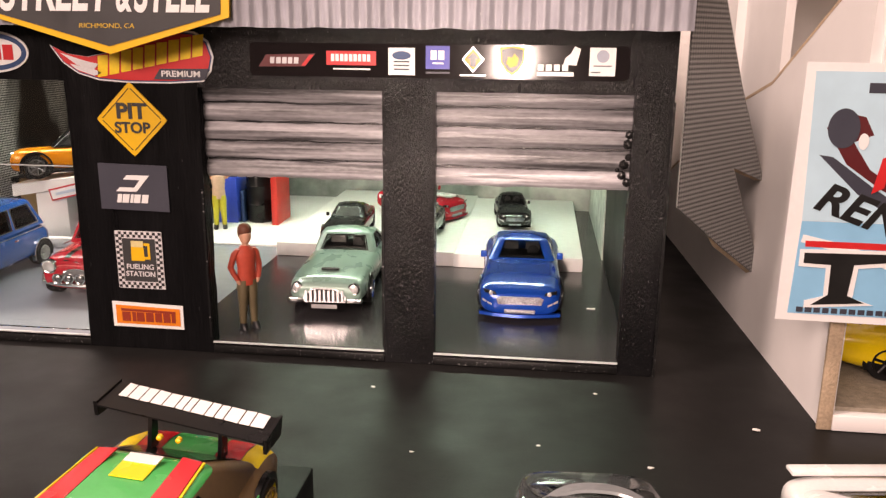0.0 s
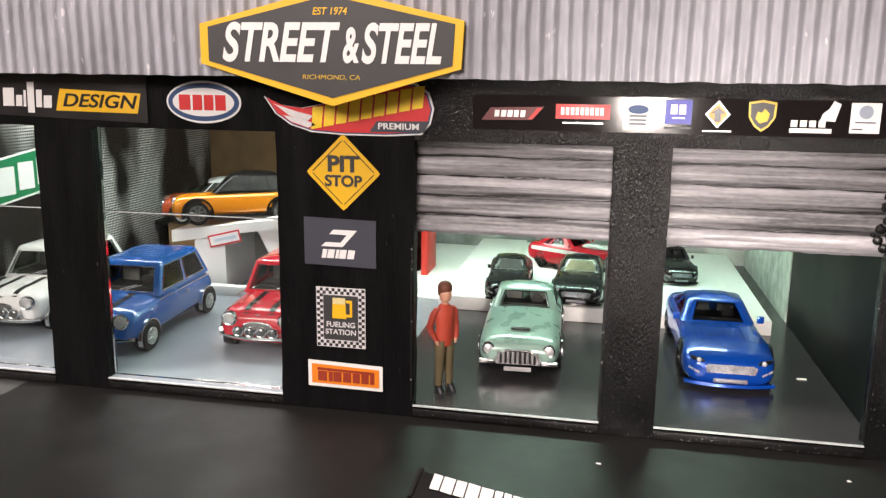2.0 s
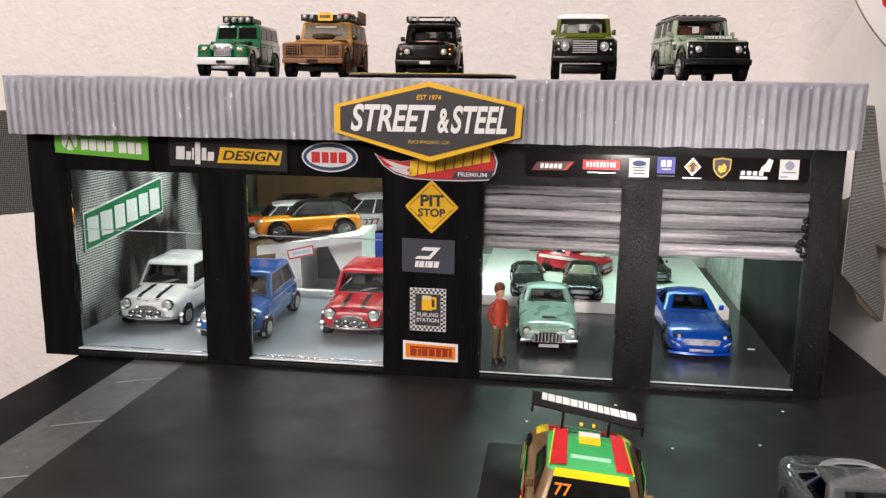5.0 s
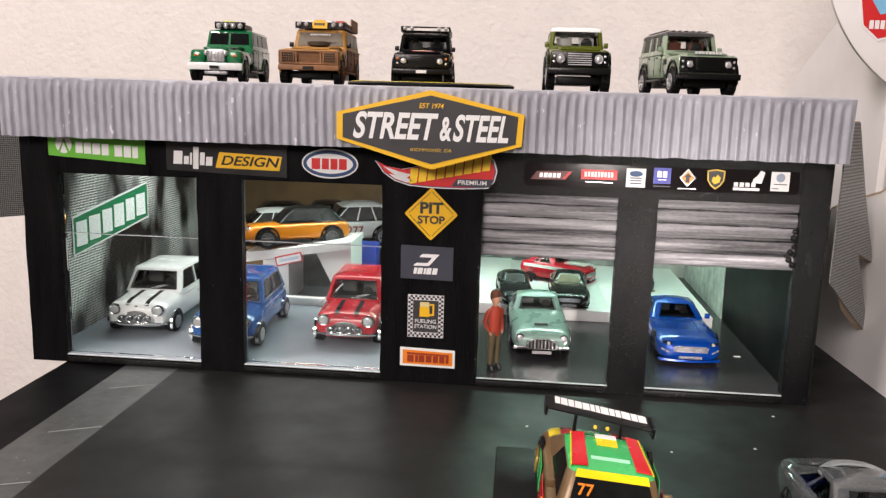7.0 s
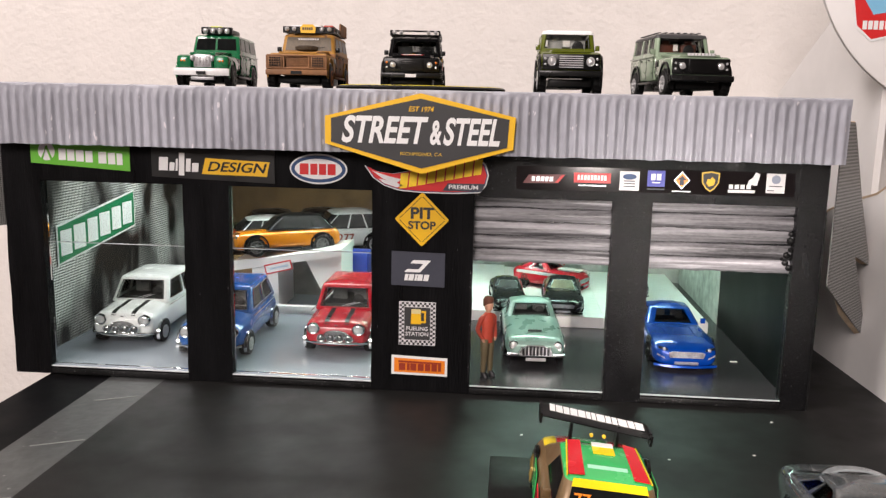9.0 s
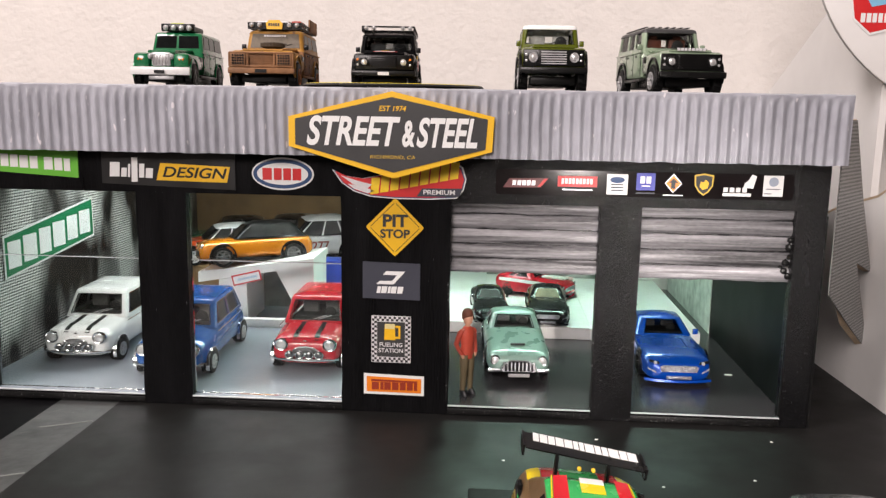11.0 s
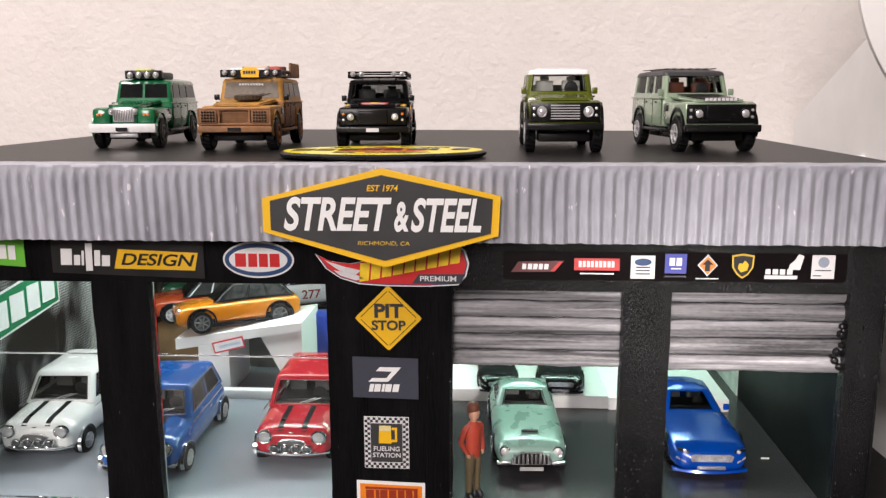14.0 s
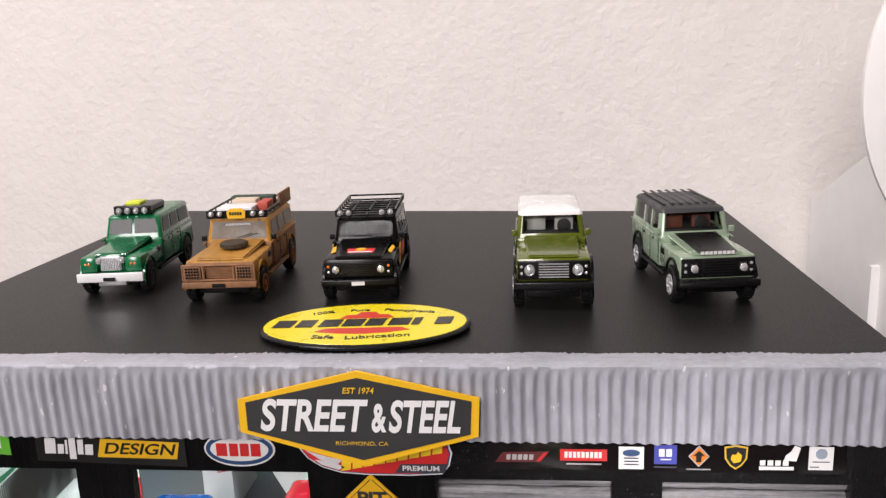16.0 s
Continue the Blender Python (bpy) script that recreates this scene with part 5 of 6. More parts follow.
def muscle_coupe(x, y, z, rz, body, label, group="", spoiler=True, size=(1, 1, 1), glass=DIM_GLASS):
    car = thing("toy_car", x, y, z, rz, label, "toy car", group)
    car.scale = size
    H = Hull([(-35.4, 8.0, 3.4, 7.4), (-34.6, 10.8, 2.2, 8.9), (-33, 12.4, 1.8, 10.0), (-30, 13.4, 1.6, 11.0), (-22, 13.9, 1.6, 12.1), (-10, 13.4, 1.8, 12.7), (2, 13.3, 1.8, 13.0), (16, 14.0, 1.8, 13.4), (26, 14.0, 2.0, 13.6), (33, 12.8, 3.4, 13.0), (35, 11.6, 4.6, 11.6)], 4.2)
    part("body", H.mesh(32), body, car)
    C = Cabin(-6.0, 4.0, 15, 30, 11.9, 9.0, 12.4, 18.4, 3.0, 0.9)
    glasshouse(car, C, body, None, glass, SEAT_GREY, ((0.10, 0.58), (0.64, 0.84)), 0.10, 0.86, None, False)
    for s in (-1, 1):
        mirror(car, s * 12.4, -4.5, 12.9, body, 1.0)
        for wy in (-21.5, 21.0):
            arch(car, s * 13.0, wy, 5.2, body, 0.75)
            wheel(car, s * 12.1, wy, 5.2, 3.6, TRIM, 5, 0.74)
        bm = bmesh.new()
        prism(bm, [(s * 7.6, -34.6, 8.4), (s * 11.6, -33.4, 8.8), (s * 11.9, -33.2, 10.0), (s * 8.2, -34.0, 9.4)], (0, -0.5, 0.15))
        h = part("headlight", bm, TRIM, car)
        bm = bmesh.new()
        lathe(bm, [(0.2, 0.75), (-0.4, 0.7), (-0.6, 0.2)], (s * 9.4, -34.6, 9.1), "y", 12)
        part("lens", bm, LENS, h)
        bm = bmesh.new()
        prism(bm, [(s * 9.0, -35.0, 5.0), (s * 12.2, -33.6, 6.2), (s * 12.2, -33.6, 6.9), (s * 9.0, -35.0, 5.6)], (0, -0.35, 0))
        part("lamp_strip", bm, LENS, car)
        part("bonnet_crease", H.ribbon(s * 6.2 - 0.35, s * 6.2 + 0.35, -31.5, -9, 0.22, 12, 1), body, car)
    gp = [(-7.0, 5.6), (7.0, 5.6), (7.6, 7.6), (6.4, 8.2), (-6.4, 8.2), (-7.6, 7.6)]
    bm = bmesh.new()
    prism(bm, [(a, -35.2, b) for a, b in gp], (0, -0.5, 0))
    part("grille", bm, mat("honeycomb_silver", (0.30, 0.31, 0.34), 0.35, 0.6, vary=0.7, scale=2500, bump=0.8), car, "silver mesh grille")
    part("lower_grille", boxes((-5.0, 5.0, -35.9, -35.0, 2.6, 3.9), bevel=0.3), mat("honeycomb_silver", (0, 0, 0)), car)
    bm = bmesh.new()
    rings = []
    for i in range(13):
        t = -1 + 2 * i / 12
        rings.append([(13.2 * t + a, -35.9 + 2.6 * t * t + b, 1.4 + c) for a, b, c in ((0, -0.6, 0), (0, 1.2, 0), (0, 1.2, 0.9), (0, -0.3, 0.9))])
    loft(bm, rings)
    part("splitter", bm, body, car)
    if spoiler:
        part("rear_spoiler", boxes((-11.6, 11.6, 32.0, 35.2, 13.4, 14.4), bevel=0.4), body, car)
    return car


def off_roader(x, y, z, rz, label, body, roof=None, front_face=None, wheels=SILVER, glass=WINDOW, bumper=TRIM, style="new", rack=None, lower=None, size=(1, 1, 1), flares=True, lift=1.25, tyre=5.6, seat=None):
    """A boxy four by four with upright cabin. style: early, camel, sport, new."""
    car = thing("toy_off_roader", x, y, z, rz, label, "toy car", "off-roaders on the roof")
    car.scale = size
    lower = lower or body
    part("tub", boxes((-13.2, 13.2, -8, 33, 5.4, 16.2), bevel=1.3), lower, car)
    narrow = style == "early"
    if narrow:
        part("nose", boxes((-5.6, 5.6, -32.0, -8.05, 7, 15.2), bevel=1.5), body, car)
        for s in (-1, 1):
            part("front_wing", boxes((min(s * 5.4, s * 13.4), max(s * 5.4, s * 13.4), -33, -8.05, 7.2, 14.2), bevel=1.9), body, car)
    else:
        part("nose", boxes((-13.2, 13.2, -32.4, -8.02, 6.6, 14.6), bevel=1.5), body, car)
    bm = bmesh.new()
    bw = 7.0 if narrow else 9.0
    prism(bm, [(-bw, -31.6, 14.0), (bw, -31.6, 14.0), (bw + 1.4, -6.5, 15.6), (-bw - 1.4, -6.5, 15.6)], (0, 0, 1.3))
    bmesh.ops.bevel(bm, geom=bm.edges[:], offset=0.62, segments=3, affect="EDGES")
    part("bonnet", bm, body, car)
    C = Cabin(-7.4, -4.4, 31.4, 32.6, 13.0, 11.8, 15.8, 25.2, 1.7, 0.9)
    if seat:
        glasshouse(car, C, body, roof, glass, seat, ((0.02, 0.24), (0.30, 0.54), (0.60, 0.95)), 0.18, 0.82, at=0.22)
    else:
        part("cabin", C.mesh(1), [body, roof or body], car)
    if style == "early":
        for a, b in ((-0.93, -0.05), (0.05, 0.93)):
            part("windscreen", C.front(0.22, 0.82, a, b), glass, car)
    else:
        if not seat:
            part("windscreen", C.front(0.16, 0.84, -0.93, 0.93), glass, car)
        bm = bmesh.new()
        for s in (-1, 1):
            a, b, w, zz = C.level(0.2)
            rod(bm, (s * 1.2 + 1, a - 0.25, zz), (s * 1.2 + 6.5, a + 0.1, zz + 1.6), 0.14, 5)
        part("wiper", bm, TRIM, car)
    if not seat:
        part("rear_window", C.rear(0.25, 0.8, -0.8, 0.8), glass, car)
    for s in (-1, 1):
        for t0, t1 in () if seat else ((0.02, 0.24), (0.30, 0.54), (0.60, 0.95)):
            part("side_window", C.flank(s, 0.22, 0.80, t0, t1), glass, car)
        for t in (-7.0, 4.0, 15.0):
            part("door_line", boxes((min(s * 13.15, s * 13.32), max(s * 13.15, s * 13.32), t, t + 0.3, 6.6, 16.0)), TRIM, car)
        part("waist_line", boxes((min(s * 13.0, s * 13.5), max(s * 13.0, s * 13.5), -10, 32.6, 15.4, 16.0), bevel=0.15), body, car)
        for hy in (0.6, 12.8):
            part("door_handle", boxes((min(s * 13.2, s * 13.7), max(s * 13.2, s * 13.7), hy - 1.2, hy, 14.0, 14.6)), TRIM, car)
        if style != "early":
            mirror(car, s * 12.8, -6.6, 16.6, body if style in ("new", "silver") else TRIM, 0.95)
        for wy in (-25.4, 20.6):
            arch(car, s * 13.0, wy, tyre, TRIM if flares else body, 0.45, 0.12 if flares else 0.05)
            wheel(car, s * 12.3, wy, tyre, 3.8, wheels, 5 if style == "new" else 0, 0.6, True)
        part("sill_step", boxes((min(s * 12.4, s * 14.0), max(s * 12.4, s * 14.0), -15, 15, 4.0, 5.2), bevel=0.3), TRIM if style != "camel" else lower, car)
        for hy in (-6.0, 5.0):
            for hz in (9.0, 13.6):
                part("door_hinge", boxes((min(s * 13.2, s * 13.65), max(s * 13.2, s * 13.65), hy, hy + 1.2, hz, hz + 0.7), bevel=0.12), body, car)
        part("wing_vent", boxes((min(s * 13.2, s * 13.4), max(s * 13.2, s * 13.4), -14.5, -10.0, 11.2, 13.4), bevel=0.08), TRIM, car)
        part("rain_gutter", boxes((min(s * 11.7, s * 12.2), max(s * 11.7, s * 12.2), -3.6, 31.0, 23.6, 24.0), bevel=0.15), roof or body, car)
    part("chassis", boxes((-9.5, 9.5, -30, 31, 3.4, 6.6), bevel=0.5), TRIM, car)
    part("rear_bumper", boxes((-12.6, 12.6, 33, 34.6, 5.4, 7.4), bevel=0.3), TRIM, car)
    if style == "early":
        part("front_bumper", boxes((-14.0, 14.0, -35.0, -33.3, 4.6, 8.0), bevel=0.25), bumper, car, "white painted bumper")
        part("skid_plate", boxes((-6, 6, -33.2, -30, 2.6, 4.6), bevel=0.4), SILVER, car)
        g = part("grille", boxes((-4.4, 4.4, -32.6, -32.0, 8.6, 14.4), bevel=0.5), SILVER, car, "bright metal grille")
        for k in range(11):
            part("grille_bar", boxes((-3.6 + k * 0.72 - 0.13, -3.6 + k * 0.72 + 0.13, -32.85, -32.6, 8.9, 13.6)), CHROME, g)
        for s in (-1, 1):
            lamp_round(car, s * 4.9, -32.4, 12.6, 1.05, SILVER)
            for q in (0, 1):
                bm = bmesh.new()
                lathe(bm, [(0.3, 0.55), (-0.3, 0.5), (-0.45, 0.1)], (s * (9.0 + 1.5 * q), -33.0, 11.4), "y", 12)
                part("indicator", bm, AMBER, car)
    else:
        ff = front_face or TRIM
        part("front_panel", boxes((-12.6, 12.6, -33.0, -32.3, 7.6, 13.8), bevel=0.3), ff, car)
        g = part("grille", boxes((-5.6, 5.6, -33.5, -33.0, 8.0, 13.6), bevel=0.25), TRIM if style != "camel" else ff, car)
        gm = SILVER if style == "silver" else (TRIM if style != "camel" else ff)
        for k in range(6):
            part("grille_slat", boxes((-5.2, 5.2, -33.8, -33.5, 8.4 + k * 0.86, 8.4 + k * 0.86 + 0.36)), gm, g)
        for s in (-1, 1):
            lamp_round(car, s * 8.4, -33.2, 10.8, 1.55, ff if style != "silver" else SILVER)
            for dz, mm in ((1.1, AMBER if style == "sport" else LENS), (-1.1, LENS)):
                bm = bmesh.new()
                lathe(bm, [(0.3, 0.55), (-0.2, 0.5), (-0.35, 0.1)], (s * 11.2, -33.0, 10.8 + dz), "y", 12)
                part("side_lamp", bm, mm, car)
        part("front_bumper", boxes((-13.8, 13.8, -35.6, -33.0, 4.8, 7.2), bevel=0.4), bumper, car, "front bumper")
    part("number_plate", boxes((-2.4, 2.4, -35.95, -35.6, 5.2, 6.6)), SOFT_WHITE if style in ("sport",) else TRIM, car)
    if rack == "lamps":
        part("rack_board", boxes((-8.4, 8.4, -5.4, -2.8, 25.7, 29.2), bevel=0.5), TRIM, car)
        for k in range(4):
            lamp_round(car, -5.9 + 3.9 * k, -5.4, 27.2, 1.1, SILVER, LENS, "roof_lamp")
        part("roof_load", boxes((-7.6, 7.6, -2.7, 15, 25.8, 28.6), bevel=1.0), mat("grey_roof_load", (0.09, 0.09, 0.09), 0.6, vary=0.4), car, "dark grey roof load")
        part("lime_bundle", boxes((-5.4, 1.8, 0, 8, 28.4, 30.0), bevel=0.7), mat("lime_plastic", (0.55, 0.62, 0.02), 0.5), car, "lime yellow bundle")
    elif rack in ("full", "camel"):
        dark = TRIM if rack == "full" else mat("dark_brown_metal", (0.030, 0.022, 0.015), 0.5)
        zb, zt, xa, ya, yb = 26.2, 28.2, 11.8, -6.4, 31.0
        frame_bm = bmesh.new()
        for zz in (zb, zt):
            for p, q in (((-xa, ya), (xa, ya)), ((xa, ya), (xa, yb)), ((xa, yb), (-xa, yb)), ((-xa, yb), (-xa, ya))):
                rod(frame_bm, (*p, zz), (*q, zz), 0.42, 6)
        part("rack_frame", frame_bm, dark, car)
        for k in range(8):
            yy = ya + (yb - ya) * k / 7
            bm = bmesh.new()
            rod(bm, (-xa, yy, zb), (xa, yy, zb), 0.36, 6)
            for s in (-1, 1):
                rod(bm, (s * xa, yy, zb), (s * xa, yy, zt), 0.36, 6)
            part("rack_rail", bm, dark, car)
        for xx in (-7, 0, 7):
            bm = bmesh.new()
            rod(bm, (xx, ya, zb), (xx, yb, zb), 0.32, 6)
            part("rack_rail", bm, dark, car)
        if rack == "camel":
            part("rack_board", boxes((-12.0, 12.0, -7.0, -6.4, 25.6, 28.6)), TRIM, car)
        for lx in (-10.0, -6.6, 6.6, 10.0):
            lamp_round(car, lx, -7.4, 27.4, 0.85, SILVER, LENS, "roof_lamp")
    for o in car.children:
        if not o.name.startswith(("wheel", "chassis")):
            o.location.z += lift * K
    return car


CAR_RED = paint("red_car_paint", (0.45, 0.010, 0.022))
CAR_BLUE = paint("blue_car_paint", (0.010, 0.085, 0.33), 0.10)
CAR_WHITE = paint("white_car_paint", (0.76, 0.76, 0.75))
MUSCLE_BLUE = paint("bright_blue_metallic", (0.002, 0.055, 0.36), 0.25, 0.20)
CAR_BLACK = paint("black_car_paint", (0.008, 0.008, 0.009))

small_classic(-157.5, 61.5, 0.76, 2.0, CAR_WHITE, "glossy white classic toy saloon with black bonnet stripes", TRIM, rally=True)
small_classic(-113.5, 48.5, 0.76, 2.5, CAR_BLUE, "metallic blue classic toy saloon with chrome trim", TRIM)
small_classic(-60.6, 62.0, 0.76, 0.5, CAR_RED, "glossy red classic toy saloon with four spot lamps", TRIM, rally=True)
grand_tourer(24.8, 64.0, 0.76, 2.5)
muscle_coupe(89.5, 67.0, 0.76, 1.0, MUSCLE_BLUE, "bright metallic blue toy muscle coupe on dark floor", spoiler=False)
muscle_coupe(13.5, 118, 6.65, 4, CAR_BLACK, "black toy coupe on the white foam ledge", "cars on the foam ledge", False, (0.64, 0.70, 0.66), mat("dull_grey_toy_window", (0.05, 0.05, 0.05), 0.55, vary=0.6, spec=0.1))
muscle_coupe(42.5, 118, 6.65, -2, CAR_BLACK, "black toy coupe with pale windscreen on the ledge", "cars on the foam ledge", False, (0.74, 0.72, 0.73), mat("cream_toy_window", (0.20, 0.18, 0.12), 0.6, vary=0.4, spec=0.1))
red_rear = muscle_coupe(39.0, 162, 6.65, 62, CAR_RED, "red toy coupe with white stripe behind black cars", "cars on the foam ledge", False, (0.8, 0.58, 0.85))
part("white_stripe", boxes((-3.2, 3.2, -31, -8, 12.6, 13.4), (-3.0, 3.0, 4, 15, 18.3, 18.8)), CAR_WHITE, red_rear, "broad white stripe")
part("flank_stripe", boxes((13.7, 14.1, -30, 30, 9.6, 11.6), (-14.1, -13.7, -30, 30, 9.6, 11.6)), CAR_WHITE, red_rear, "white side stripe")
muscle_coupe(82.7, 158, 6.45, 6, CAR_BLACK, "small black toy coupe far back on the ledge", "cars on the foam ledge", False, (0.55, 0.55, 0.65))


def hatchback(x, y, z, rz, body, roof, label, number="", ry=0.0, size=1.0, rims=SILVER):
    car = thing("toy_car", x, y, z, rz, label, "toy car", "cars on the raised shelves", ry=ry)
    car.scale = (size, size, size)
    H = Hull([(-31, 10, 5.0, 11.5), (-29.6, 12.6, 4.0, 13.6), (-26, 13.6, 3.4, 15.0), (-15, 14.0, 3.2, 15.6), (5, 14.0, 3.2, 16.2), (24, 13.8, 3.4, 16.6), (29, 13.0, 4.2, 15.8), (31, 11.4, 5.6, 13.6)], 3.8)
    part("body", H.mesh(), body, car)
    C = Cabin(-13, -4, 20.5, 28.5, 12.8, 10.3, 15.0, 23.8, 2.8, 1.2)
    part("cabin", C.mesh(1), [WINDOW, roof], car)
    for s in (-1, 1):
        for t in (0.0, 0.36, 0.68, 0.97):
            part("window_post", C.flank(s, 0.02, 0.9, t, t + 0.03, 0.06), roof, car)
        for t0, t1 in ((0.04, 0.35), (0.40, 0.67), (0.72, 0.95)):
            part("side_window", C.flank(s, 0.12, 0.86, t0, t1, 0.06), WINDOW_GREY, car)
        lamp_round(car, s * 9.6, -29.6, 11.6, 1.7)
        for wy in (-19.5, 19.5):
            arch(car, s * 13.1, wy, 5.6, TRIM, 0.8, 0.16)
            wheel(car, s * 12.5, wy, 5.6, 3.6, rims, 7, 0.70)
        part("sill", boxes((min(s * 13.0, s * 14.2), max(s * 13.0, s * 14.2), -14, 14, 3.0, 5.0), bevel=0.3), TRIM, car)
        if number:
            text("race_number", number, s * 14.15, 2, 9.6, 6.4, mat("dark_red_print", (0, 0, 0)), car, 1.0, 0, (90, 0, 90 * s))
    part("windscreen", C.front(0.08, 0.88, -0.95, 0.95, 0.05), WINDOW, car)
    part("grille", boxes((-6, 6, -31.4, -30.6, 6.4, 9.6), bevel=0.5), TRIM, car)
    return car


CAR_ORANGE = paint("orange_car_paint", (0.62, 0.20, 0.008), 0.15)
hatchback(-107.5, 119, 28.0, -62, CAR_ORANGE, mat("satin_black_roof", (0.006, 0.006, 0.006), 0.4, spec=0.2), "orange toy hatchback with black roof on foam bridge", ry=-7, size=0.90, rims=mat("dark_grey_rim", (0.10, 0.10, 0.10), 0.4, 0.5))
hatchback(-96, 200, 16.1, -66, CAR_WHITE, CAR_WHITE, "white toy rally car with dark red race number", "277", size=1.08)
hatchback(-118, 216, 16.1, -80, paint("grey_slate_car_paint", (0.12, 0.13, 0.14)), TRIM, "slate grey toy car on the dark shelf")
hatchback(-150, 210, 16.1, -70, paint("dark_green_car_paint", (0.02, 0.10, 0.05)), TRIM, "dark green toy car on the dark shelf", size=0.95)
hatchback(-139, 162, 21.0, -65, paint("red_orange_car_paint", (0.42, 0.06, 0.015)), CAR_WHITE, "red toy car with white roof beside the foam bridge", size=0.85)
solid("card_box", boxes((-158, -122, 146, 174, 0.8, 20.9), bevel=0.5), BROWN_INSIDE, "brown card box under a red toy car", "box")

ROOF_Z = ZR - 0.1
LR_GREEN = paint("deep_green_car_paint", (0.006, 0.13, 0.045))
LR_OCHRE = mat("dusty_ochre_paint", (0.36, 0.175, 0.022), 0.55, vary=0.30, scale=350, bump=0.15, specks=(520, 0.66, (0.20, 0.10, 0.055)))
LR_MUD = mat("muddy_brown_paint", (0.24, 0.115, 0.050), 0.8, vary=0.35, scale=420, bump=0.3)
LR_BLACK = mat("gloss_black_car_paint", (0.004, 0.004, 0.0045), 0.2, vary=0.1, spec=0.16)
LR_OLIVE = paint("olive_green_car_paint", (0.085, 0.105, 0.006))
LR_SAGE = paint("sage_green_metallic", (0.26, 0.335, 0.235), 0.10)
off_roader(-133.0, 96.5, ROOF_Z, 5.5, "deep green early toy off-roader with white bumper", LR_GREEN, style="early", bumper=CAR_WHITE, rack="lamps", wheels=TRIM, flares=False, lower=LR_GREEN, size=(0.90, 0.98, 0.98), lift=1.5)
brown = off_roader(-84.0, 85.0, ROOF_Z, 3.0, "mud-weathered ochre toy expedition off-roader with loaded rack", LR_OCHRE, style="camel", front_face=LR_MUD, bumper=LR_MUD, wheels=mat("rusty_orange_rim", (0.36, 0.12, 0.03), 0.7, vary=0.4), glass=mat("dusty_toy_window", (0.10, 0.075, 0.045), 0.45, vary=0.4), rack="camel", lower=LR_MUD, flares=False, size=(0.99, 0.98, 0.97), lift=2.0, tyre=5.9)
bm = bmesh.new()
lathe(bm, [(0.3, 2.6), (0.0, 4.2), (0.5, 5.0), (1.9, 5.0), (2.4, 4.2), (2.1, 2.6)], (1.5, -18.5, 18.4), "z", 26)
for k in range(24):
    t = 2 * math.pi * k / 24
    rod(bm, (1.5 + 4.9 * math.cos(t), -18.5 + 4.9 * math.sin(t), 18.9), (1.5 + 4.9 * math.cos(t), -18.5 + 4.9 * math.sin(t), 20.4), 0.32, 5)
sp = part("spare_wheel", bm, mat("dusty_rubber", (0.05, 0.035, 0.02), 0.8, vary=0.4), brown, "dusty spare wheel on the bonnet")
bm = bmesh.new()
lathe(bm, [(1.4, 2.7), (1.9, 2.4), (1.6, 0.8), (2.0, 0.3)], (1.5, -18.5, 18.4), "z", 20)
part("rim", bm, LR_OCHRE, sp)
bm = bmesh.new()
for s in (-1, 1):
    for i in range(5):
        for j in range(4):
            lathe(bm, [(0, 0.42), (-0.25, 0.42)], (s * (7.4 + i * 1.05), -35.4, 9.0 + j * 1.1), "y", 8)
part("guard_hole", bm, TRIM, brown, "perforated lamp guard")
bm = bmesh.new()
for zz in (7.8, 13.4):
    rod(bm, (-13.2, -34.8, zz), (13.2, -34.8, zz), 0.45, 8)
for xx in (-13.2, -5.6, 5.6, 13.2):
    rod(bm, (xx, -34.8, 7.8), (xx, -34.8, 13.4), 0.45, 8)
for s in (-1, 1):
    box(bm, min(s * 6.4, s * 12.8), max(s * 6.4, s * 12.8), -35.3, -34.9, 8.2, 13.0, bevel=0.15)
part("bull_bar", bm, LR_MUD, brown, "mud-covered lamp guard frame")
pts = [(-3.4, 27.6), (3.4, 27.6), (3.7, 30.2), (2.3, 31.6), (-2.3, 31.6), (-3.7, 30.2)]
part("roof_badge", front_plate(bmesh.new(), pts, -7.2, 0.7), YELLOW, brown, "yellow badge on the roof rack")
part("badge_bars", letter_bars(bmesh.new(), -2.6, 2.6, 29.0, 30.2, 5, -7.95, 0.1, 0.0, seed=4), BLACK, brown)
part("screen_banner", letter_bars(bmesh.new(), -5.0, 5.0, 22.4, 23.2, 9, -5.65, 0.12, 0.0, seed=2), SOFT_WHITE, brown, "pale bars across the windscreen top")
for nm, dims, mm in (("load_case", (-8.6, 5.6, -5, 6, 28.3, 31.4), SOFT_WHITE), ("load_case", (-6, 4, 7, 14, 28.6, 32.6), mat("cream_load", (0.55, 0.45, 0.34), 0.7)), ("load_can", (5.8, 10, 2, 12, 28.6, 32.2), mat("red_load", (0.42, 0.06, 0.04), 0.6)), ("load_roll", (-9, 9, 16, 21, 28.6, 32.6), mat("dark_green_load", (0.03, 0.05, 0.035), 0.7)), ("load_board", (11.6, 12.6, 12, 31, 28.0, 34), LR_MUD)):
    part(nm, boxes(dims, bevel=0.4), mm, brown)
black = off_roader(-34.0, 86.5, ROOF_Z, 3.5, "gloss black toy off-roader with full tubular roof rack", LR_BLACK, style="sport", rack="full", wheels=TRIM, flares=True, glass=DIM_GLASS, seat=SEAT_GREY, size=(0.96, 0.96, 0.95), lift=1.8)
bm = bmesh.new()
prism(bm, [(-5, -27, 15.6), (5, -27, 15.6), (5.4, -22, 15.95), (-5.4, -22, 15.95)], (0, 0, 0.15))
part("bonnet_logo", bm, RED, black, "red and yellow bonnet logo")
bm = bmesh.new()
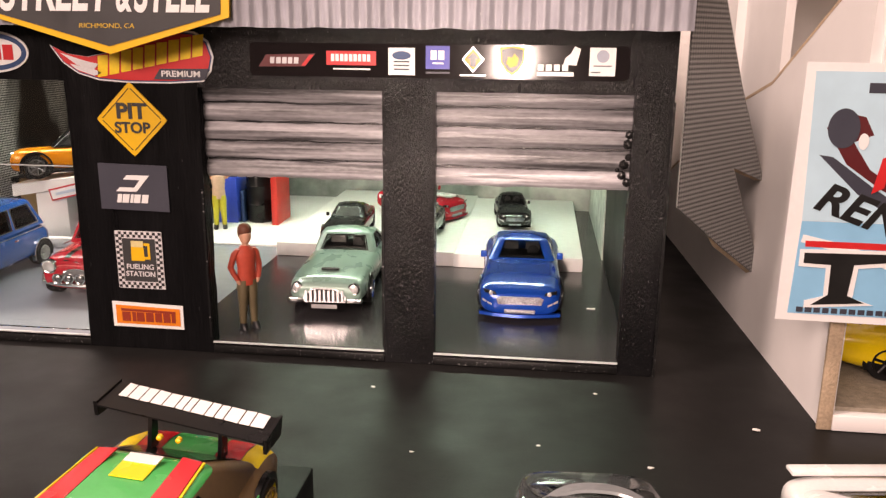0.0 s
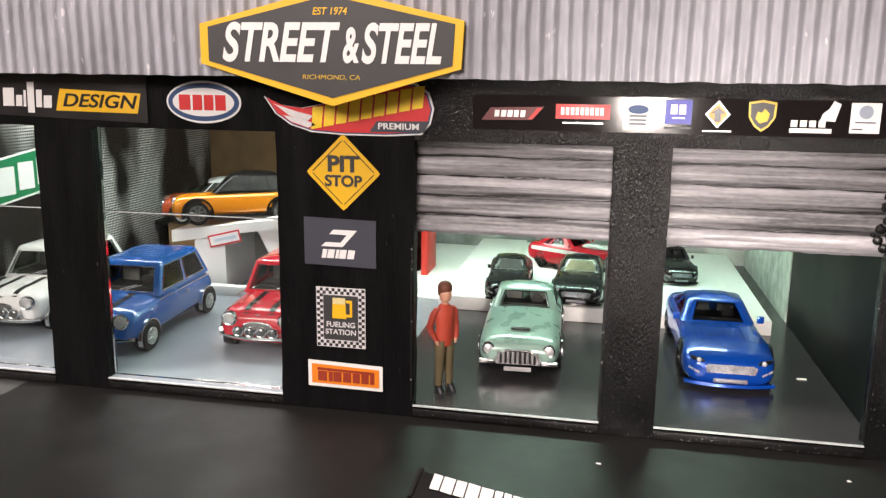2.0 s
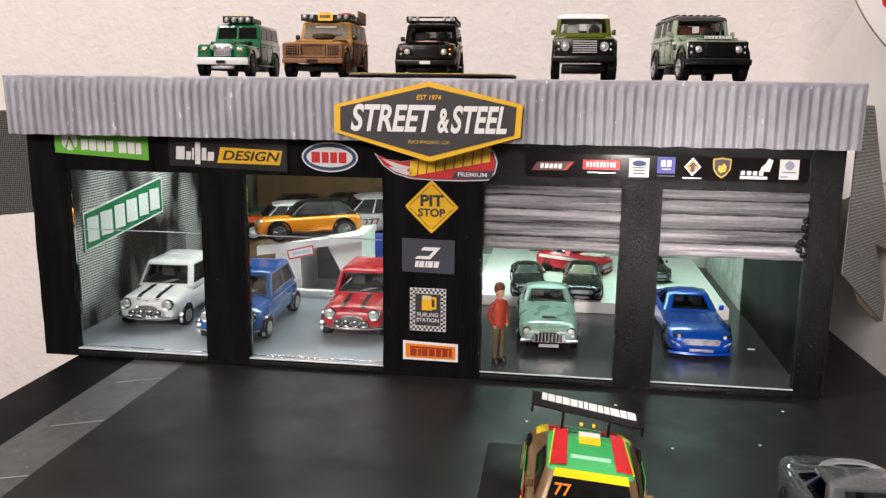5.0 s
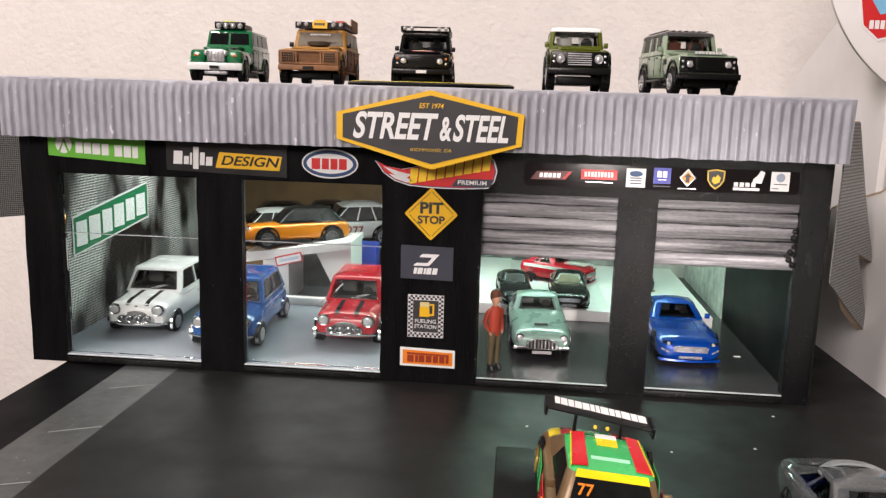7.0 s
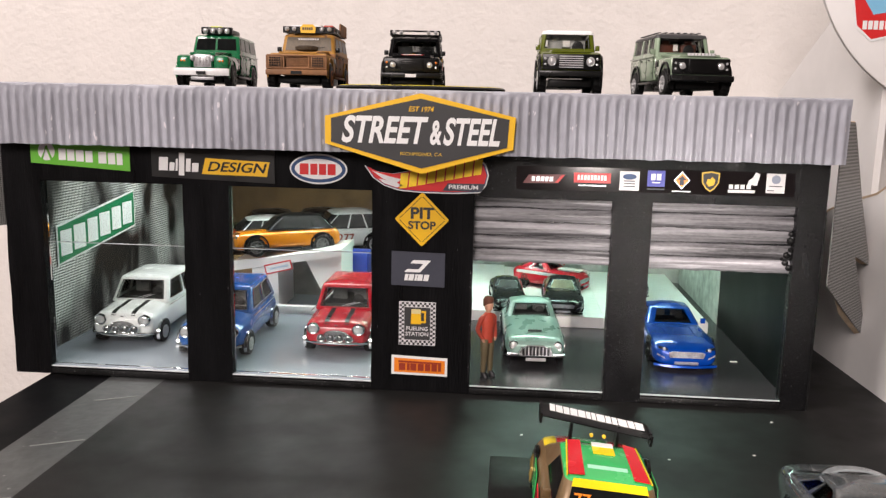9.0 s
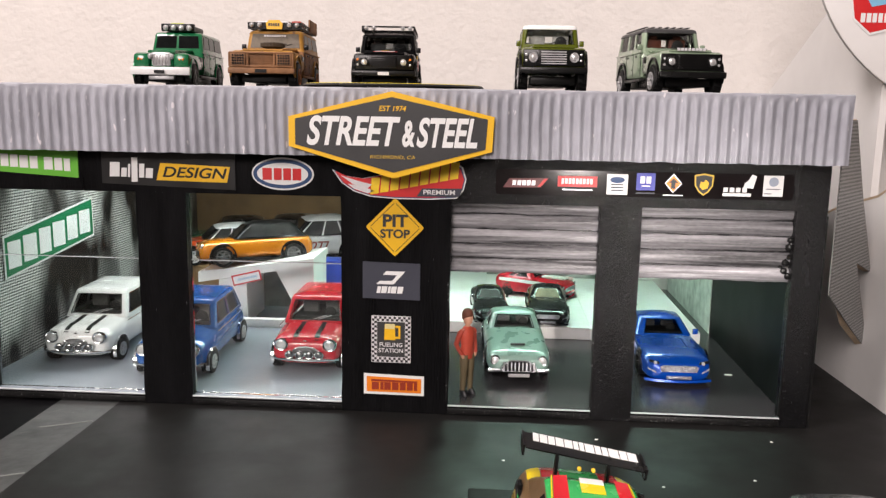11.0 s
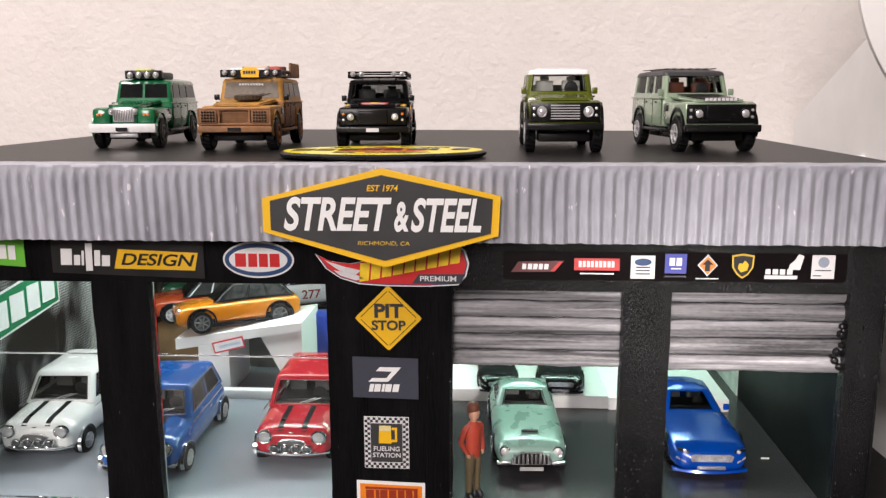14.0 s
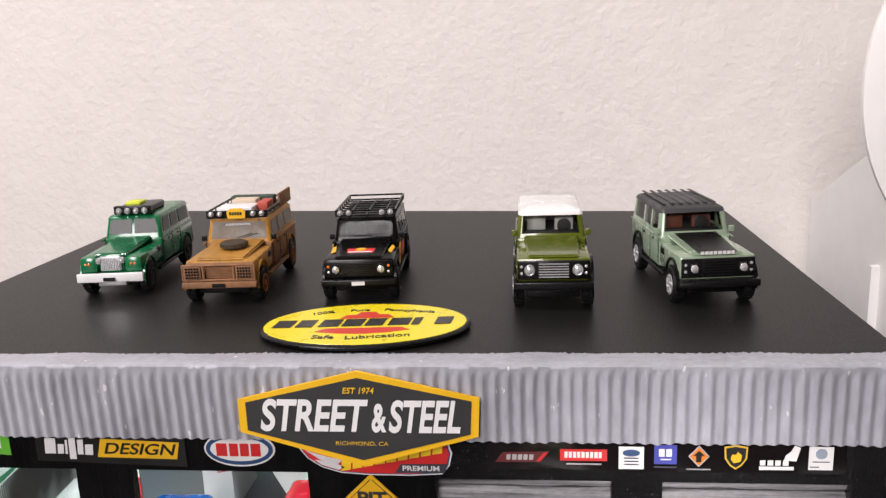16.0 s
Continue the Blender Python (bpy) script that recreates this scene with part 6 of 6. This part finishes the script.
lathe(bm, [(15.95, 2.0), (16.2, 1.9)], (0, -23.2, 0), "z", 18)
part("bonnet_sun", bm, YELLOW, black)
part("bonnet_bars", boxes((-4.4, 4.4, -27.0, -25.9, 15.72, 15.95)), SOFT_WHITE, black)
for s in (-1, 1):
    bm = bmesh.new()
    prism(bm, [(s * 10.0, -22, 14.9), (s * 11.6, -24, 14.6), (s * 12.2, -16, 14.9), (s * 11.0, -14, 15.2)], (0, 0, 0.25))
    part("yellow_flash", bm, YELLOW, black)
    bm = bmesh.new()
    prism(bm, [(s * 13.3, -14, 8), (s * 13.3, -10, 7), (s * 13.3, -6, 15), (s * 13.3, -9, 15)], (s * 0.15, 0, 0))
    part("side_flash", bm, YELLOW, black)
    bm = bmesh.new()
    prism(bm, [(s * 13.3, -4, 8), (s * 13.3, 8, 9), (s * 13.3, 8, 14), (s * 13.3, -4, 13)], (s * 0.15, 0, 0))
    part("side_logo", bm, RED, black)
off_roader(36.2, 75.0, ROOF_Z, 0.5, "olive green toy off-roader with white roof", LR_OLIVE, roof=CAR_WHITE, style="silver", front_face=TRIM, wheels=SILVER, glass=TOY_GLASS, seat=SEAT_PALE, size=(0.95, 0.97, 1.04), lift=2.6, tyre=6.1)
sage = off_roader(86.5, 79.0, ROOF_Z, 7.0, "sage green toy off-roader with dark roof and bonnet", LR_SAGE, roof=mat("dark_grey_roof_paint", (0.035, 0.035, 0.036), 0.5), style="new", front_face=TRIM, wheels=SILVER, glass=TOY_GLASS, seat=SEAT_BROWN, lift=1.7, size=(0.97, 0.98, 1.05))
bm = bmesh.new()
prism(bm, [(-6.6, -31.5, 15.5), (6.6, -31.5, 15.5), (7.6, -8, 16.95), (-7.6, -8, 16.95)], (0, 0, 0.2))
part("bonnet_panel", bm, TRIM, sage, "black bonnet panel")
part("bonnet_bars", letter_bars(bmesh.new(), -6.0, 6.0, 14.9, 15.9, 8, -32.2, 0.15, 0.0, seed=2), SOFT_WHITE, sage)
for k in range(7):
    part("roof_rib", boxes((-9.9 + k * 3.1, -8.7 + k * 3.1, -1, 30, 25.9, 26.25), bevel=0.1), mat("dark_grey_roof_paint", (0, 0, 0)), sage)

for owner, names, up in ((brown, ("guard_hole", "bull_bar", "screen_banner"), 2.0), (black, ("bonnet_logo", "bonnet_sun", "bonnet_bars", "yellow_flash", "side_flash", "side_logo"), 1.8), (sage, ("bonnet_panel", "bonnet_bars", "roof_rib"), 1.7)):
    for o in owner.children:
        if o.name.split(".")[0] in names:
            o.location.z += up * K

# oval tin plate lying on the roof
tin = thing("oval_tin_plate", -24.2, 24.0, ROOF_Z + 0.05, 4, "yellow oval tin plate with black lettering and red emblem", "tin plate")
bm = bmesh.new()


def oval_ring(rx, ry, z):
    return [(rx * math.cos(2 * math.pi * i / 64), ry * math.sin(2 * math.pi * i / 64), z) for i in range(64)]


loft(bm, [oval_ring(32.6, 20.4, 0), oval_ring(33.8, 21.4, 0.5), oval_ring(34, 21.6, 1.3), oval_ring(33.4, 21.0, 1.9), oval_ring(32.8, 20.5, 2.0)])
part("rim", bm, TRIM, tin, "black rolled rim")
bm = bmesh.new()
loft(bm, [oval_ring(32.6, 20.3, 2.02), oval_ring(32.5, 20.2, 2.14)])
part("face", bm, mat("bright_yellow_enamel", (0.74, 0.62, 0.01), 0.3), tin, "bright yellow enamel face")


EM = mat("emblem_red_enamel", (0.55, 0.035, 0.02), 0.35)
for pts in ([(-9, 4.5), (9, 4.5), (7, 8), (3.6, 8.4), (2.6, 11), (-2.6, 11), (-3.6, 8.4), (-7, 8)], [(-15, -8), (-8, -10), (0, -11), (8, -10), (15, -8), (12, -5.2), (-12, -5.2)]):
    part("emblem", prism(bmesh.new(), [(a, b, 2.16) for a, b in pts], (0, 0, 0.08)), EM, tin, "red bell-shaped emblem")
bm = bmesh.new()
for k, w in enumerate((6.0, 5.4, 6.4, 6.4, 5.8, 6.6, 2.6, 5.2)):
    a = -29.5 + k * 7.4
    prism(bm, [(a, -3.5, 2.26), (a + w, -3.5, 2.26), (a + w + 1.1, 3.5, 2.26), (a + 1.1, 3.5, 2.26)], (0, 0, 0.1))
part("lettering", bm, BLACK, tin, "large black block lettering")
for words, lx, ly, turn in (("100%", -15.4, 11.2, 15), ("Pure", -3.2, 13.2, 3), ("Pennsylvania", 13.6, 11.4, -13)):
    text("small_lettering", words, lx, ly, 2.2, 3.5, BLACK, tin, 1.0, 0.0, (0, 0, turn))
for words, lx, ly, turn in (("Safe", -11.4, -13.2, -6), ("Lubrication", 5.4, -13.6, 5)):
    text("small_lettering", words, lx, ly, 2.2, 4.2, BLACK, tin, 1.05, 0.0, (0, 0, turn))

# ---------------------------------------------------------------- cars on the forecourt
plinth = solid("black_plinth", boxes((10, 53, -162, -80, GZ + 0.15, 8), bevel=0.5), mat("satin_black_plinth", (0.008, 0.009, 0.009), 0.45, spec=0.12), "satin black box plinth under a toy racing car", "plinth")
racer = thing("toy_racing_car", 36.2, -125, 8.6, 0, "toy racing car in green, red and yellow livery with tall wing", "toy car", ry=4.5)
RG, RR, RY = paint("racing_green", (0.03, 0.42, 0.10)), paint("racing_red", (0.60, 0.012, 0.02)), paint("racing_yellow", (0.80, 0.62, 0.01))
RB = mat("bronze_brown_livery", (0.16, 0.10, 0.045), 0.35, 0.3)
H = Hull([(-36, 10, 2.4, 6.5), (-34.6, 13, 1.6, 8.0), (-30, 14.4, 1.4, 9.6), (-22, 15.0, 1.4, 10.6), (-10, 14.6, 1.4, 11.4), (4, 14.4, 1.4, 11.8), (18, 15.0, 1.4, 12.2), (28, 14.6, 2.0, 12.2), (33, 13.2, 3.2, 11.0), (34.4, 12, 4.4, 9.6)], 3.8)
part("body", H.mesh(30), RB, racer)
for a, b, mm in ((-4.6, 4.6, RG), (4.8, 9.2, RR), (-9.2, -4.8, RR), (9.4, 12.6, RY), (-12.6, -9.4, RY)):
    part("livery_band", H.ribbon(a, b, -35, -10.5, 0.1, 18), mm, racer)
    part("livery_band", H.ribbon(a, b, 24, 32.6, 0.1, 10), mm, racer)
C = Cabin(-18, -9, 11, 27, 12.4, 9.8, 11.0, 19.0, 2.6, 0.6)
part("cabin", C.mesh(1), [RB, RG], racer)
part("windscreen", C.front(0.05, 0.80, -0.96, 0.96), WINDOW, racer)
part("screen_banner", C.front(0.80, 0.97, -0.98, 0.98, 0.12), RY, racer, "yellow windscreen banner")
text("race_number", "77", -6.2, -13.9, 15.9, 3.8, ORANGE, racer, 1.0, 0, (48, 0, 0))
part("rear_window", C.rear(0.1, 0.85, -0.8, 0.8), WINDOW, racer)
for s in (-1, 1):
    part("side_window", C.flank(s, 0.14, 0.86, 0.08, 0.66), WINDOW, racer)
    bm = bmesh.new()
    prism(bm, [(s * 5.6, -8, 19.3), (s * 9.2, -8, 19.0), (s * 8.2, 11, 19.1), (s * 5.2, 11, 19.45)], (0, 0, 0.25))
    part("roof_band", bm, RR, racer, "red roof band")
    mirror(racer, s * 12.6, -8, 12.6, RB, 0.9)
    for wy in (-22.5, 22):
        arch(racer, s * 14.0, wy, 5.4, TRIM, 0.9)
        wheel(racer, s * 13.2, wy, 5.4, 4.0, mat("gold_rim", (0.45, 0.32, 0.10), 0.3, 0.8), 5, 0.7)
    bm = bmesh.new()
    prism(bm, [(s * 15.0, 6, 4), (s * 15.0, 18, 4), (s * 14.8, 18, 10.5), (s * 14.8, 8, 10.5)], (s * 0.2, 0, 0))
    part("side_panel", bm, RG, racer)
    bm = bmesh.new()
    prism(bm, [(s * 14.9, -14, 3), (s * 14.9, 4, 3), (s * 14.7, 4, 10), (s * 14.7, -10, 9)], (s * 0.2, 0, 0))
    part("side_panel", bm, RR, racer)
    bm = bmesh.new()
    prism(bm, [(s * 5.8, 23, 11.6), (s * 5.8, 26, 11.6), (s * 5.8, 25.5, 19.4), (s * 5.8, 23.6, 19.4)], (s * 0.7, 0, 0))
    part("wing_strut", bm, TRIM, racer)
    bm = bmesh.new()
    prism(bm, [(s * 14.2, 21.5, 17.2 - 1.4 * s), (s * 14.2, 29.0, 16.8 - 1.4 * s), (s * 14.2, 29.6, 20.4 - 1.4 * s), (s * 14.2, 21.0, 20.0 - 1.4 * s)], (s * 0.6, 0, 0))
    part("wing_endplate", bm, TRIM, racer)
bm = bmesh.new()
prism(bm, [(-4.6, -4.6, 19.5), (4.6, -4.6, 19.5), (4.6, -3.0, 19.62), (-4.6, -3.0, 19.62)], (0, 0, 0.12))
part("roof_panel", bm, mat("pale_green_livery", (0.35, 0.70, 0.50), 0.35), racer)
bm = bmesh.new()
prism(bm, [(-2.6, 3.4, 19.72), (2.6, 3.4, 19.72), (2.6, 10, 19.66), (-2.6, 10, 19.66)], (0, 0, 0.14))
part("roof_panel", bm, RY, racer)
bm = bmesh.new()
prism(bm, [(-2.6, 7.6, 19.84), (2.6, 7.6, 19.84), (2.6, 10, 19.82), (-2.6, 10, 19.82)], (0, 0, 0.1))
part("roof_panel", bm, CAR_WHITE, racer, "white roof patch")
for s in (-1, 1):
    bm = bmesh.new()
    prism(bm, [(s * 9.4, -8.4, 18.9), (s * 9.7, -8.4, 18.85), (s * 8.7, 11, 18.95), (s * 8.4, 11, 19.05)], (0, 0, 0.35))
    part("roof_pinstripe", bm, RY, racer, "thin yellow pinstripe")
    for k, (a, b, mm) in enumerate(((-30, -24, RY), (-21, -16, RG), (19, 27, RY), (-10, -4, RY))):
        bm = bmesh.new()
        prism(bm, [(s * 15.05, a, 4.0), (s * 15.05, b, 4.0), (s * 15.0, b - 1.5, 8.6), (s * 15.0, a + 1.0, 8.2)], (s * 0.2, 0, 0))
        part("side_patch", bm, mm, racer)
bm = bmesh.new()
loft(bm, [[(xx, 20.8, 19.3), (xx, 24, 18.9), (xx, 29, 19.6), (xx, 29, 20.0), (xx, 24, 19.7), (xx, 20.8, 19.6)] for xx in (-14.2, 14.2)])
for v in bm.verts:
    v.co.z -= 0.10 * v.co.x
part("wing_blade", bm, TRIM, racer, "black rear wing")
bm = bmesh.new()
rnd = random.Random(3)
xx = -12.2
while xx < 11.6:
    w = rnd.uniform(1.1, 2.4)
    prism(bm, [(xx, 24.6, 19.95), (xx + w, 24.6, 19.95), (xx + w, 28.6, 20.25), (xx, 28.6, 20.25)], (0, 0, 0.12))
    xx += w + 0.25
for v in bm.verts:
    v.co.z -= 0.10 * v.co.x
for v in bm.verts:
    v.co.y += 0.25 * noise.noise((v.co.x * 0.9, v.co.y, 7.0))
part("wing_lettering", bm, WHITE, racer, "white bars along the wing")
bm = bmesh.new()
for lx in (-1.6, 1.6):
    lathe(bm, [(0.3, 0.5), (-0.4, 0.45), (-0.6, 0.1)], (lx, 17.5, 18.6), "y", 10)
part("roof_antenna", bm, YELLOW, racer)

SMOKY = mat("smoky_grey_plastic", (0.045, 0.052, 0.054), 0.16, vary=0.35, coat=1.0)
grey = muscle_coupe(107.0, -113, GZ + 0.1, 2, SMOKY, "smoky grey toy sports coupe on the dark sheet", spoiler=False, size=(1, 1, 1.05))
bm = bmesh.new()
rings = []
for i in range(17):
    t = -1 + 2 * i / 16
    cx, cy = 9.6 * t, 18.0 - 5.0 * abs(t) ** 3
    cz = 18.3 - 1.1 * t * t
    rings.append([(cx, cy - 1.5, cz), (cx, cy - 1.2, cz + 0.45), (cx, cy + 1.2, cz + 0.35), (cx, cy + 2.0, cz - 0.6)])
loft(bm, rings)
part("roof_edge", bm, mat("pale_grey_trim", (0.20, 0.22, 0.225), 0.2, coat=1.0), grey, "pale grey rounded roof edge")
muscle_coupe(160, -106, GZ + 0.1, 8, CAR_WHITE, "glossy white toy coupe on the dark sheet")

# ---------------------------------------------------------------- display case, poster and boards beside the garage
case = thing("white_card_case", 0, 0, 0, 0, "white card display case with a sloping side panel", "display case")
PROFILE = ((-26, 109), (-4, 98.5), (40, 77), (72, 69), (205, 20))
bm = bmesh.new()
prism(bm, [(166.0 - 0.04 * (y + 26), y, z) for y, z in ((-26, GZ + 0.1), (205, GZ + 0.1), *reversed(PROFILE))], (3.0, 0, 0))
part("side_panel", bm, WHITE_BOARD, case)
bm = bmesh.new()
prism(bm, [(165.9 - 0.04 * (y + 26), y, z) for y, z in (*PROFILE, *((a, b + 1.0) for a, b in reversed(PROFILE)))], (3.2, 0, 0))
part("panel_edge", bm, CARD_EDGE, case, "raw corrugated edge")
part("front_edge", boxes((165, 168.4, -27.2, -26.05, GZ + 0.1, 34), bevel=0.2), CARD_EDGE, case, "raw corrugated front edge")
part("front_panel", boxes((168.5, 330, -27, -24, 30, 108)), WHITE_BOARD, case)
part("front_sill", boxes((168.5, 330, -27.4, -24, GZ + 0.1, 1.2), bevel=0.2), WHITE_BOARD, case)
part("inner_floor", boxes((168.5, 330, -24, 120, GZ + 0.1, 2.2)), mat("sandy_display_floor", (0.30, 0.26, 0.20), 0.8, vary=0.4, scale=500, bump=0.5), case, "sandy floor inside the case")
part("inner_back", boxes((168.5, 330, 120, 123, GZ + 0.1, 108)), WHITE_BOARD, case)
muscle_coupe(210, 6, 2.3, 86, paint("yellow_car_paint", (0.72, 0.52, 0.01)), "yellow toy coupe inside the white case")
tall = thing("tall_white_board", 0, 0, 0, 0, "tall white card board with a slanting top edge", "board")
bm = bmesh.new()
prism(bm, [(172, 66, GZ + 0.1), (172, 208, GZ + 0.1), (172, 207, 121), (172, 109, 167), (172, 66, 186)], (3, 0, 0))
part("panel", bm, WHITE_BOARD, tall)

bolt = thing("lightning_bolt_cutout", 132.2, 0.4, 0, 52.6, "lightning-shaped corrugated card cut-out with woven print", "cut-out")
BOLT = [(-4.0, 107), (12.1, 106.6), (30, 78), (52.5, 47.2), (30.2, 53.8), (60.5, 13.0), (28, 30.0), (-4.0, 46.5)]


def bolt_plate(near, far, grow=0.0, start=-1.5):
    """The zigzag outline as an upright plate."""
    pts = [(max(a, start) + grow, -near, z) for a, z in BOLT]
    return prism(bmesh.new(), pts, (0, near - far, 0))


part("face", bolt_plate(0.0, 0.5), WEAVE, bolt, "black woven print")
part("core", bolt_plate(-3.0, -0.02, 0.5, 12.0), CARD_EDGE, bolt, "raw corrugated core")
flap = thing("woven_card_flap", 0, 0, 0, 0, "black woven-print card flap on the garage side", "card flap")
bm = bmesh.new()
prism(bm, [(-188.4, 41, 100), (-262, 41, 98), (-258, 41, 47), (-188.4, 41, 55)], (0, -1.6, 0))
part("face", bm, WEAVE_FLAP, flap)

poster = thing("racing_poster", 174, -29.0, 56, -2, "pale blue racing poster with cars and bold lettering", "poster", rx=-4)
part("sheet", shape([(-23.0, -29.5), (26, -29.5), (26, 29.0), (-21.4, 29.4)], 0, 0.8), WHITE, poster, "white card sheet")
part("upper_field", shape([(-19.2, -6), (26, -6), (26, 27.4), (-19.4, 27.4)], -0.82, 0.06), PALE_CYAN, poster)
part("lower_field", shape([(-20.4, -27.8), (26, -27.8), (26, -6.1), (-19.2, -6.1)], -0.82, 0.06), CYAN, poster)
part("car_shape", shape([(-17, 9), (-14, 8.6), (-4, 1.4), (6, -4.6), (12, -8), (11, -9.4), (3, -6.6), (-8, 0.4)], -0.86, 0.03), SLATE, poster, "dark car underside")
part("helmet_shape", shape(ellipse(-12.4, 15.0, 3.4, 4.4), -1.06, 0.05), SLATE, poster)
part("flank_shape", shape([(-3.6, 8.6), (-1.6, 9.4), (-2.6, 2.0), (-5.2, 0.6)], -1.06, 0.05), RED, poster)
part("mirror_shape", shape(ellipse(-8.0, 12.2, 1.1, 1.8), -1.12, 0.04), WHITE, poster)
part("wheel_shape", shape(ellipse(3.4, 1.6, 2.6, 3.2), -1.06, 0.05), BLACK, poster)
part("wheel_shape", shape(ellipse(3.4, 1.6, 1.2, 1.5), -1.12, 0.04), WHITE, poster)
part("title_bars", letter_bars(bmesh.new(), -8, 26, 22.8, 25.0, 7, -0.9, 0.06, 0.0, seed=3), SLATE, poster)
part("car_shape", shape([(-16, 15), (-13, 18.6), (-8, 17.6), (-4, 10), (4, 4), (4, -2), (-3, 1.5), (-11, 7)], -0.9, 0.06), MAROON, poster, "dark red car shape")
part("car_shape", shape([(-10, 12), (-6, 13.6), (0, 9.6), (6, 4), (9, -3), (3, 0), (-6, 6)], -0.98, 0.06), PALE_CYAN, poster)
part("car_shape", shape([(-2, 18), (8, 22), (26, 20), (26, 8), (12, 11), (4, 14)], -0.9, 0.06), SLATE, poster, "dark car shape")
part("car_shape", shape([(8, 10), (14, 13), (26, 9), (26, -4), (16, -2), (10, 4)], -0.98, 0.06), RED, poster)
text("headline", "RENNS", -1.4, -0.95, -5.6, 9.2, BLACK, poster, 1.12, 0.25, (90, 20, 0), bold=0.03, label="slanted black headline")
part("banner", shape([(-18.6, -9.2), (-9, -11.2), (26, -24), (26, -26), (-8, -13.6), (-19, -11)], -0.9, 0.06), WHITE, poster)
part("big_letter", shape([(-19, -12.6), (2, -12.2), (2.4, -15.6), (-6, -16.6), (-6.6, -23.6), (-2, -25), (-17, -26.4), (-17, -24.6), (-13, -23.4), (-13, -16.8), (-19, -16.6)], -0.98, 0.08), WHITE, poster)
part("big_letter", shape([(-18, -13.4), (1, -13), (1.4, -14.8), (-7, -15.8), (-7.8, -23), (-4, -24.6), (-15.6, -25.6), (-12, -23), (-12, -16), (-18, -15.8)], -1.08, 0.06), BLACK, poster, "big black serif stroke")
part("red_block", shape([(-18, -10.6), (26, -10.6), (26, -18), (8, -18), (3, -12.2), (-18, -12.0)], -0.94, 0.03), RED, poster)
part("footer_bars", letter_bars(bmesh.new(), -18.6, 20, -27.4, -26.2, 20, -1.0, 0.06, 0.0, seed=6), SLATE, poster)

disc = thing("white_round_board", 213, 62, 184, 0, "large white round board with a racing sticker", "round board")
bm = bmesh.new()
loft(bm, [[(r * math.cos(2 * math.pi * i / 96), yy, r * math.sin(2 * math.pi * i / 96)) for i in range(96)] for yy, r in ((3, 75), (0.4, 75.2), (0, 74.6))])
part("board", bm, WHITE_BOARD, disc)
stk = [(-60, -22), (-57, -38), (-50, -44), (-42, -42), (-34, -34), (-34, -12), (-60, -12)]
part("sticker", shape(stk, -0.05, 0.25), WHITE, disc, "white-edged shield sticker")
stk2 = [(-47 + (x + 47) * 0.93, -27 + (z + 27) * 0.94) for x, z in stk]
part("sticker_red", shape(stk2, -0.32, 0.06), RED, disc)
part("sticker_blue", shape([(-56, -24), (-50, -33), (-40, -31), (-36, -24), (-36, -13), (-56, -13)], -0.40, 0.06), CYAN, disc)
part("sticker_bars", letter_bars(bmesh.new(), -54, -38, -39, -35.4, 7, -0.40, 0.06, 0.0, seed=6), WHITE, disc)
